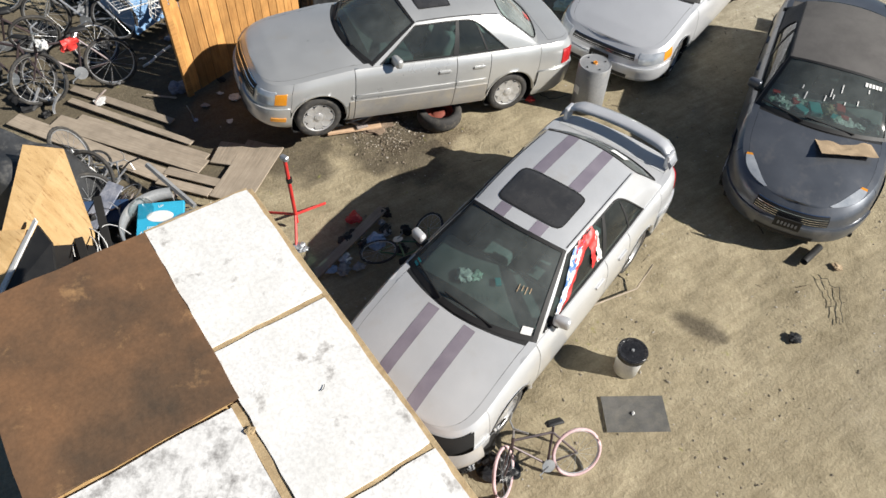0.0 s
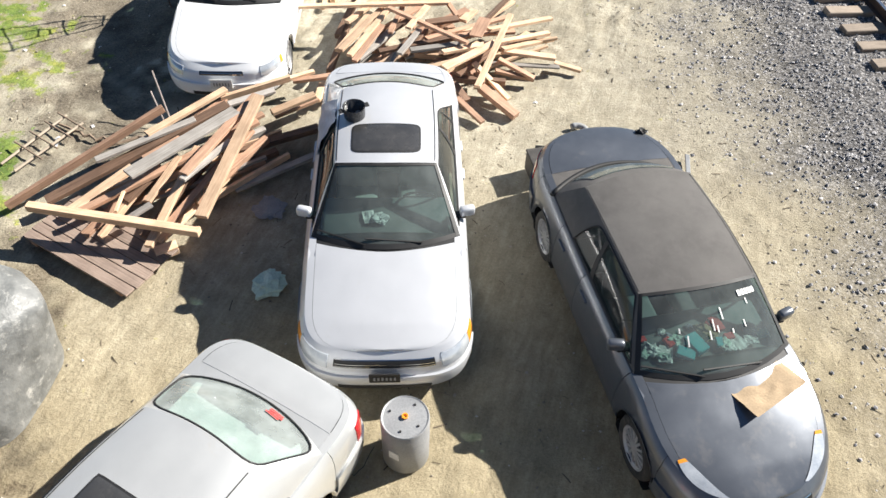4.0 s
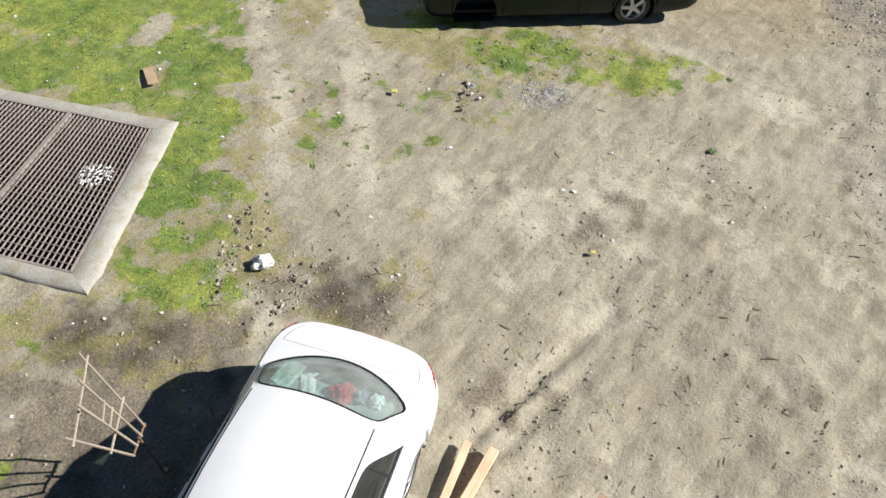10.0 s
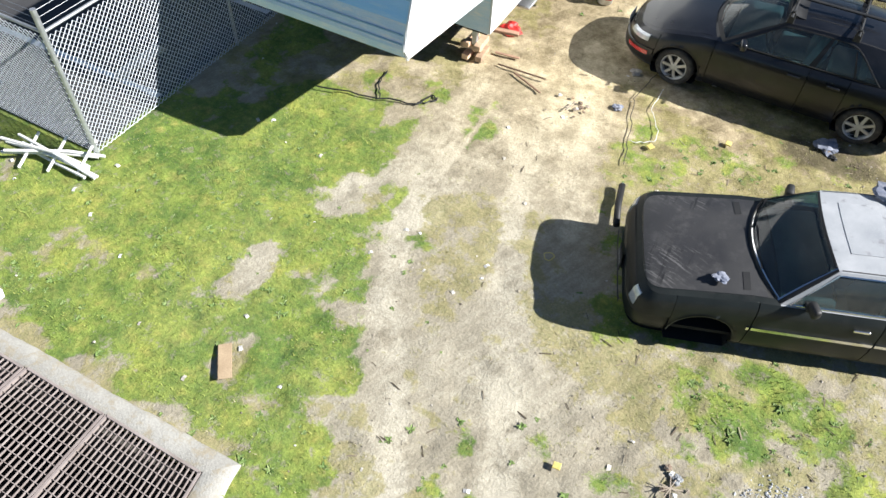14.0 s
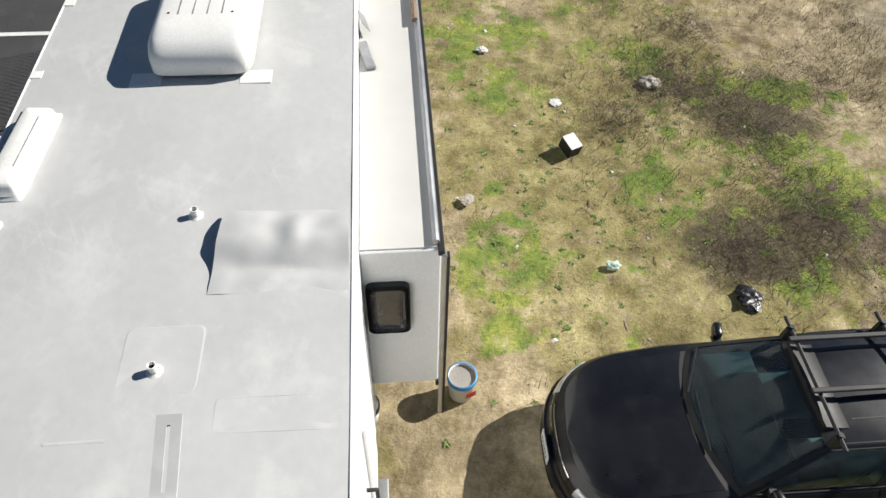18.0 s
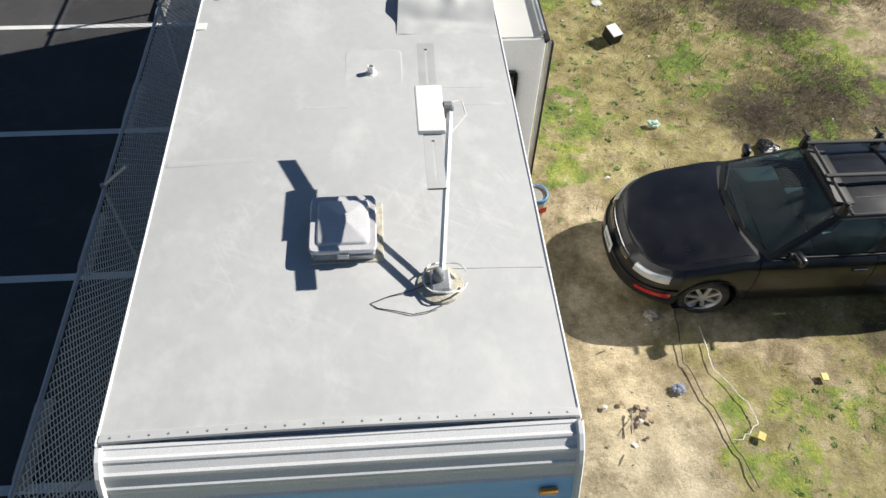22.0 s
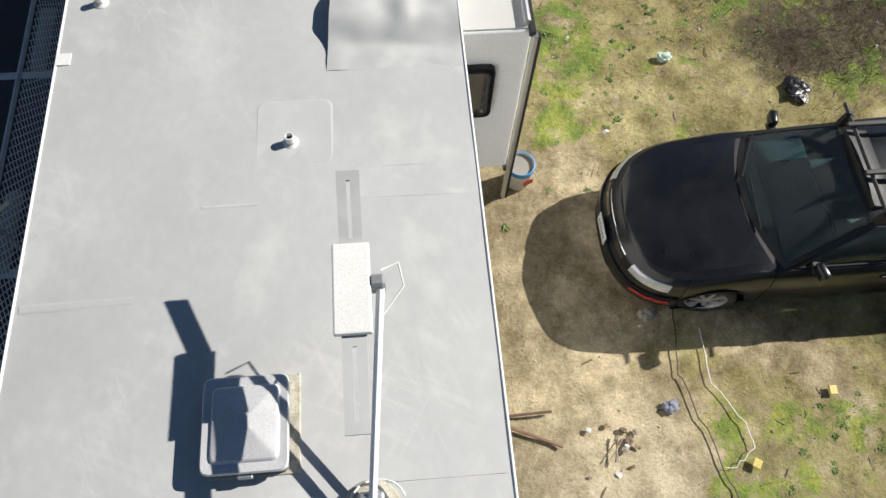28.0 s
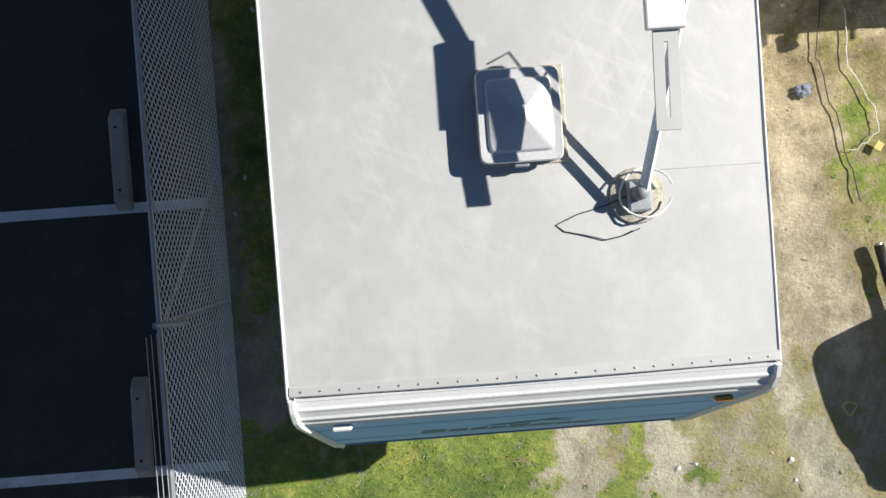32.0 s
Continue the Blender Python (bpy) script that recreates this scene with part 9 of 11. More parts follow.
# ---- timber heaps ----
lumber((-7.40, 11.76, 0.10), (-5.57, 12.92, 0.62), 0.060, 0.100, "red")
lumber((-6.87, 11.70, 0.22), (-4.77, 13.03, 0.55), 0.150, 0.060, "dark")
lumber((-5.75, 12.54, 0.50), (-4.83, 13.37, 0.55), 0.100, 0.050, "fresh")
lumber((-6.33, 12.18, 0.42), (-5.17, 12.79, 0.52), 0.100, 0.040, "grey")
lumber((-6.52, 11.48, 0.25), (-5.88, 12.10, 0.35), 0.140, 0.050, "fresh")
lumber((-5.79, 11.67, 0.62), (-4.62, 12.76, 0.66), 0.190, 0.040, "grey")
lumber((-6.37, 11.35, 0.35), (-4.34, 12.62, 0.58), 0.100, 0.050, "red")
lumber((-5.58, 11.42, 0.40), (-5.28, 12.09, 0.50), 0.090, 0.040, "fresh")
lumber((-5.49, 10.79, 0.30), (-5.07, 12.26, 0.50), 0.100, 0.050, "fresh")
lumber((-5.15, 11.56, 0.60), (-4.65, 12.26, 0.58), 0.090, 0.040, "grey")
lumber((-5.33, 11.09, 0.30), (-4.43, 12.55, 0.50), 0.100, 0.050, "red")
lumber((-4.87, 10.98, 0.55), (-4.33, 12.93, 0.75), 0.150, 0.050, "fresh")
lumber((-5.14, 11.63, 0.62), (-4.38, 13.07, 0.66), 0.120, 0.050, "red")
lumber((-6.90, 11.36, 0.48), (-4.90, 10.87, 0.42), 0.100, 0.090, "fresh")
lumber((-4.91, 13.29, 0.45), (-3.99, 13.65, 0.50), 0.060, 0.090, "fresh")
lumber((-4.64, 12.57, 0.15), (-3.61, 12.91, 0.20), 0.120, 0.080, "dark")
lumber((-4.66, 11.90, 0.08), (-3.63, 12.46, 0.12), 0.100, 0.050, "grey")
lumber((-4.23, 13.09, 0.35), (-3.65, 13.38, 0.40), 0.120, 0.050, "fresh")
lumber((-4.78, 13.10, 0.50), (-4.19, 13.38, 0.50), 0.110, 0.040, "grey")
lumber((-5.76, 11.15, 0.40), (-5.52, 11.36, 0.42), 0.090, 0.030, "grey")
lumber((-5.91, 11.26, 0.42), (-5.88, 11.60, 0.42), 0.040, 0.030, "fresh")
lumber((-5.74, 12.14, 0.45), (-5.32, 12.45, 0.50), 0.080, 0.040, "red")
lumber((-6.30, 11.11, 0.20), (-5.84, 11.76, 0.30), 0.120, 0.040, "red")
lumber((-5.62, 11.04, 0.20), (-4.97, 12.24, 0.30), 0.090, 0.050, "dark")
lumber((-6.06, 11.32, 0.20), (-5.57, 12.12, 0.35), 0.090, 0.090, "red")
lumber((-6.14, 11.11, 0.15), (-5.76, 11.75, 0.30), 0.050, 0.090, "fresh")
lumber((-5.33, 11.58, 0.15), (-4.77, 12.23, 0.30), 0.090, 0.050, "dark")
lumber((-5.05, 11.53, 0.20), (-4.64, 12.07, 0.30), 0.090, 0.050, "red")
lumber((-5.48, 10.87, 0.08), (-5.24, 10.97, 0.08), 0.140, 0.120, "fresh")
lumber((-4.94, 12.61, 0.35), (-4.33, 13.00, 0.40), 0.090, 0.050, "red")
lumber((-5.56, 12.66, 0.35), (-5.14, 13.13, 0.40), 0.120, 0.050, "dark")
lumber((-5.17, 12.96, 0.40), (-4.77, 13.43, 0.42), 0.100, 0.050, "red")
lumber((-5.88, 11.55, 0.30), (-5.60, 11.86, 0.40), 0.100, 0.050, "dark")
# second heap
lumber((-3.93, 15.42, 0.55), (-1.60, 15.34, 0.60), 0.090, 0.050, "fresh")
lumber((-2.82, 15.78, 0.35), (-2.06, 17.20, 0.20), 0.120, 0.050, "fresh")
lumber((-3.20, 15.10, 0.45), (-2.28, 16.32, 0.40), 0.090, 0.050, "fresh")
lumber((-3.35, 14.49, 0.35), (-2.86, 15.29, 0.45), 0.090, 0.050, "fresh")
lumber((-3.30, 14.35, 0.45), (-2.27, 16.02, 0.50), 0.090, 0.050, "fresh")
lumber((-3.17, 14.25, 0.42), (-2.55, 15.35, 0.50), 0.090, 0.050, "fresh")
lumber((-3.10, 14.14, 0.40), (-2.65, 14.99, 0.45), 0.090, 0.040, "red")
lumber((-3.49, 14.32, 0.10), (-3.18, 15.60, 0.15), 0.090, 0.090, "dark")
lumber((-3.01, 15.70, 0.40), (-2.79, 16.19, 0.40), 0.140, 0.040, "fresh")
lumber((-2.55, 15.20, 0.62), (-1.42, 14.29, 0.55), 0.070, 0.050, "red")
lumber((-2.55, 14.69, 0.50), (-2.20, 15.78, 0.50), 0.080, 0.040, "red")
lumber((-2.28, 14.65, 0.60), (-1.94, 15.25, 0.60), 0.100, 0.040, "fresh")
lumber((-2.73, 14.44, 0.35), (-1.50, 14.72, 0.40), 0.100, 0.050, "dark")
lumber((-2.44, 14.14, 0.50), (-2.10, 14.76, 0.50), 0.090, 0.040, "grey")
lumber((-2.27, 14.30, 0.45), (-1.52, 14.42, 0.45), 0.100, 0.050, "grey")
lumber((-1.81, 14.15, 0.50), (-0.03, 14.96, 0.25), 0.090, 0.050, "fresh")
lumber((-1.82, 13.76, 0.50), (-1.01, 14.32, 0.52), 0.130, 0.040, "fresh")
lumber((-1.40, 13.29, 0.50), (-0.69, 14.91, 0.62), 0.090, 0.050, "fresh")
lumber((-1.30, 14.38, 0.60), (-1.08, 14.87, 0.60), 0.200, 0.020, "red")
lumber((-1.03, 14.86, 0.40), (0.15, 15.59, 0.12), 0.090, 0.050, "fresh")
lumber((-0.87, 14.40, 0.35), (0.06, 14.99, 0.12), 0.090, 0.050, "fresh")
lumber((-0.88, 14.45, 0.30), (-0.04, 14.36, 0.20), 0.120, 0.050, "fresh")
lumber((-0.04, 14.37, 0.10), (0.36, 14.22, 0.05), 0.090, 0.050, "fresh")
lumber((-0.95, 14.23, 0.30), (-0.43, 13.96, 0.12), 0.090, 0.050, "red")
lumber((-1.15, 14.28, 0.20), (0.02, 14.26, 0.10), 0.090, 0.030, "grey")
lumber((-1.01, 14.08, 0.20), (-0.42, 14.00, 0.08), 0.090, 0.050, "red")
lumber((-1.67, 13.92, 0.20), (-0.90, 13.78, 0.20), 0.090, 0.090, "dark")
lumber((-1.28, 13.68, 0.20), (-0.82, 13.18, 0.05), 0.140, 0.090, "red")
lumber((-1.65, 13.52, 0.15), (-1.32, 13.07, 0.05), 0.090, 0.050, "red")
lumber((-1.68, 13.83, 0.20), (-1.50, 13.48, 0.12), 0.120, 0.050, "dark")
lumber((-1.34, 14.08, 0.35), (-0.88, 13.51, 0.10), 0.090, 0.040, "fresh")
lumber((-0.94, 15.37, 0.30), (-0.39, 16.20, 0.08), 0.080, 0.050, "fresh")
lumber((-1.40, 15.13, 0.40), (-1.16, 15.51, 0.35), 0.140, 0.050, "fresh")
lumber((-1.98, 14.94, 0.50), (-1.48, 15.04, 0.50), 0.140, 0.050, "dark")
lumber((-1.60, 15.40, 0.55), (-1.49, 15.11, 0.50), 0.070, 0.050, "red")
lumber((-2.80, 14.97, 0.30), (-1.95, 15.72, 0.35), 0.090, 0.050, "red")
lumber((-2.01, 14.66, 0.40), (-0.59, 15.38, 0.30), 0.090, 0.050, "red")
lumber((-2.30, 14.53, 0.30), (-1.53, 14.82, 0.35), 0.090, 0.050, "fresh")
lumber((-2.69, 14.18, 0.30), (-2.20, 14.60, 0.35), 0.140, 0.040, "fresh")
lumber((-2.02, 14.01, 0.35), (-1.65, 14.11, 0.35), 0.100, 0.050, "fresh")
lumber((-1.82, 14.70, 0.35), (-1.14, 14.86, 0.35), 0.120, 0.050, "red")
lumber((-1.25, 14.04, 0.20), (-1.26, 13.74, 0.20), 0.100, 0.100, "red")
lumber((-1.42, 14.32, 0.25), (-1.26, 13.69, 0.12), 0.090, 0.050, "red")
lumber((-3.99, 13.92, 0.25), (-3.31, 13.97, 0.30), 0.090, 0.050, "red")
lumber((-4.24, 13.82, 0.30), (-3.69, 14.07, 0.30), 0.070, 0.050, "fresh")
lumber((-4.24, 13.22, 0.20), (-3.65, 13.58, 0.20), 0.160, 0.050, "red")
lumber((-3.62, 16.20, 0.04), (-3.43, 17.48, 0.04), 0.080, 0.050, "fresh")
lumber((-3.46, 16.43, 0.04), (-3.16, 17.46, 0.06), 0.100, 0.070, "fresh")
lumber((-3.57, 13.64, 0.10), (-3.28, 14.14, 0.20), 0.100, 0.050, "red")
lumber((-3.36, 15.18, 0.15), (-3.04, 16.23, 0.20), 0.100, 0.090, "dark")
lumber((-3.65, 13.57, 0.15), (-3.58, 13.97, 0.15), 0.100, 0.050, "fresh")
lumber((-2.96, 14.70, 0.25), (-2.15, 15.36, 0.35), 0.090, 0.050, "dark")
lumber((-2.81, 14.35, 0.20), (-2.48, 14.53, 0.25), 0.120, 0.050, "red")
# boards standing in the tarp pen
pen_board((-9.49, 8.01, 1.70), (-9.26, 7.83, 0.30), 0.050, 0.090, "red")
pen_board((-8.91, 7.89, 1.30), (-8.96, 7.94, 0.50), 0.060, 0.090, "fresh")
pen_board((-8.87, 8.73, 1.50), (-9.10, 8.88, 0.60), 0.050, 0.090, "fresh")
pen_board((-8.20, 9.09, 1.50), (-8.68, 9.41, 0.30), 0.050, 0.090, "fresh")
pen_board((-7.96, 9.22, 1.50), (-8.53, 9.68, 0.30), 0.060, 0.090, "fresh")
pen_board((-7.41, 9.35, 1.40), (-7.96, 9.89, 0.30), 0.050, 0.090, "fresh")
pen_board((-7.30, 9.24, 1.45), (-7.86, 8.74, 0.75), 0.050, 0.090, "fresh")
pen_board((-8.26, 9.24, 1.45), (-7.32, 9.31, 1.45), 0.050, 0.090, "red")
pen_board((-9.21, 8.15, 0.75), (-7.90, 8.76, 0.75), 0.050, 0.100, "red")
pen_board((-7.89, 8.77, 0.80), (-8.09, 8.92, 0.20), 0.050, 0.090, "red")
pen_board((-10.98, 9.01, 0.70), (-8.34, 10.07, 0.60), 0.180, 0.030, "grey")
pen_board((-11.46, 8.62, 0.50), (-9.91, 8.97, 0.50), 0.140, 0.040, "grey")
pen_board((-10.64, 7.92, 0.60), (-10.20, 8.63, 0.50), 0.100, 0.050, "fresh")
pen_board((-10.64, 7.81, 0.40), (-9.38, 7.98, 0.40), 0.100, 0.050, "fresh")
pen_board((-10.53, 7.65, 0.30), (-9.10, 8.00, 0.30), 0.100, 0.050, "fresh")
pen_board((-9.64, 7.31, 0.50), (-9.31, 8.10, 0.80), 0.050, 0.090, "fresh")
pen_board((-9.41, 7.23, 0.40), (-9.16, 7.61, 0.60), 0.050, 0.090, "red")
pen_board((-9.07, 6.95, 0.50), (-8.26, 7.41, 0.50), 0.050, 0.090, "red")
pen_board((-8.88, 7.38, 0.60), (-8.60, 7.28, 0.30), 0.090, 0.090, "red")
pen_board((-8.27, 7.72, 1.00), (-8.40, 7.60, 0.30), 0.050, 0.090, "red")
pen_board((-8.12, 7.83, 1.00), (-8.14, 7.74, 0.30), 0.050, 0.090, "fresh")
pen_board((-8.68, 6.59, 0.60), (-8.24, 6.82, 0.60), 0.050, 0.090, "red")
pen_board((-9.19, 7.99, 1.20), (-9.16, 8.42, 1.30), 0.140, 0.030, "grey")
pen_board((-9.46, 7.21, 1.30), (-9.24, 7.61, 1.50), 0.100, 0.050, "fresh")
pen_board((-9.99, 7.65, 1.20), (-9.85, 7.83, 1.30), 0.080, 0.050, "red")
pen_board((-9.52, 8.86, 0.90), (-8.85, 8.75, 0.60), 0.050, 0.090, "red")
pen_board((-9.64, 8.88, 0.80), (-9.22, 8.67, 0.50), 0.070, 0.090, "fresh")
pen_board((-9.26, 8.49, 0.30), (-7.95, 9.22, 0.30), 0.140, 0.050, "fresh")
pen_board((-8.88, 8.33, 0.45), (-8.19, 8.69, 0.40), 0.100, 0.050, "fresh")
pen_board((-8.49, 8.40, 0.30), (-8.08, 8.38, 0.30), 0.090, 0.050, "red")
pen_board((-8.93, 6.66, 1.20), (-8.65, 6.61, 0.70), 0.050, 0.090, "fresh")
pen_board((-9.04, 6.54, 0.80), (-8.82, 6.57, 0.40), 0.050, 0.090, "red")
pen_board((-8.93, 7.00, 0.60), (-9.04, 6.84, 0.30), 0.070, 0.050, "fresh")
pen_board((-8.46, 7.11, 0.60), (-8.57, 7.08, 0.30), 0.060, 0.050, "fresh")
pen_board((-8.57, 8.86, 0.70), (-8.02, 8.94, 0.70), 0.040, 0.120, "red")
pen_board((-8.20, 9.29, 0.20), (-7.99, 9.31, 0.20), 0.100, 0.050, "red")
pen_board((-9.55, 9.51, 0.30), (-9.11, 9.65, 0.30), 0.300, 0.020, "grey")

# lower layers of the heaps
rnd = random.Random(31)
for i in range(34):
    cx, cy = rnd.uniform(-6.2, -4.6), 0
    cy = 11.6 + 0.62 * (cx + 5.4) + rnd.uniform(-0.2, 0.6)
    a, ln, z_ = rnd.uniform(0.35, 1.05), rnd.uniform(0.9, 2.0), rnd.uniform(0.06, 0.34)
    q = Vector((math.cos(a) * ln / 2, math.sin(a) * ln / 2, rnd.uniform(-0.03, 0.05)))
    e = [Vector((cx, cy, z_)) - q, Vector((cx, cy, z_)) + q]
    for t_ in e:
        t_.x, t_.z = min(t_.x, -3.75), max(0.04, t_.z)
    if min(t_.y for t_ in e) < 11.45 and min(t_.x for t_ in e) < -5.6:
        continue
    lumber(e[0], e[1], rnd.choice((0.09, 0.09, 0.14, 0.05)), rnd.choice((0.045, 0.045, 0.09)), rnd.choice(("red", "dark", "fresh", "fresh", "grey")))
for i in range(30):
    cx, cy = rnd.uniform(-3.1, -0.6), rnd.uniform(14.1, 15.5)
    a, ln, z_ = (rnd.uniform(0.8, 1.3) if cx < -1.9 else rnd.uniform(-0.4, 1.2)), rnd.uniform(0.6, 1.5), rnd.uniform(0.06, 0.36)
    q = Vector((math.cos(a) * ln / 2, math.sin(a) * ln / 2, rnd.uniform(-0.04, 0.04)))
    e = [Vector((cx, cy, z_)) - q, Vector((cx, cy, z_)) + q]
    for t_ in e:
        t_.x, t_.y, t_.z = max(-3.45, t_.x), max(13.75, t_.y), max(0.04, t_.z)
    lumber(e[0], e[1], rnd.choice((0.09, 0.09, 0.14, 0.05)), rnd.choice((0.045, 0.045, 0.09)), rnd.choice(("red", "dark", "fresh", "fresh", "grey")))

# ---- plank platform beside the heap ----
pd = thing("plank_platform", -6.15, 11.08, 0.0, -36, "weathered brown plank platform lying on dirt", "platform")
for i in range(6):
    part("plank", box_bm(1.72 + random.uniform(-0.04, 0.04), 0.128, 0.028, (random.uniform(-0.02, 0.02), -0.345 + 0.138 * i, 0.10), 0.004), M["deck"], pd)
for xx in (-0.7, 0.7):
    part("bearer", box_bm(0.09, 0.80, 0.09, (xx, 0, 0.05), 0.004), M["red"], pd)


# ---- bicycles ----
def bicycle(x, y, z, yaw, roll, label, fm="bike_dark", tm="rubber", s=1.0, pitch=0.0, basket=False, steer=20):
    c = thing("bicycle", x, y, z, yaw, label, "bicycle", "bicycles", roll=roll, pitch=pitch)
    R = 0.33
    F = M[fm]
    for wx, st in ((0.52, steer), (-0.50, 0)):
        mt = Matrix.Scale(s, 4) @ Matrix.Translation((wx, 0, R)) @ Matrix.Rotation(radians(st), 4, "Z")
        ring = [mt @ Vector((R * math.cos(t), 0, R * math.sin(t))) for t in np.linspace(0, 2 * math.pi, 28, endpoint=False)]
        ty = part("tyre", tube_bm(ring, 0.024 * s, 6, closed=True), M[tm], c, smooth=True)
        rim_ = [mt @ Vector((0.93 * R * math.cos(t), 0, 0.93 * R * math.sin(t))) for t in np.linspace(0, 2 * math.pi, 28, endpoint=False)]
        bm = tube_bm(rim_, 0.010 * s, 5, closed=True)
        for i in range(14):
            t = 2 * math.pi * i / 14
            tube_bm([mt @ Vector((0, 0.02 * (-1) ** i, 0)), mt @ Vector((0.92 * R * math.cos(t), 0, 0.92 * R * math.sin(t)))], 0.0022 * s, 3, bm)
        part("spoked_rim", bm, M["bike_silver"], ty)
    P = lambda a, b_, c_=0.0: Vector((a, c_, b_)) * s
    fr = tube_bm([P(-0.50, R), P(-0.08, 0.28)], 0.012 * s)
    for a, b_ in (((-0.50, R), (-0.20, 0.72)), ((-0.08, 0.28), (-0.22, 0.80)), ((-0.20, 0.72), (0.34, 0.76)), ((-0.08, 0.28), (0.36, 0.68))):
        tube_bm([P(*a), P(*b_)], 0.017 * s, 6, fr)
    tube_bm([P(0.33, 0.80), P(0.37, 0.64)], 0.022 * s, 6, fr)
    part("frame", fr, F, c)
    fk = tube_bm([P(0.37, 0.64, 0.05), P(0.52, R, 0.05)], 0.012 * s)
    tube_bm([P(0.37, 0.64, -0.05), P(0.52, R, -0.05)], 0.012 * s, 6, fk)
    tube_bm([P(0.37, 0.64, -0.05), P(0.37, 0.64, 0.05)], 0.014 * s, 6, fk)
    part("fork", fk, F, c)
    hb = tube_bm([P(0.33, 0.80), P(0.31, 0.92)], 0.013 * s)
    tube_bm([P(0.22, 0.98, 0.28), P(0.31, 0.97, 0.12), P(0.31, 0.92), P(0.31, 0.97, -0.12), P(0.22, 0.98, -0.28)], 0.011 * s, 6, hb)
    part("handlebar", hb, M["bike_silver"], c)
    part("saddle", box_bm(0.26 * s, 0.14 * s, 0.05 * s, (-0.24 * s, 0, 0.86 * s), 0.02 * s, 2, taper=0.7), M["trim"], c, smooth=True)
    part("seat_post", tube_bm([P(-0.22, 0.78), P(-0.24, 0.86)], 0.012 * s), M["bike_silver"], c)
    part("chainring", lathe_bm([(0.0, -0.004), (0.09 * s, -0.004), (0.09 * s, 0.004), (0, 0.004)], 20, pose(-0.08 * s, 0.045 * s, 0.28 * s, 90, 0, 0)), M["galv"], c)
    cr = tube_bm([P(-0.08, 0.28, 0.06), P(0.06, 0.20, 0.07), P(0.06, 0.20, 0.15)], 0.010 * s)
    tube_bm([P(-0.08, 0.28, -0.06), P(-0.22, 0.36, -0.07), P(-0.22, 0.36, -0.15)], 0.010 * s, 6, cr)
    part("cranks", cr, M["galv"], c)
    return c


def facing(ax, ay, bx, by):
    return math.degrees(math.atan2(by - ay, bx - ax))


bicycle(-8.72, 4.25, 0.02, facing(-8.5, 4.7, -9.01, 3.82), 14, "dark purple bicycle with silver rear rim leaning over", "bike_dark", steer=35)
bicycle(-9.70, 5.14, 0.05, facing(-9.34, 5.37, -10.09, 4.91), 10, "silver bicycle standing among scrap", "bike_silver", steer=10)
bicycle(-9.35, 3.6, 0.05, 205, 24, "dark bicycle tangled among other bicycles", "bike_dark")
bicycle(-10.2, 4.1, 0.05, 240, -12, "dark bicycle tangled among other bicycles", "bike_dark", steer=-15)
bicycle(-10.9, 5.2, 0.05, 220, 15, "silver bicycle standing among scrap", "bike_silver")
bicycle(-10.5, 3.1, 0.05, 180, -18, "dark bicycle tangled among other bicycles", "bike_green")
bicycle(-7.05, 2.95, 0.10, 150, 78, "scrap bicycle lying on its side", "bike_silver", s=0.62)
bicycle(-6.75, 2.95, 0.16, 60, 74, "scrap bicycle lying on its side", "bike_dark", s=0.6)
bicycle(-5.0, 2.45, 0.10, 320, 70, "scrap bicycle lying on its side beside the shed", "bike_silver", s=0.8)
bicycle(-0.53, 2.87, 0.015, facing(-0.29, 3.16, -0.77, 2.58), 34, "small dark bicycle with faded pink tyres lying tilted", "bike_dark", "bike_pink", s=0.72, steer=50)
bicycle(-3.50, 4.60, 0.05, 65, 74, "dark green bicycle lying in shade", "bike_green", s=0.66, steer=40)
for i in range(16):
    rr = random.Random(600 + i)
    crumple("scrap_piece", -3.75 + rr.gauss(0, 0.22), 4.1 + rr.gauss(0, 0.42), 0.0, rr.uniform(0.06, 0.18), M[rr.choice(("trim", "bag_black", "trim", "under", "plastic_grey", "galv"))], "dark crumpled scrap lying in shade", "scrap", 600 + i, 0.5, "scrap in the shade")
crumple("black_bag", -0.95, 2.78, 0.0, 0.30, M["bag_black"], "dark crumpled bag under a small bicycle", "bag", 71, 0.5)
for i in range(9):
    rr = random.Random(640 + i)
    crumple("scrap_piece", -1.15 + rr.gauss(0, 0.12), 2.72 + rr.gauss(0, 0.14), 0.0, rr.uniform(0.05, 0.14), M[rr.choice(("trim", "under", "galv", "plastic_grey"))], "dark broken car piece lying on dirt", "scrap", 640 + i, 0.5, "broken car pieces")
for x_, y_, s_, mk, lab in ((-6.92, 5.42, 0.15, "paper", "small white scrap on damp soil"), (-7.15, 5.37, 0.08, "paper", "small white scrap on damp soil"), (-7.12, 5.05, 0.10, "plastic_grey", "small grey scrap on damp soil"), (-7.0, 4.75, 0.06, "blue_film", "small blue scrap on damp soil"), (-6.6, 5.0, 0.07, "paper", "small white scrap on damp soil"), (-7.35, 5.6, 0.12, "trim", "small dark scrap on damp soil"), (-6.75, 5.9, 0.10, "cloth_blue", "small blue-grey scrap on damp soil")):
    crumple("litter_scrap", x_, y_, 0.0, s_, M[mk], lab, "scrap", int(-x_ * 100), 0.25, "scraps on damp soil")
wire("bent_rod", [(-7.03, 4.74, 0.0), (-7.02, 4.72, 0.14), (-7.04, 4.70, 0.26)], 0.009, M["galv"], "bent grey rod standing in damp soil", "rod")

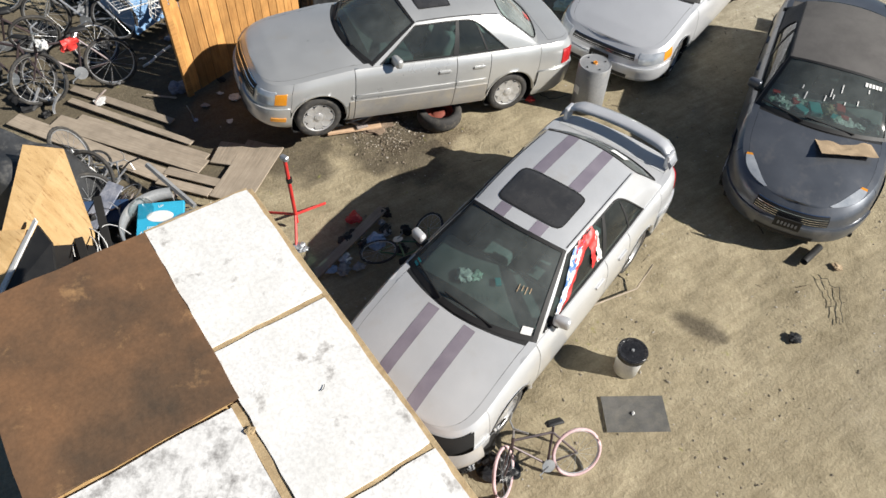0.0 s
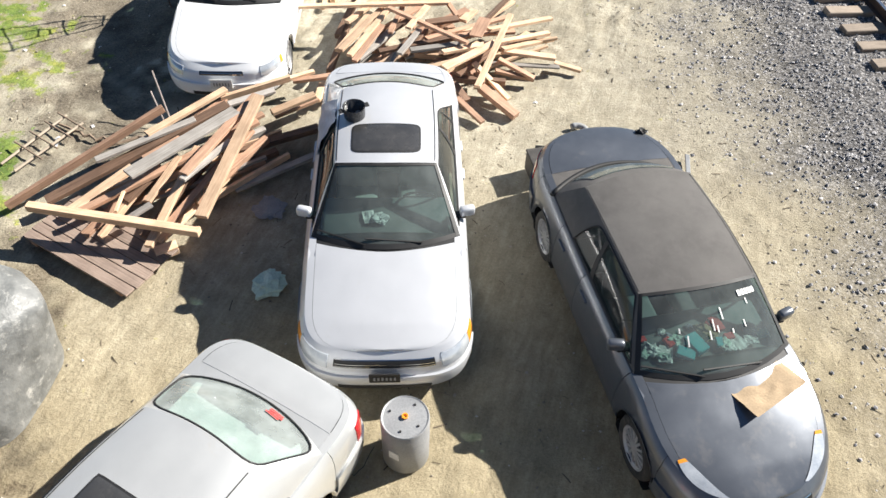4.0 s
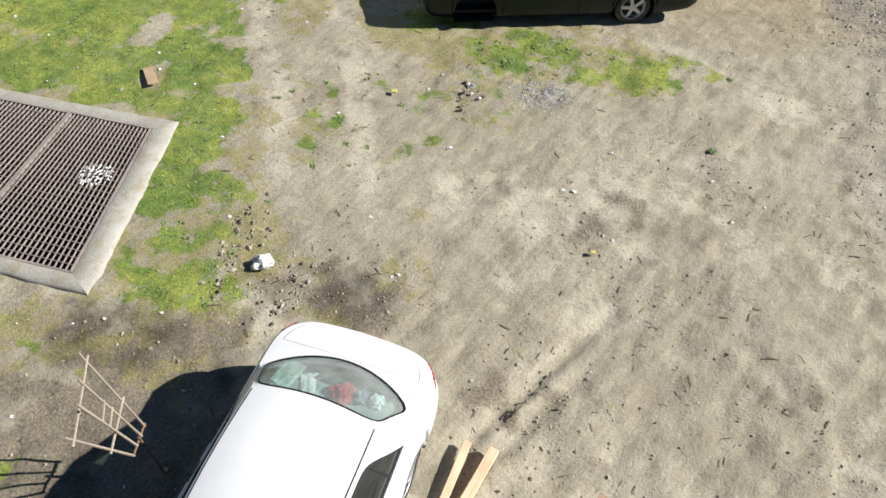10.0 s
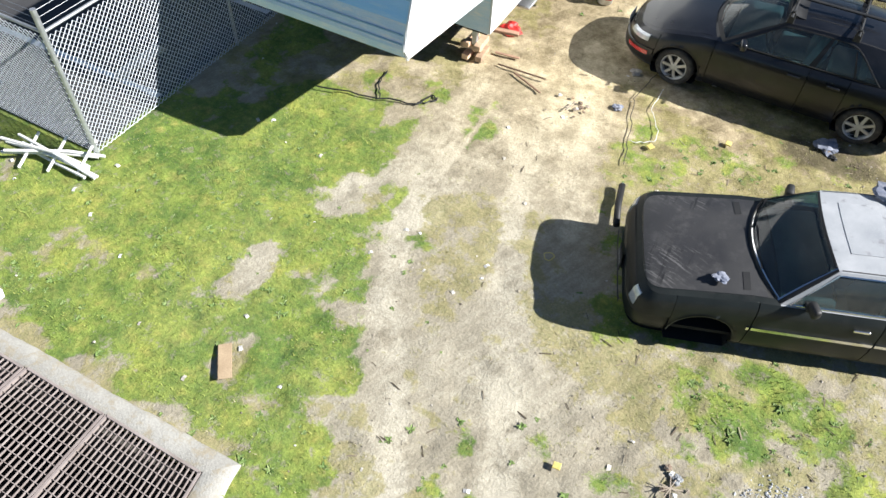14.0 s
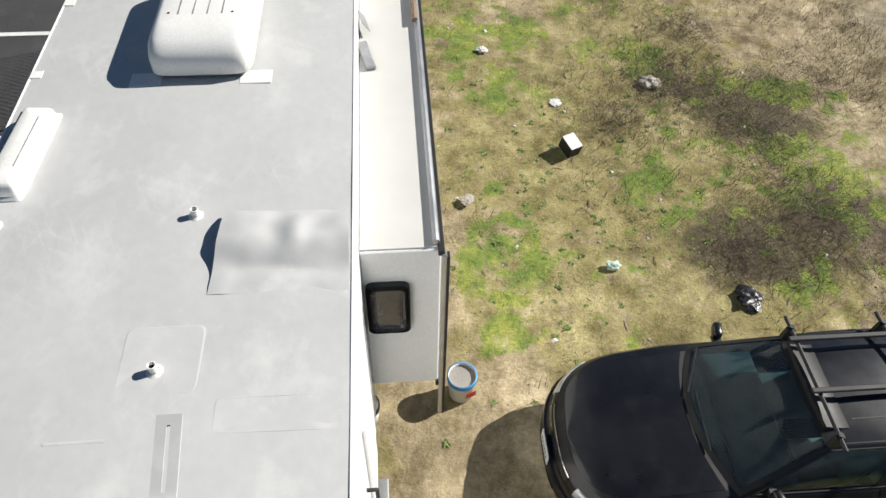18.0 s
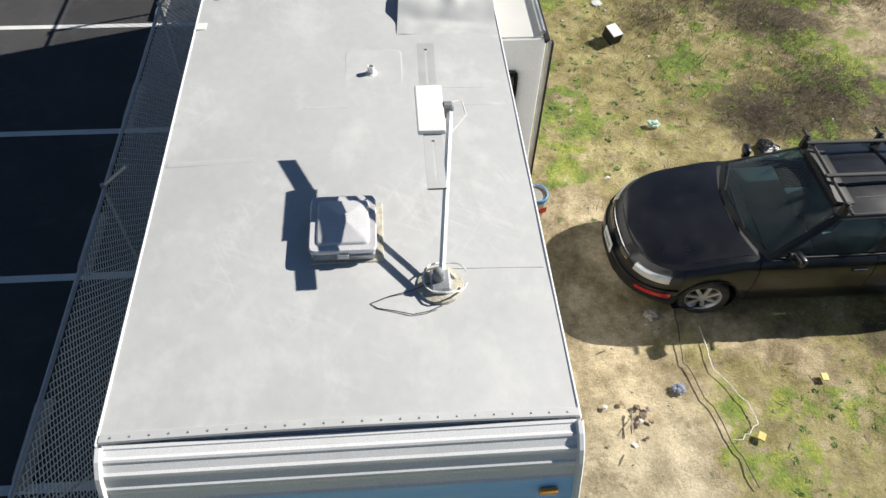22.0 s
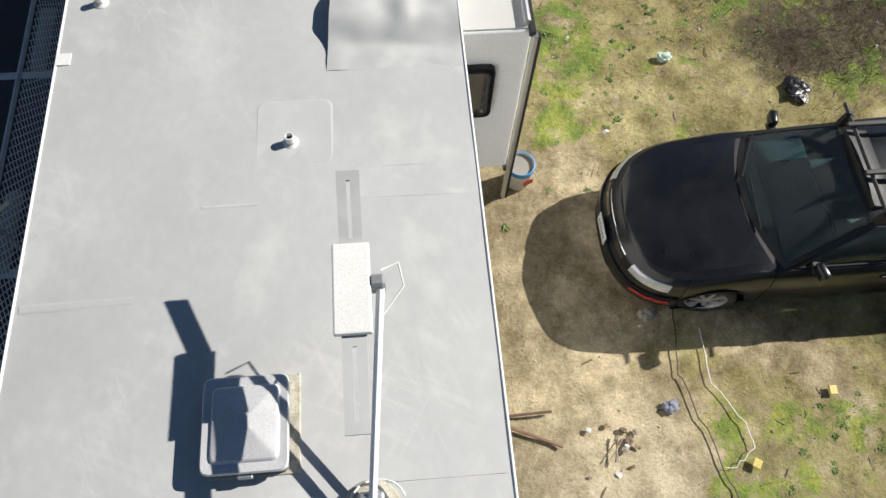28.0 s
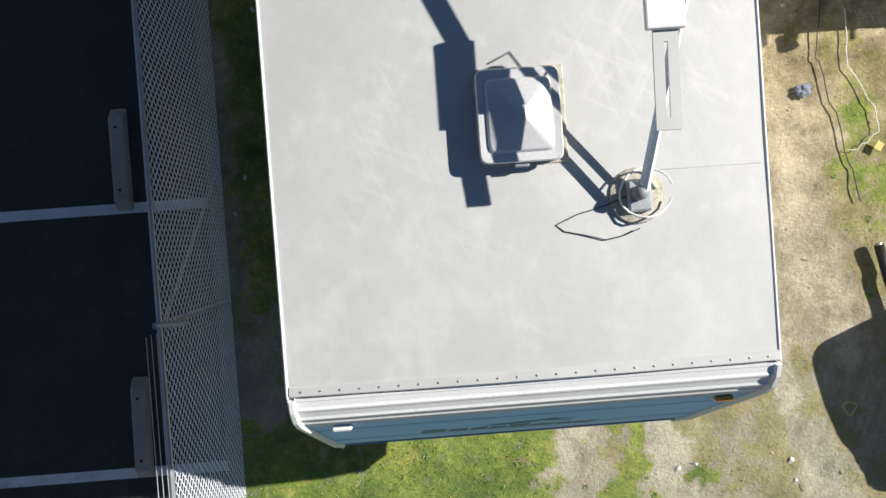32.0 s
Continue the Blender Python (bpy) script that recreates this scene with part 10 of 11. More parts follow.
# scrap beside the bicycles
tv, tf = grid_mesh(lambda u, v: (-8.95 - 2.35 * u - 0.1 * v, 5.52 + 0.55 * u + 1.35 * v, (0.62 + 0.05 * noise.noise(Vector((u * 4, v * 3, 7))) + 0.012 * math.sin(u * 70 + 2 * v)) * min(1, 6 * min(u + 0.04, 1.04 - u, v + 0.04, 1.04 - v) + 0.05)), 0, 1, 90, 0, 1, 30)
tagged(obj("blue_tarp", tv, tf, M["tarp_blue"], None, smooth=True), "faded blue tarp spread over a heap", "tarp")
wire_rack = thing("wire_shelf_rack", -9.72, 5.98, 0.74, 163, "white wire shelf rack lying over a blue tarp", "rack", pitch=3, roll=4)
for k, yy in enumerate((-0.48, -0.30, -0.02, 0.22, 0.46)):
    part("rack_rail", tube_bm([(-1.25, yy, 0), (1.25, yy, 0)], 0.012), M["plastic_white"], wire_rack)
for i in range(5):
    part("rack_crossbar", tube_bm([(-1.2 + 0.6 * i, -0.48, 0.0), (-1.2 + 0.6 * i, 0.46, 0.0)], 0.011), M["plastic_white"], wire_rack)
bm = bmesh.new()
for i in range(26):
    tube_bm([(-1.22 + 2.44 * i / 25, -0.48, 0.012), (-1.22 + 2.44 * i / 25, 0.46, 0.012)], 0.0018, 4, bm)
for i in range(12):
    tube_bm([(-1.22, -0.46 + 0.08 * i, 0.008), (1.22, -0.46 + 0.08 * i, 0.008)], 0.0018, 4, bm)
part("wire_mesh", bm, M["plastic_white"], wire_rack, "thin white wire mesh")
rack2 = thing("wire_basket", -8.5, 5.75, 0.55, 40, "tangled white wire basket beside a picket fence", "basket", pitch=25, roll=10)
bm = bmesh.new()
for k, (zz, rr_) in enumerate(((0.0, 0.2), (0.12, 0.23), (0.24, 0.26), (0.36, 0.28))):
    tube_bm([(rr_ * math.cos(t), rr_ * math.sin(t) * 0.8, zz) for t in np.linspace(0, 6.28, 16, endpoint=False)], 0.007, 5, bm, closed=True)
for t in np.linspace(0, 6.28, 18, endpoint=False):
    tube_bm([(0.2 * math.cos(t), 0.16 * math.sin(t), 0), (0.28 * math.cos(t), 0.224 * math.sin(t), 0.36)], 0.005, 4, bm)
part("wires", bm, M["plastic_white"], rack2)
for a_, b_ in (((-8.35, 5.95, 0.75), (-9.35, 7.45, 1.25)), ((-8.05, 6.0, 0.8), (-9.0, 7.6, 1.2)), ((-8.15, 5.9, 0.9), (-7.9, 6.5, 1.2)), ((-8.6, 6.3, 0.85), (-8.1, 6.45, 0.9))):
    pen_board(a_, b_, 0.09, 0.045, "red" if a_[0] < -8.2 else "fresh")
for x_, y_, z_, yw, rl in ((-6.95, 3.05, 0.30, 20, 65), (-6.68, 2.80, 0.26, 80, 58), (-7.5, 3.2, 0.32, 130, 60), (-7.25, 2.75, 0.34, 40, 75), (-9.1, 4.9, 0.3, 70, 40), (-10.1, 3.4, 0.3, 10, 50)):
    lw = thing("loose_bicycle_wheel", x_, y_, z_, yw, "loose black bicycle wheel on a scrap heap", "wheel", "loose bicycle wheels", roll=rl)
    ring = [(0.31 * math.cos(t), 0.31 * math.sin(t), 0) for t in np.linspace(0, 2 * math.pi, 28, endpoint=False)]
    part("tyre", tube_bm(ring, 0.024, 6, closed=True), M["rubber"], lw, smooth=True)
    bm = tube_bm([(p[0] * 0.92, p[1] * 0.92, 0) for p in ring], 0.010, 5, closed=True)
    for i in range(16):
        tube_bm([(0, 0, 0.03 * (-1) ** i), (0.28 * math.cos(i * 0.3927), 0.28 * math.sin(i * 0.3927), 0)], 0.0025, 3, bm)
    part("spoked_rim", bm, M["bike_silver"], lw)
board("dark_blue_board", (-6.47, 3.08, 0.42), (-6.38, 2.53, 0.22), 0.22, 0.02, M["cloth_blue"], "dark blue board with a white edge on scrap", "board")
wire("grey_pipe", [(-6.55, 3.58, 0.30), (-5.68, 3.49, 0.16)], 0.035, M["plastic_grey"], "grey plastic pipe lying across scrap", "pipe")
rr = random.Random(77)
for i in range(40):
    x_, y_ = (rr.uniform(-7.4, -5.1), rr.uniform(2.3, 3.6)) if i < 22 else (rr.uniform(-10.8, -8.3), rr.uniform(3.4, 5.6))
    a_, ln_ = rr.uniform(0, 6.28), rr.uniform(0.15, 0.45)
    z_ = rr.uniform(0.06, 0.28)
    p_ = [(x_ + ln_ * (k / 4 - 0.5) * math.cos(a_) + rr.uniform(-0.05, 0.05), y_ + ln_ * (k / 4 - 0.5) * math.sin(a_) + rr.uniform(-0.05, 0.05), max(0.02, z_ * (1 - k / 4) + 0.02)) for k in range(5)]
    wire("scrap_rod", p_, rr.choice((0.008, 0.012, 0.02)), M[rr.choice(("galv", "trim", "rust", "plastic_white", "bike_silver", "trim"))], "bent metal rod sticking out of scrap", "rod")
for i in range(26):
    rr = random.Random(100 + i)
    x_, y_ = rr.uniform(-10.8, -7.9), rr.uniform(3.1, 6.2)
    if x_ > -8.7 and y_ < 5.1:
        continue
    crumple("scrap_bag", x_, y_, 0.0, rr.uniform(0.12, 0.34), M[rr.choice(("bag_black", "bag_black", "trim", "plastic_grey", "cloth_blue", "trim", "paper"))], "crumpled scrap among piled bicycles", "scrap", 100 + i, 0.5, "scrap heap")
for i in range(22):
    rr = random.Random(200 + i)
    crumple("scrap_piece", rr.uniform(-7.3, -4.9), rr.uniform(2.0, 3.5), 0.0, rr.uniform(0.10, 0.28), M[rr.choice(("bag_black", "trim", "plastic_grey", "bark", "under", "galv"))], "dark crumpled scrap on the ground beside the shed", "scrap", 200 + i, 0.5, "scrap beside the shed")
crumple("red_rag", -8.75, 4.35, 0.72, 0.26, M["plastic_red"], "red and white cloth hung on a bicycle", "cloth", 61, 0.6)
crumple("white_rag", -8.95, 4.1, 0.78, 0.2, M["paper"], "pale bag hung on a bicycle", "bag", 62, 0.6)
crumple("striped_bag", -7.70, 5.10, 0.0, 0.24, M["cloth_blue"], "black and white striped bag by the picket fence", "bag", 63, 0.7)
crumple("white_paper", -8.35, 4.25, 0.02, 0.16, M["paper"], "torn white paper lying on boards", "paper", 64, 0.2)
board("stick", (-7.95, 4.72, 0.02), (-7.55, 4.92, 0.02), 0.03, 0.02, M["walkway"], "thin wooden stick on dirt", "stick")

# plywood sheets and black tarp beside the shed


def leaning_sheet(name, corners, th, mat, label, category):
    a, b, c_, d = [Vector(p) for p in corners]
    nn = (b - a).cross(d - a).normalized() * th
    v = [a, b, c_, d, a - nn, b - nn, c_ - nn, d - nn]
    ob = obj(name, v, [(0, 1, 2, 3), (7, 6, 5, 4), (0, 4, 5, 1), (1, 5, 6, 2), (2, 6, 7, 3), (3, 7, 4, 0)], mat)
    return tagged(ob, label, category)


leaning_sheet("plywood_sheet", ((-7.0, 2.55, 1.15), (-6.65, 2.78, 1.10), (-5.78, 2.25, 0.05), (-6.55, 1.25, 0.10)), 0.02, M["ply"], "bare orange plywood sheet leaning over scrap", "plywood")
leaning_sheet("plywood_sheet", ((-6.75, 1.75, 0.62), (-6.45, 1.95, 0.66), (-6.2, 1.25, 0.12), (-6.65, 0.95, 0.12)), 0.02, M["ply"], "bare orange plywood sheet leaning over scrap", "plywood")
leaning_sheet("dark_plastic_sheet", ((-6.35, 2.05, 0.70), (-6.1, 2.0, 0.62), (-5.70, 1.55, 0.05), (-6.25, 1.2, 0.15)), 0.03, M["trim"], "black panel with white edge leaning on plywood", "panel")
leaning_sheet("white_edge_board", ((-6.42, 2.08, 0.74), (-6.36, 2.06, 0.74), (-6.26, 1.2, 0.18), (-6.33, 1.2, 0.18)), 0.02, M["plastic_white"], "white-edged board leaning on plywood", "board")
tv, tf = grid_mesh(lambda u, v: (-0.9 + 1.8 * u, -0.6 + 1.2 * v, 0.55 + 0.45 * math.sin(math.pi * (0.1 + 0.8 * u)) * math.sin(math.pi * (0.1 + 0.8 * v)) + 0.16 * noise.noise(Vector((u * 4, v * 3, 11)))), 0, 1, 30, 0, 1, 22)
for p in tv:
    edge = min(p[0] + 0.9, 0.9 - p[0], p[1] + 0.6, 0.6 - p[1])
    p[2] = p[2] * min(1, edge / 0.25) if edge < 0.25 else p[2]
tb_ = obj("black_tarp", tv, tf, M["tarp_black"], None, smooth=True)
tagged(place(tb_, pose(-7.42, 2.40, 0.0, 0, 0, 22)), "dusty black tarp over a mound of scrap", "tarp")

# blue carton, grey panel, jug, pot and tyre by the shed
carton = thing("blue_carton", -5.52, 2.84, 0.28, -48, "flattened blue and white printed cardboard carton", "carton", roll=0, pitch=12)
part("carton_face", box_bm(0.95, 0.52, 0.06, bevel=0.006), M["card_blue"], carton)
part("print_oval", lathe_bm([(0, 0), (0.15, 0), (0.15, 0.002), (0, 0.002)], 24, pose(-0.28, 0, 0.032, 0, 0, 90) @ Matrix.Diagonal((1, 0.5, 1, 1))), M["plastic_white"], carton, "white printed oval")


def lettering(words, size, at, parent):
    """Raised flat print in the built-in font, read across the sheet."""
    cu = bpy.data.curves.new("print_text", "FONT")
    cu.body, cu.size, cu.align_x, cu.extrude = words, size, "CENTER", 0.001
    tmp = bpy.data.objects.new("print_text", cu)
    me = bpy.data.meshes.new_from_object(tmp)
    bpy.data.objects.remove(tmp)
    me.materials.clear()
    me.materials.append(M["plastic_white"])
    ob = new("print_text", me)
    ob.parent = parent
    ob.matrix_local = pose(*at, 0, 0, 90)
    return tagged(ob, "white printed words on blue card")


lettering("UP", 0.05, (-0.40, 0.0, 0.0325), carton)
lettering("100% Virgin", 0.062, (-0.11, 0.0, 0.0325), carton)
lettering("Activated Carbon", 0.062, (-0.05, 0.0, 0.0325), carton)
part("print_label", box_bm(0.16, 0.2, 0.003, (0.12, 0.02, 0.033)), M["plastic_white"], carton, "white printed panel")
part("print_bar", box_bm(0.035, 0.3, 0.002, (0.34, 0, 0.033)), M["plastic_white"], carton, "line of unreadable white print")
gp = thing("grey_plastic_panel", -5.25, 3.22, 0.36, 22, "grey moulded plastic panel lying on scrap", "panel", pitch=-4, roll=6)
bm = bmesh.new()
o_ = [(-0.46, -0.10), (-0.10, -0.27), (0.28, -0.20), (0.32, 0.16), (0.02, 0.26), (-0.20, 0.12)]
r0, r1 = [[bm.verts.new((px, py, pz)) for px, py in o_] for pz in (0.0, 0.04)]
bm.faces.new(r0[::-1])
bm.faces.new(r1)
for i in range(6):
    bm.faces.new((r0[i], r0[(i + 1) % 6], r1[(i + 1) % 6], r1[i]))
part("panel", bm, M["plastic_grey"], gp)
part("recess", lathe_bm([(0, 0), (0.12, 0), (0.13, 0.006), (0, 0.004)], 20, pose(0.10, -0.06, 0.040, 0, 0, 0) @ Matrix.Diagonal((1, 0.55, 1, 1))), M["trim"], gp, "dark oval recess")
bumper = thing("scrap_bumper", -5.58, 2.98, 0.20, 202, "grey plastic car bumper lying on scrap", "bumper")
pts = [(0.55 * math.cos(t) * 1.0 - 0.1, 0.52 * math.sin(t), 0.12 + 0.05 * math.cos(t)) for t in np.linspace(-1.15, 1.15, 20)]
bm = bmesh.new()
rr = [[bm.verts.new((x_ * k, y_ * k, z_ + dz)) for k, dz in ((1.0, -0.12), (1.06, 0.0), (1.0, 0.12), (0.95, 0.0))] for x_, y_, z_ in pts]
for a, b_ in zip(rr, rr[1:]):
    for i in range(4):
        bm.faces.new((a[i], a[(i + 1) % 4], b_[(i + 1) % 4], b_[i]))
part("moulding", bm, M["plastic_grey"], bumper, smooth=True)
jar = thing("glass_jar", -5.92, 2.98, 0.30, 0, "clear plastic jar lying on scrap", "jar")
part("vessel", lathe_bm([(0, 0), (0.10, 0.01), (0.13, 0.08), (0.12, 0.17), (0.06, 0.22), (0.05, 0.24)], 20), M["clear"], jar, smooth=True)
bz = thing("blue_basin", -6.45, 2.82, 0.05, 40, "dark blue plastic tote lying on scrap", "tote", roll=20)
part("shell", box_bm(0.52, 0.28, 0.20, (0, 0, 0.12), 0.02, 2, taper=1.1), surface("navy_plastic", (0.03, 0.06, 0.13), (0.05, 0.09, 0.18), 0.45), bz)
pot = thing("plant_pot", -5.03, 3.66, 0, 0, "white pot with a leafy green plant", "potted plant")
part("pot", lathe_bm([(0.0, 0.0), (0.11, 0.0), (0.145, 0.27), (0.155, 0.28), (0.135, 0.28), (0.125, 0.25), (0, 0.25)], 24), M["plastic_white"], pot, smooth=True)
part("soil", lathe_bm([(0, 0.252), (0.126, 0.252)], 20), M["bark"], pot)
v_, f_ = [], []
rr = random.Random(21)
for i in range(150):
    a, up, ln = rr.random() * 6.28, rr.uniform(0.28, 0.46), rr.uniform(0.02, 0.15)
    cx, cy = -0.05 + ln * math.cos(a), -0.03 + ln * math.sin(a)
    b_, s_ = rr.random() * 6.28, rr.uniform(0.02, 0.045)
    o = len(v_)
    v_ += [(cx, cy, up), (cx + s_ * math.cos(b_ + 0.4), cy + s_ * math.sin(b_ + 0.4), up + 0.01), (cx + 1.8 * s_ * math.cos(b_), cy + 1.8 * s_ * math.sin(b_), up - 0.015), (cx + s_ * math.cos(b_ - 0.4), cy + s_ * math.sin(b_ - 0.4), up + 0.01)]
    f_ += [(o, o + 1, o + 2), (o, o + 2, o + 3)]
obj("leaves", v_, f_, M["leaf"], pot, "green ferny leaves")
st_ = tube_bm([(0, 0, 0.25), (-0.04, -0.02, 0.42)], 0.006, 5)
for a in (0.5, 2.2, 4.0):
    tube_bm([(0, 0, 0.25), (0.08 * math.cos(a) - 0.03, 0.08 * math.sin(a), 0.36)], 0.005, 5, st_)
part("stems", st_, M["leaf"], pot)
jug = thing("water_jug", -4.78, 3.42, 0.02, 25, "large clear blue water jug standing in scrap", "water jug", pitch=14)
part("bottle", lathe_bm([(0, 0), (0.12, 0.005), (0.14, 0.04), (0.13, 0.11), (0.14, 0.15), (0.13, 0.21), (0.14, 0.25), (0.135, 0.30), (0.10, 0.35), (0.035, 0.38), (0.03, 0.42)], 28), M["water_jug"], jug, smooth=True)
part("neck_cap", lathe_bm([(0.035, 0.40), (0.035, 0.435), (0, 0.435)], 14), M["plastic_blue"], jug)
for x_, y_, z_, r_, lab in ((-4.12, 3.15, 0.0, 0.32, "worn black tyre lying flat beside the shed"),):
    t_ = thing("discarded_wheel", x_, y_, z_, 0, lab, "tyre")
    part("tread", lathe_bm([(r_ * 0.60, 0.03), (r_ * 0.92, 0.0), (r_, 0.05), (r_, 0.15), (r_ * 0.92, 0.20), (r_ * 0.60, 0.17), (r_ * 0.64, 0.10), (r_ * 0.60, 0.03)], 36), M["rubber"], t_, smooth=True)
tr = thing("spare_wheel", -4.27, 6.72, 0.0, 20, "worn tyre on a red rim under the silver car", "wheel")
part("tread", lathe_bm([(0.19, 0.03), (0.29, 0.0), (0.315, 0.05), (0.315, 0.15), (0.29, 0.20), (0.19, 0.17), (0.20, 0.10), (0.19, 0.03)], 36), M["rubber"], tr, smooth=True)
part("rim", lathe_bm([(0.0, 0.10), (0.07, 0.12), (0.09, 0.09), (0.16, 0.09), (0.19, 0.16)], 24), M["rust_red"], tr, "rusty red steel rim", smooth=True)
crumple("blue_tub", -4.05, 3.05, 0.02, 0.2, M["water_jug"], "small blue plastic tub inside a tyre", "tub", 71, 0.5)

# dark clutter beside the shed
bn = thing("black_storage_bin", -6.12, 1.98, 0.0, 30, "black plastic storage bin among scrap", "bin", pitch=8)
part("shell", box_bm(0.58, 0.42, 0.36, (0, 0, 0.18), 0.03, 2, taper=1.12), M["trim"], bn)
part("rim", box_bm(0.64, 0.48, 0.03, (0, 0, 0.36), 0.01), M["trim"], bn)
for p0, p1 in (((-6.35, 2.75, 0.55), (-5.45, 2.15, 0.30)), ((-5.75, 2.55, 0.20), (-5.30, 1.95, 0.25)), ((-6.3, 2.35, 0.38), (-5.7, 2.05, 0.45))):
    board("dark_batten", p0, p1, 0.09, 0.03, M["under"], "dark weathered batten lying over scrap", "batten")
for sd in (31, 32, 33):
    rr = random.Random(sd)
    x_, y_ = rr.uniform(-6.0, -5.5), rr.uniform(2.1, 2.6)
    wire("power_cable", [(x_ + 0.30 * math.cos(t * 1.3 + sd), y_ + 0.22 * math.sin(t + sd), 0.42 + 0.06 * math.sin(2 * t)) for t in np.linspace(0, 3.2, 14)], 0.006, M["plastic_white"], "white power cable curled over scrap", "cable")
crumple("dark_sheet", -5.85, 2.35, 0.0, 0.7, M["bag_black"], "crumpled black plastic sheet under scrap", "plastic sheet", 91, 0.35)
# red tripod stand
ts = thing("tripod_stand", -4.54, 4.03, 0, 0, "red steel work stand on three legs", "stand")
for a, b_ in ((-4.34, 3.77), (-4.51, 4.54), (-5.10, 3.94)):
    part("leg", tube_bm([(0, 0, 0.24), ((a + 4.54) * 0.95, (b_ - 4.03) * 0.95, 0.03)], 0.017, 8), M["plastic_red"], ts)
part("column", tube_bm([(0, 0, 0.10), (0.0, -0.01, 1.12)], 0.022, 10), M["plastic_red"], ts)
part("collar", lathe_bm([(0.022, 0.0), (0.036, 0.0), (0.036, 0.06), (0.022, 0.06)], 14, Matrix.Translation((0, 0, 0.78))), M["trim"], ts)
part("clamp_head", box_bm(0.10, 0.06, 0.06, (0.0, -0.01, 1.15), 0.012), M["galv"], ts, "grey clamp head")

# jack, planks under the silver car
jk = thing("car_jack", -5.02, 5.92, 0.05, 60, "rusty scissor jack standing on a plank", "jack")
for a, b_ in (((-0.16, 0.13), (0, 0.03)), ((0.16, 0.13), (0, 0.03)), ((-0.16, 0.13), (0, 0.25)), ((0.16, 0.13), (0, 0.25))):
    part("jack_arm", tube_bm([(a[0], 0, a[1]), (b_[0], 0, b_[1])], 0.016, 6), M["rust"], jk)
part("jack_screw", tube_bm([(-0.22, 0, 0.13), (0.22, 0, 0.13)], 0.010, 6), M["galv"], jk)
part("jack_base", box_bm(0.16, 0.10, 0.03, (0, 0, 0.012), 0.004), M["rust"], jk)
board("jack_plank", (-5.35, 5.58, 0.02), (-4.85, 6.13, 0.02), 0.12, 0.04, M["fresh"], "pine plank under a car jack", "plank")
crumple("red_lock", -3.44, 7.84, 0.0, 0.13, M["plastic_red"], "faded red wheel chock beside a tyre", "chock", 72, 0.7)
crumple("mud_heap", -5.0, 6.1, -0.03, 0.5, M["bark"], "low heap of loose brown soil", "soil", 73, 0.14)
scatter_stones("soil_crumbs", 1600, -5.6, -4.2, 5.6, 6.9, 0.006, 0.02, lambda x, y: blob(x, y, -4.85, 6.2, 0.55, 0.45, 0.9), M["pebble"], "loose crumbly soil and stones by the car", 44)

# water-heater drum
dr = thing("water_heater_drum", -2.70, 8.20, 0, 15, "grey steel water heater drum standing on dirt", "drum")
part("shell", lathe_bm([(0.0, 0.0), (0.215, 0.0), (0.225, 0.02), (0.225, 0.70), (0.215, 0.715)], 32), M["steel_grey"], dr, smooth=True)
part("lid", lathe_bm([(0.222, 0.712), (0.215, 0.725), (0.20, 0.718), (0.0, 0.722)], 32), M["steel_grey"], dr)
part("pipe_stub", lathe_bm([(0.03, 0.72), (0.03, 0.745), (0.018, 0.745), (0.018, 0.73), (0, 0.73)], 14), M["amber"], dr, "brass pipe stub")
for a in (0.6, 2.4, 4.1, 5.3):
    part("bolt", lathe_bm([(0, 0.72), (0.012, 0.72), (0.01, 0.73), (0, 0.73)], 8, Matrix.Translation((0.15 * math.cos(a), 0.15 * math.sin(a), 0))), M["trim"], dr)
part("sticker", box_bm(0.004, 0.10, 0.12, m=pose(-0.165, -0.155, 0.35, 0, 0, 43)), M["plastic_white"], dr, "white paper sticker")
wire("thin_wire", wob([(-3.0, 8.25), (-3.2, 8.0), (-3.45, 8.05)], 5, 0.03, seed=8), 0.004, M["trim"], "thin black wire on dirt", "wire")

# bucket, mat and bits near the striped car
bk = thing("lidded_bucket", -0.41, 4.47, 0, 20, "white bucket with a black lid on dirt", "bucket")
part("pail", lathe_bm([(0, 0), (0.125, 0.0), (0.145, 0.34)], 28), M["plastic_white"], bk, smooth=True)
part("lid", lathe_bm([(0.155, 0.30), (0.158, 0.36), (0.14, 0.366), (0.12, 0.358), (0.0, 0.36)], 28), M["bag_black"], bk, "glossy black lid")
part("lid_knob", lathe_bm([(0.016, 0.36), (0.014, 0.375), (0, 0.376)], 12), M["plastic_grey"], bk)
mv, mf = grid_mesh(lambda u, v: (-0.32 + 0.64 * u, -0.20 + 0.40 * v, 0.006 + 0.006 * noise.noise(Vector((u * 4, v * 4, 3)))), 0, 1, 12, 0, 1, 8)
mt_ = obj("floor_mat", mv, mf, surface("dusty_mat", (0.085, 0.085, 0.08), (0.14, 0.135, 0.125), 0.95, 0, 4, 120, 0.001, dirt=(0.18, 0.165, 0.135), dirt_at=(0.45, 0.85)), None)
tagged(place(mt_, pose(-0.11, 4.04, 0.0, 0, 0, 35)), "dusty dark grey rubber mat lying on dirt", "mat")
crumple("white_stone", -0.13, 4.03, 0.012, 0.04, M["paper"], "small white stone on a mat", "stone", 74, 0.6)
fr_ = thing("bent_metal_frame", -0.92, 5.25, 0.0, 0, "thin bent metal frame beside a car", "frame")
part("bar", tube_bm([(-0.20, -0.35, 0.02), (0.18, 0.25, 0.03), (0.20, 0.42, 0.12), (0.22, 0.5, 0.25)], 0.010, 6), M["walkway"], fr_)
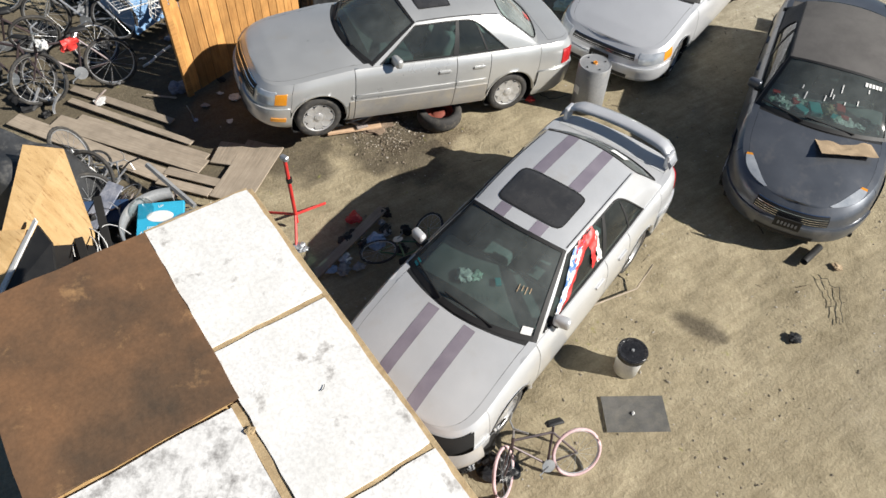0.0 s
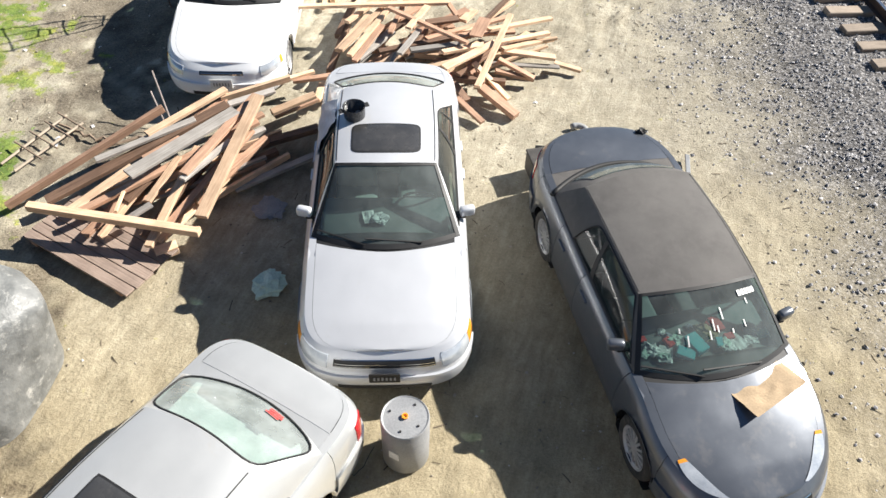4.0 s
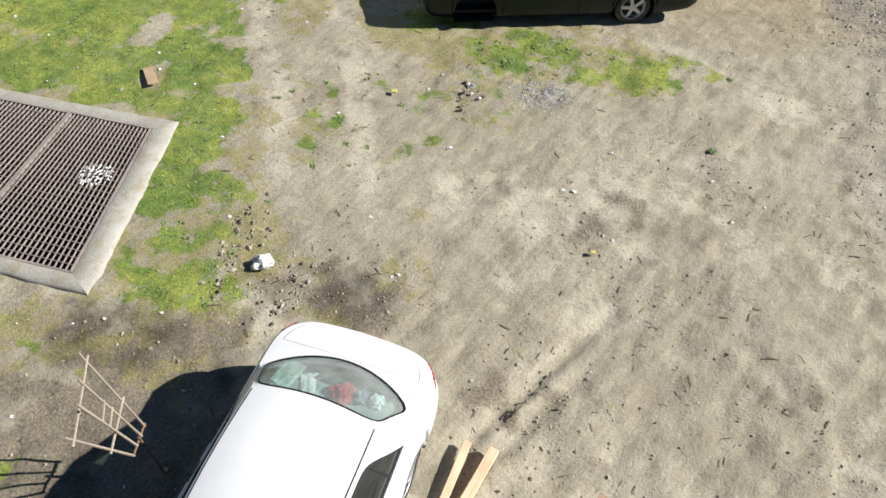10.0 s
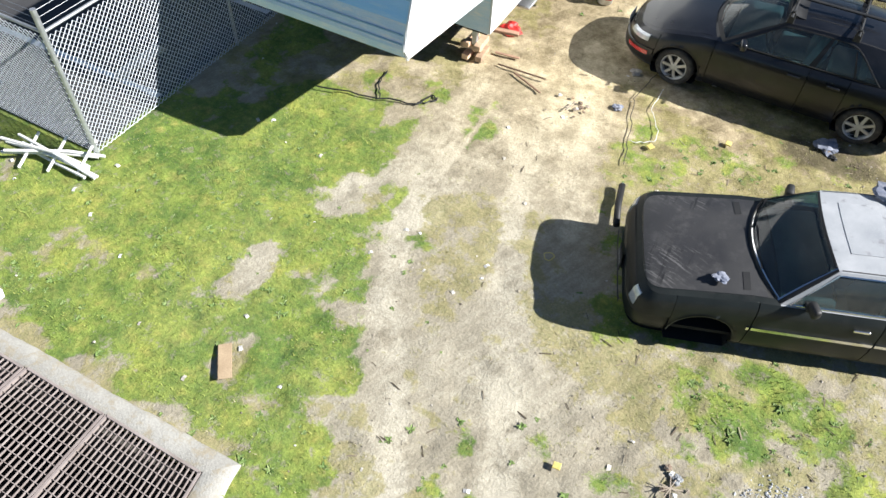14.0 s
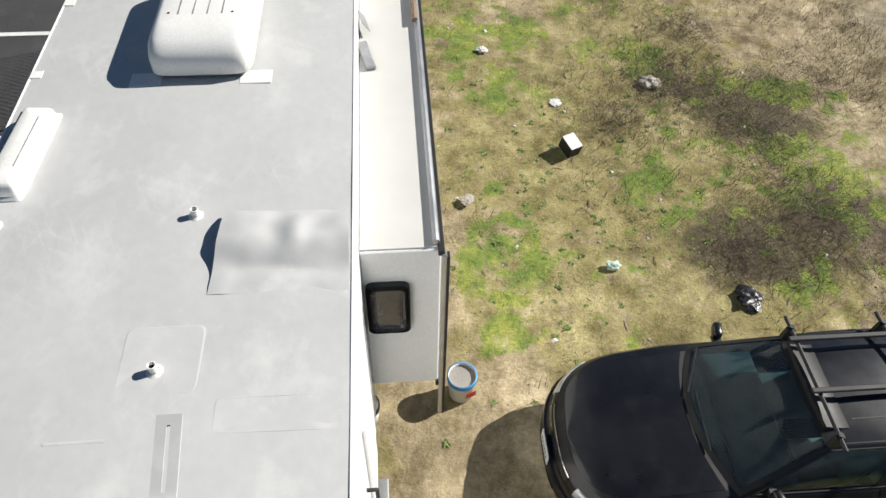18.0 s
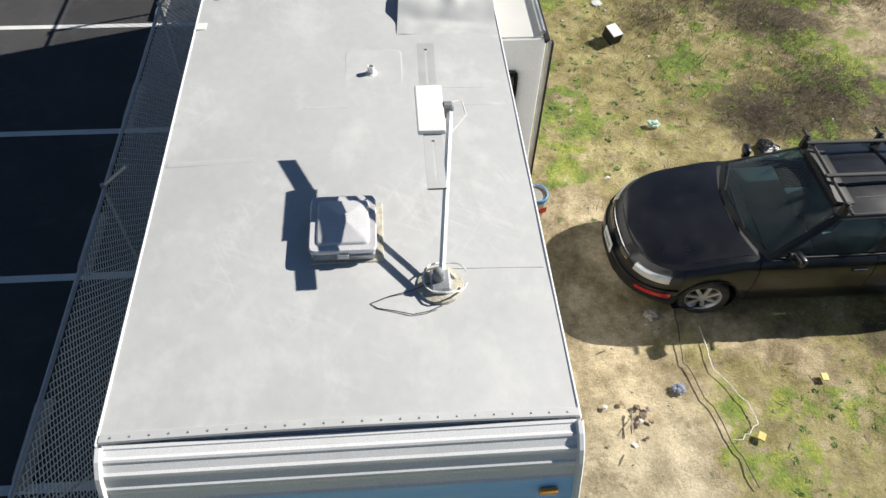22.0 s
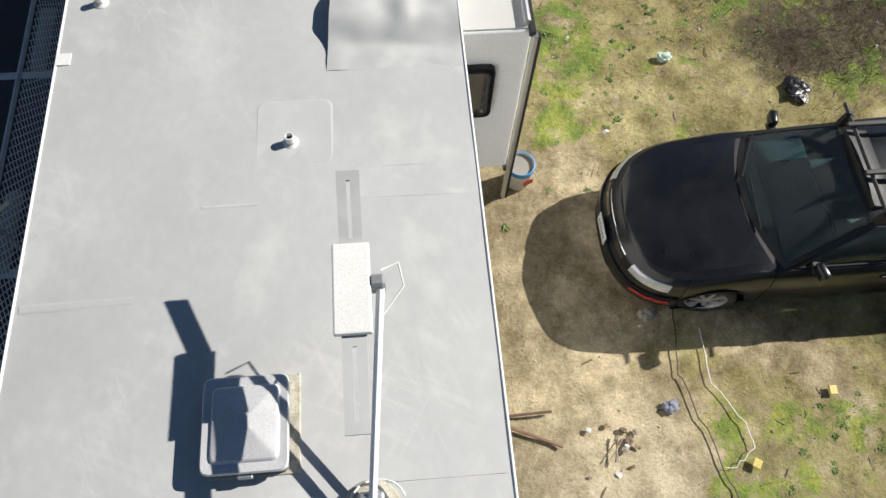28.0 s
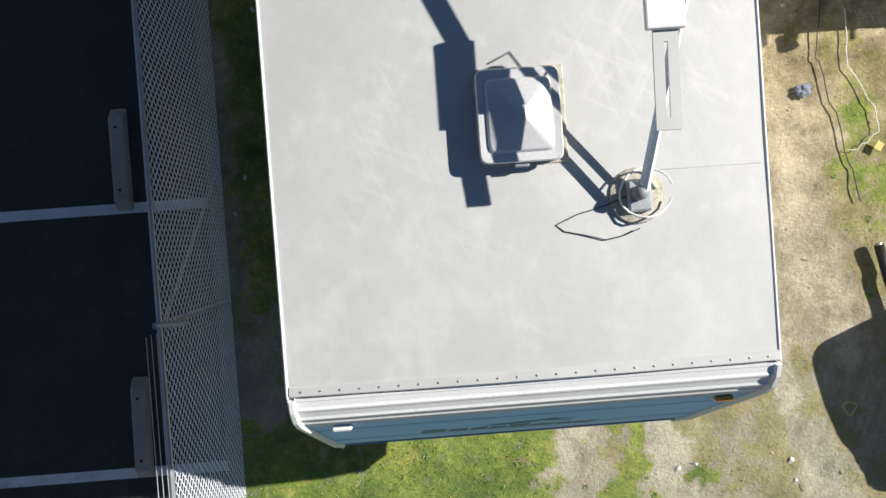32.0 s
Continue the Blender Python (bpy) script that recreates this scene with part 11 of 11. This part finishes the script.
wire("thin_wire", wob([(0.95, 6.95), (1.15, 6.7), (1.25, 6.5), (1.37, 6.37)], 5, 0.05, seed=9), 0.004, M["trim"], "thin black wire curled on dirt", "wire")
wire("thin_wire", wob([(0.95, 6.95), (1.22, 6.85), (1.37, 6.40)], 5, 0.05, seed=10), 0.004, M["trim"], "thin black wire curled on dirt", "wire")
crumple("black_rag", 0.98, 5.88, 0.0, 0.13, M["trim"], "dark crumpled rag lying on dirt", "rag", 75, 0.4)
px_ = thing("exhaust_pipe", 0.80, 7.16, 0.05, 75, "short dark steel pipe lying below the convertible", "pipe")
part("pipe", lathe_bm([(0.045, -0.18), (0.045, 0.18), (0.038, 0.18), (0.038, -0.18), (0.045, -0.18)], 16, pose(0, 0, 0.01, 0, 90, 0)), M["trim"], px_, smooth=True)
crumple("leaf_scrap", 1.12, 7.2, 0.0, 0.12, M["cardboard"], "brown paper scrap on dirt", "scrap", 76, 0.3)

# shaded ground between the cars
board("shade_board", (-3.88, 3.40, 0.03), (-3.86, 4.85, 0.03), 0.12, 0.04, M["walkway"], "grey wooden beam lying in shade", "beam")
crumple("red_shoe", -4.08, 4.54, 0.0, 0.16, M["plastic_red"], "red scrap with white edge in shade", "scrap", 77, 0.4)
crumple("blue_bag", -3.62, 4.38, 0.0, 0.22, M["blue_film"], "pale blue plastic bag in shade", "bag", 78, 0.5)
crumple("blue_scrap", -3.8, 3.75, 0.0, 0.16, M["blue_film"], "blue plastic scrap in shade", "scrap", 79, 0.3)
crumple("teal_bag", -4.15, 10.38, 0.0, 0.34, M["mint"], "crumpled teal plastic sheet in shade", "plastic sheet", 80, 0.4)
crumple("grey_board", -4.2, 11.6, 0.0, 0.4, M["plastic_grey"], "grey plastic tray lying in shade", "tray", 81, 0.1)

# on and around the cars
cb = thing("cardboard_sheet", 0.58, 8.13, 0.935, 118, "torn brown cardboard sheet lying on a bonnet", "cardboard", roll=0, pitch=0)
cv, cf = grid_mesh(lambda u, v: (-0.17 + 0.34 * u * (0.85 + 0.15 * math.sin(v * 9)), -0.33 + 0.66 * v, 0.03 + 0.012 * noise.noise(Vector((u * 3, v * 5, 2))) - 0.035 * u), 0, 1, 10, 0, 1, 20)
obj("sheet", cv, cf, M["cardboard"], cb)
wl = thing("cooking_pot", -3.06, 11.62, 1.385, 20, "black cooking pot standing on a car roof", "pot")
part("vessel", lathe_bm([(0, 0.0), (0.10, 0.0), (0.12, 0.03), (0.125, 0.16), (0.13, 0.165), (0.118, 0.16), (0.11, 0.02), (0, 0.015)], 28), M["bag_black"], wl, smooth=True)
for sg in (1, -1):
    part("handle", box_bm(0.05, 0.07, 0.02, (sg * 0.15, 0, 0.14), 0.006), M["trim"], wl)
crumple("trash_bag", -2.30, 14.05, 0.0, 0.46, M["bag_black"], "shiny black bin bag with red ties on timber", "bin bag", 82, 0.75)
crumple("red_tie", -2.30, 13.98, 0.28, 0.10, M["plastic_red"], "red drawstring on a bin bag", "drawstring", 83, 0.4)
M["old_box"] = surface("grimy_brown_plastic", (0.035, 0.032, 0.03), (0.07, 0.064, 0.058), 0.6, 0, 5, 60, dirt=(0.16, 0.14, 0.115), dirt_at=(0.55, 0.75))
bx = thing("grey_box", -0.70, 12.0, 0, 8, "grey plastic box standing behind the convertible", "box")
part("body", box_bm(0.30, 0.36, 0.30, (0, 0, 0.15), 0.02, 2), M["old_box"], bx)
part("lid", box_bm(0.32, 0.38, 0.03, (0, 0, 0.312), 0.01), M["old_box"], bx)
spg = thing("coil_spring", -0.22, 12.42, 0.06, -8, "black car coil spring and strut lying on dirt", "spring")
part("coil", tube_bm([(-0.22 + 0.44 * t / 60, 0.055 * math.cos(t * 0.9), 0.055 * math.sin(t * 0.9)) for t in range(61)], 0.008, 5), M["trim"], spg, smooth=True)
part("strut", tube_bm([(-0.45, 0.02, 0), (0.2, 0, 0)], 0.020, 8), M["trim"], spg)
elb = thing("pipe_elbow", 0.0, 12.8, 0.05, 30, "black plastic pipe elbow lying on dirt", "pipe")
part("bend", tube_bm([(0.12 * math.cos(t), 0.12 * math.sin(t), 0) for t in np.linspace(-0.6, 1.6, 9)], 0.045, 9), M["plastic_grey"], elb, smooth=True)
crumple("greasy_glove", 0.38, 11.65, 0.985, 0.13, M["trim"], "dark greasy glove lying on a boot lid", "glove", 84, 0.5)
board("bar_scrap", (1.28, 11.75, 0.03), (1.40, 12.2, 0.06), 0.06, 0.03, M["plastic_grey"], "grey metal strip lying on dirt", "strip")
crumple("blue_jacket", -3.62, 26.55, 1.36, 0.40, M["cloth_blue"], "grey blue cloth bundled on a car roof", "cloth", 85, 0.45)
crumple("rag_on_bonnet", -5.0, 24.95, 0.925, 0.16, M["cloth_blue"], "white and purple rag on a black bonnet", "rag", 86, 0.3)

# trellis, sticks and branch beside the white car
tl = thing("standing_trellis", -6.12, 16.4, 0, 0, "pale wooden fan trellis stuck in the ground", "trellis")
up_ = [(Vector((-0.41, 0.23, 1.70)), Vector((-0.13, 0.19, 0.64))), (Vector((-0.30, 0.03, 1.66)), Vector((-0.10, 0.09, 0.66))), (Vector((-0.16, -0.18, 1.70)), Vector((-0.08, -0.01, 0.68))), (Vector((-0.145, -0.42, 1.63)), Vector((-0.06, -0.10, 0.68)))]
for a, b_ in up_:
    part("upright", tube_bm([a, b_], 0.012, 6), M["walkway"], tl)
for k, i0, i1 in ((0.10, 0, 3), (0.36, 1, 2), (0.48, 1, 2), (0.62, 0, 3)):
    p0, p1 = up_[i0][0].lerp(up_[i0][1], k), up_[i1][0].lerp(up_[i1][1], k)
    d_ = (p1 - p0) * 0.08
    part("crossbar", tube_bm([p0 - d_ + Vector((0.012, 0, 0)), p1 + d_ + Vector((0.012, 0, 0))], 0.011, 6), M["walkway"], tl)
part("stake", tube_bm([(-0.09, 0.05, 0.72), (-0.02, 0.03, 0.0)], 0.014, 6), M["dark"], tl, "dark ground stake")
part("bottom_tie", tube_bm([(-0.135, 0.21, 0.66), (-0.055, -0.12, 0.70)], 0.010, 6), M["dark"], tl)
for a, b_ in (((-5.64, 13.26, 0.0), (-5.85, 13.75, 0.62)), ((-5.7, 13.2, 0.0), (-5.85, 13.45, 0.5))):
    ob = part("iron_rod", tube_bm([a, b_], 0.012, 6), M["rust"], None)
    tagged(ob, "thin rusty iron rod standing in dirt", "rod")
ld = thing("small_ladder_frame", -7.28, 13.05, 0.04, 55, "small pale pole frame lashed like a ladder on grass", "pole frame")
for yy in (-0.16, 0.16):
    part("pole", tube_bm([(-0.62, yy * 0.8, 0.0), (0.5, yy, 0.03)], 0.018, 6), M["walkway"], ld)
for xx in (-0.3, -0.05, 0.2, 0.42):
    part("rung", tube_bm([(xx, -0.28, 0.03), (xx + 0.04, 0.28, 0.05)], 0.014, 6), M["bark"], ld)
wire("fallen_branch", wob([(-7.2, 13.4), (-6.8, 13.15), (-6.4, 12.98), (-6.0, 13.05)], 5, 0.05, 0.03, 11), 0.022, M["bark"], "dry crooked branch on dirt", "branch")
tagged(place(part("plastic_disc", lathe_bm([(0, 0), (0.07, 0), (0.065, 0.02), (0, 0.025)], 18), M["plastic_white"], None), pose(-7.33, 11.95, 0.01)), "white round plastic lid on dirt", "lid")

# litter in the grass
for nm, x_, y_, s_, mk, lab, cat, fl in (("white_bag", -6.28, 19.08, 0.20, "paper", "crumpled white plastic bag on grass", "bag", 0.7), ("white_bag", -12.2, 21.3, 0.34, "paper", "crumpled white plastic bag beside the pit", "bag", 0.3), ("blue_scrap", -12.95, 18.2, 0.3, "blue_film", "blue and white plastic scraps by the kerb", "scrap", 0.3), ("metal_box", -6.44, 34.62, 0.28, "alu", "", "", 0), ("mint_bag", -6.28, 32.5, 0.17, "mint", "mint green crumpled bag on dirt", "bag", 0.5), ("black_bag", -4.74, 31.92, 0.32, "bag_black", "shiny crumpled black plastic bag on dirt", "bag", 0.25), ("rock", -4.89, 36.05, 0.30, "stone", "large pale rock in the grass", "rock", 0.5), ("white_scrap", -7.42, 37.05, 0.13, "paper", "white scrap lying in grass", "scrap", 0.5), ("white_plate", -6.45, 35.66, 0.16, "paper", "white broken plate in grass", "plate", 0.15), ("white_scrap", -7.98, 33.72, 0.19, "stone", "flat pale stone slab in grass", "stone", 0.2), ("purple_tub", -14.7, 15.9, 0.22, "cloth_blue", "purple plastic tub in grass", "tub", 0.8), ("paver_stone", -7.17, 29.2, 0.14, "stone", "small pale stone beside a tyre", "stone", 0.6), ("green_can", -1.1, 22.6, 0.1, "leaf", "green scrap on dirt", "scrap", 0.5), ("white_bottle", -5.83, 26.71, 0.12, "plastic_white", "flattened white plastic bottle in grass", "bottle", 0.3), ("burnt_scrap", -4.2, 28.95, 0.3, "cloth_blue", "burnt scraps with pale ash", "scrap", 0.3), ("black_scrap", -7.12, 28.23, 0.13, "cloth_blue", "dark rag lying on dirt", "rag", 0.5)):
    if nm == "metal_box":
        mb_ = thing("metal_box", x_, y_, 0, 25, "silver and white box lying in grass", "box", roll=14)
        part("body", box_bm(0.20, 0.26, 0.20, (0, 0, 0.10), 0.01), M["trim"], mb_)
        part("face", box_bm(0.19, 0.25, 0.008, (0, 0, 0.204), 0.003), M["plastic_white"], mb_, "white box face")
    else:
        crumple(nm, x_, y_, 0.0, s_, M[mk], lab, cat, len(nm) + int(abs(x_) * 10), fl)
for cx, cy, n_, mats, lab in ((-7.73, 27.87, 11, ("walkway", "paper", "cardboard", "bark"), "small broken scrap in a litter heap on dirt"), (-4.67, 22.96, 14, ("plastic_grey", "paper", "walkway", "bark"), "small broken scrap in a litter heap on dirt"), (-4.15, 28.9, 10, ("trim", "paper", "bark"), "burnt scrap in a small ash heap")):
    for i in range(n_):
        rr = random.Random(int(cx * 100) + i)
        crumple("scrap_bit", cx + rr.gauss(0, 0.15), cy + rr.gauss(0, 0.13), 0.0, rr.uniform(0.03, 0.085), M[rr.choice(mats)], lab, "scrap", int(abs(cx) * 50) + i, 0.5, "litter heap")
        if i % 3 == 0:
            a = rr.random() * 6.28
            board("stick", (cx - 0.13 * math.cos(a), cy - 0.13 * math.sin(a), 0.015), (cx + 0.13 * math.cos(a), cy + 0.13 * math.sin(a), 0.04), 0.011, 0.009, M["walkway"], "thin broken stick in a litter heap", "stick", "litter heap")
board("cardboard_bit", (-9.44, 22.12, 0.018), (-9.16, 21.78, 0.022), 0.15, 0.006, M["cardboard"], "brown cardboard piece lying in grass", "cardboard")
# rubbish tip west of the yard
for i in range(34):
    rr = random.Random(300 + i)
    x_, y_ = -12.5 + rr.gauss(0, 0.75), 15.15 + rr.gauss(0, 0.33)
    crumple("rubbish_bag", x_, y_, 0.0, rr.uniform(0.12, 0.5), M[rr.choice(("bag_black", "bag_black", "paper", "plastic_grey", "cloth_blue", "trim", "trim"))], "crumpled rubbish in a tip on grass", "rubbish", 300 + i, 0.4, "rubbish tip")
for i in range(18):
    rr = random.Random(400 + i)
    x_, y_, a = -12.9 + rr.gauss(0, 0.3), 15.45 + rr.gauss(0, 0.12), rr.uniform(-0.5, 0.5)
    board("cane", (x_ - 0.4 * math.cos(a), y_ - 0.4 * math.sin(a), 0.18), (x_ + 0.4 * math.cos(a), y_ + 0.4 * math.sin(a), 0.20 + 0.05 * rr.random()), 0.014, 0.012, M["fresh"], "thin pale cane on a rubbish tip", "cane", "rubbish tip")
ob = part("foam_block", box_bm(0.34, 0.24, 0.10, (0, 0, 0.05), 0.012), M["cardboard"], None)
tagged(place(ob, pose(-11.9, 15.3, 0.15, 5, 8, 30)), "tan foam block on a rubbish tip", "foam")
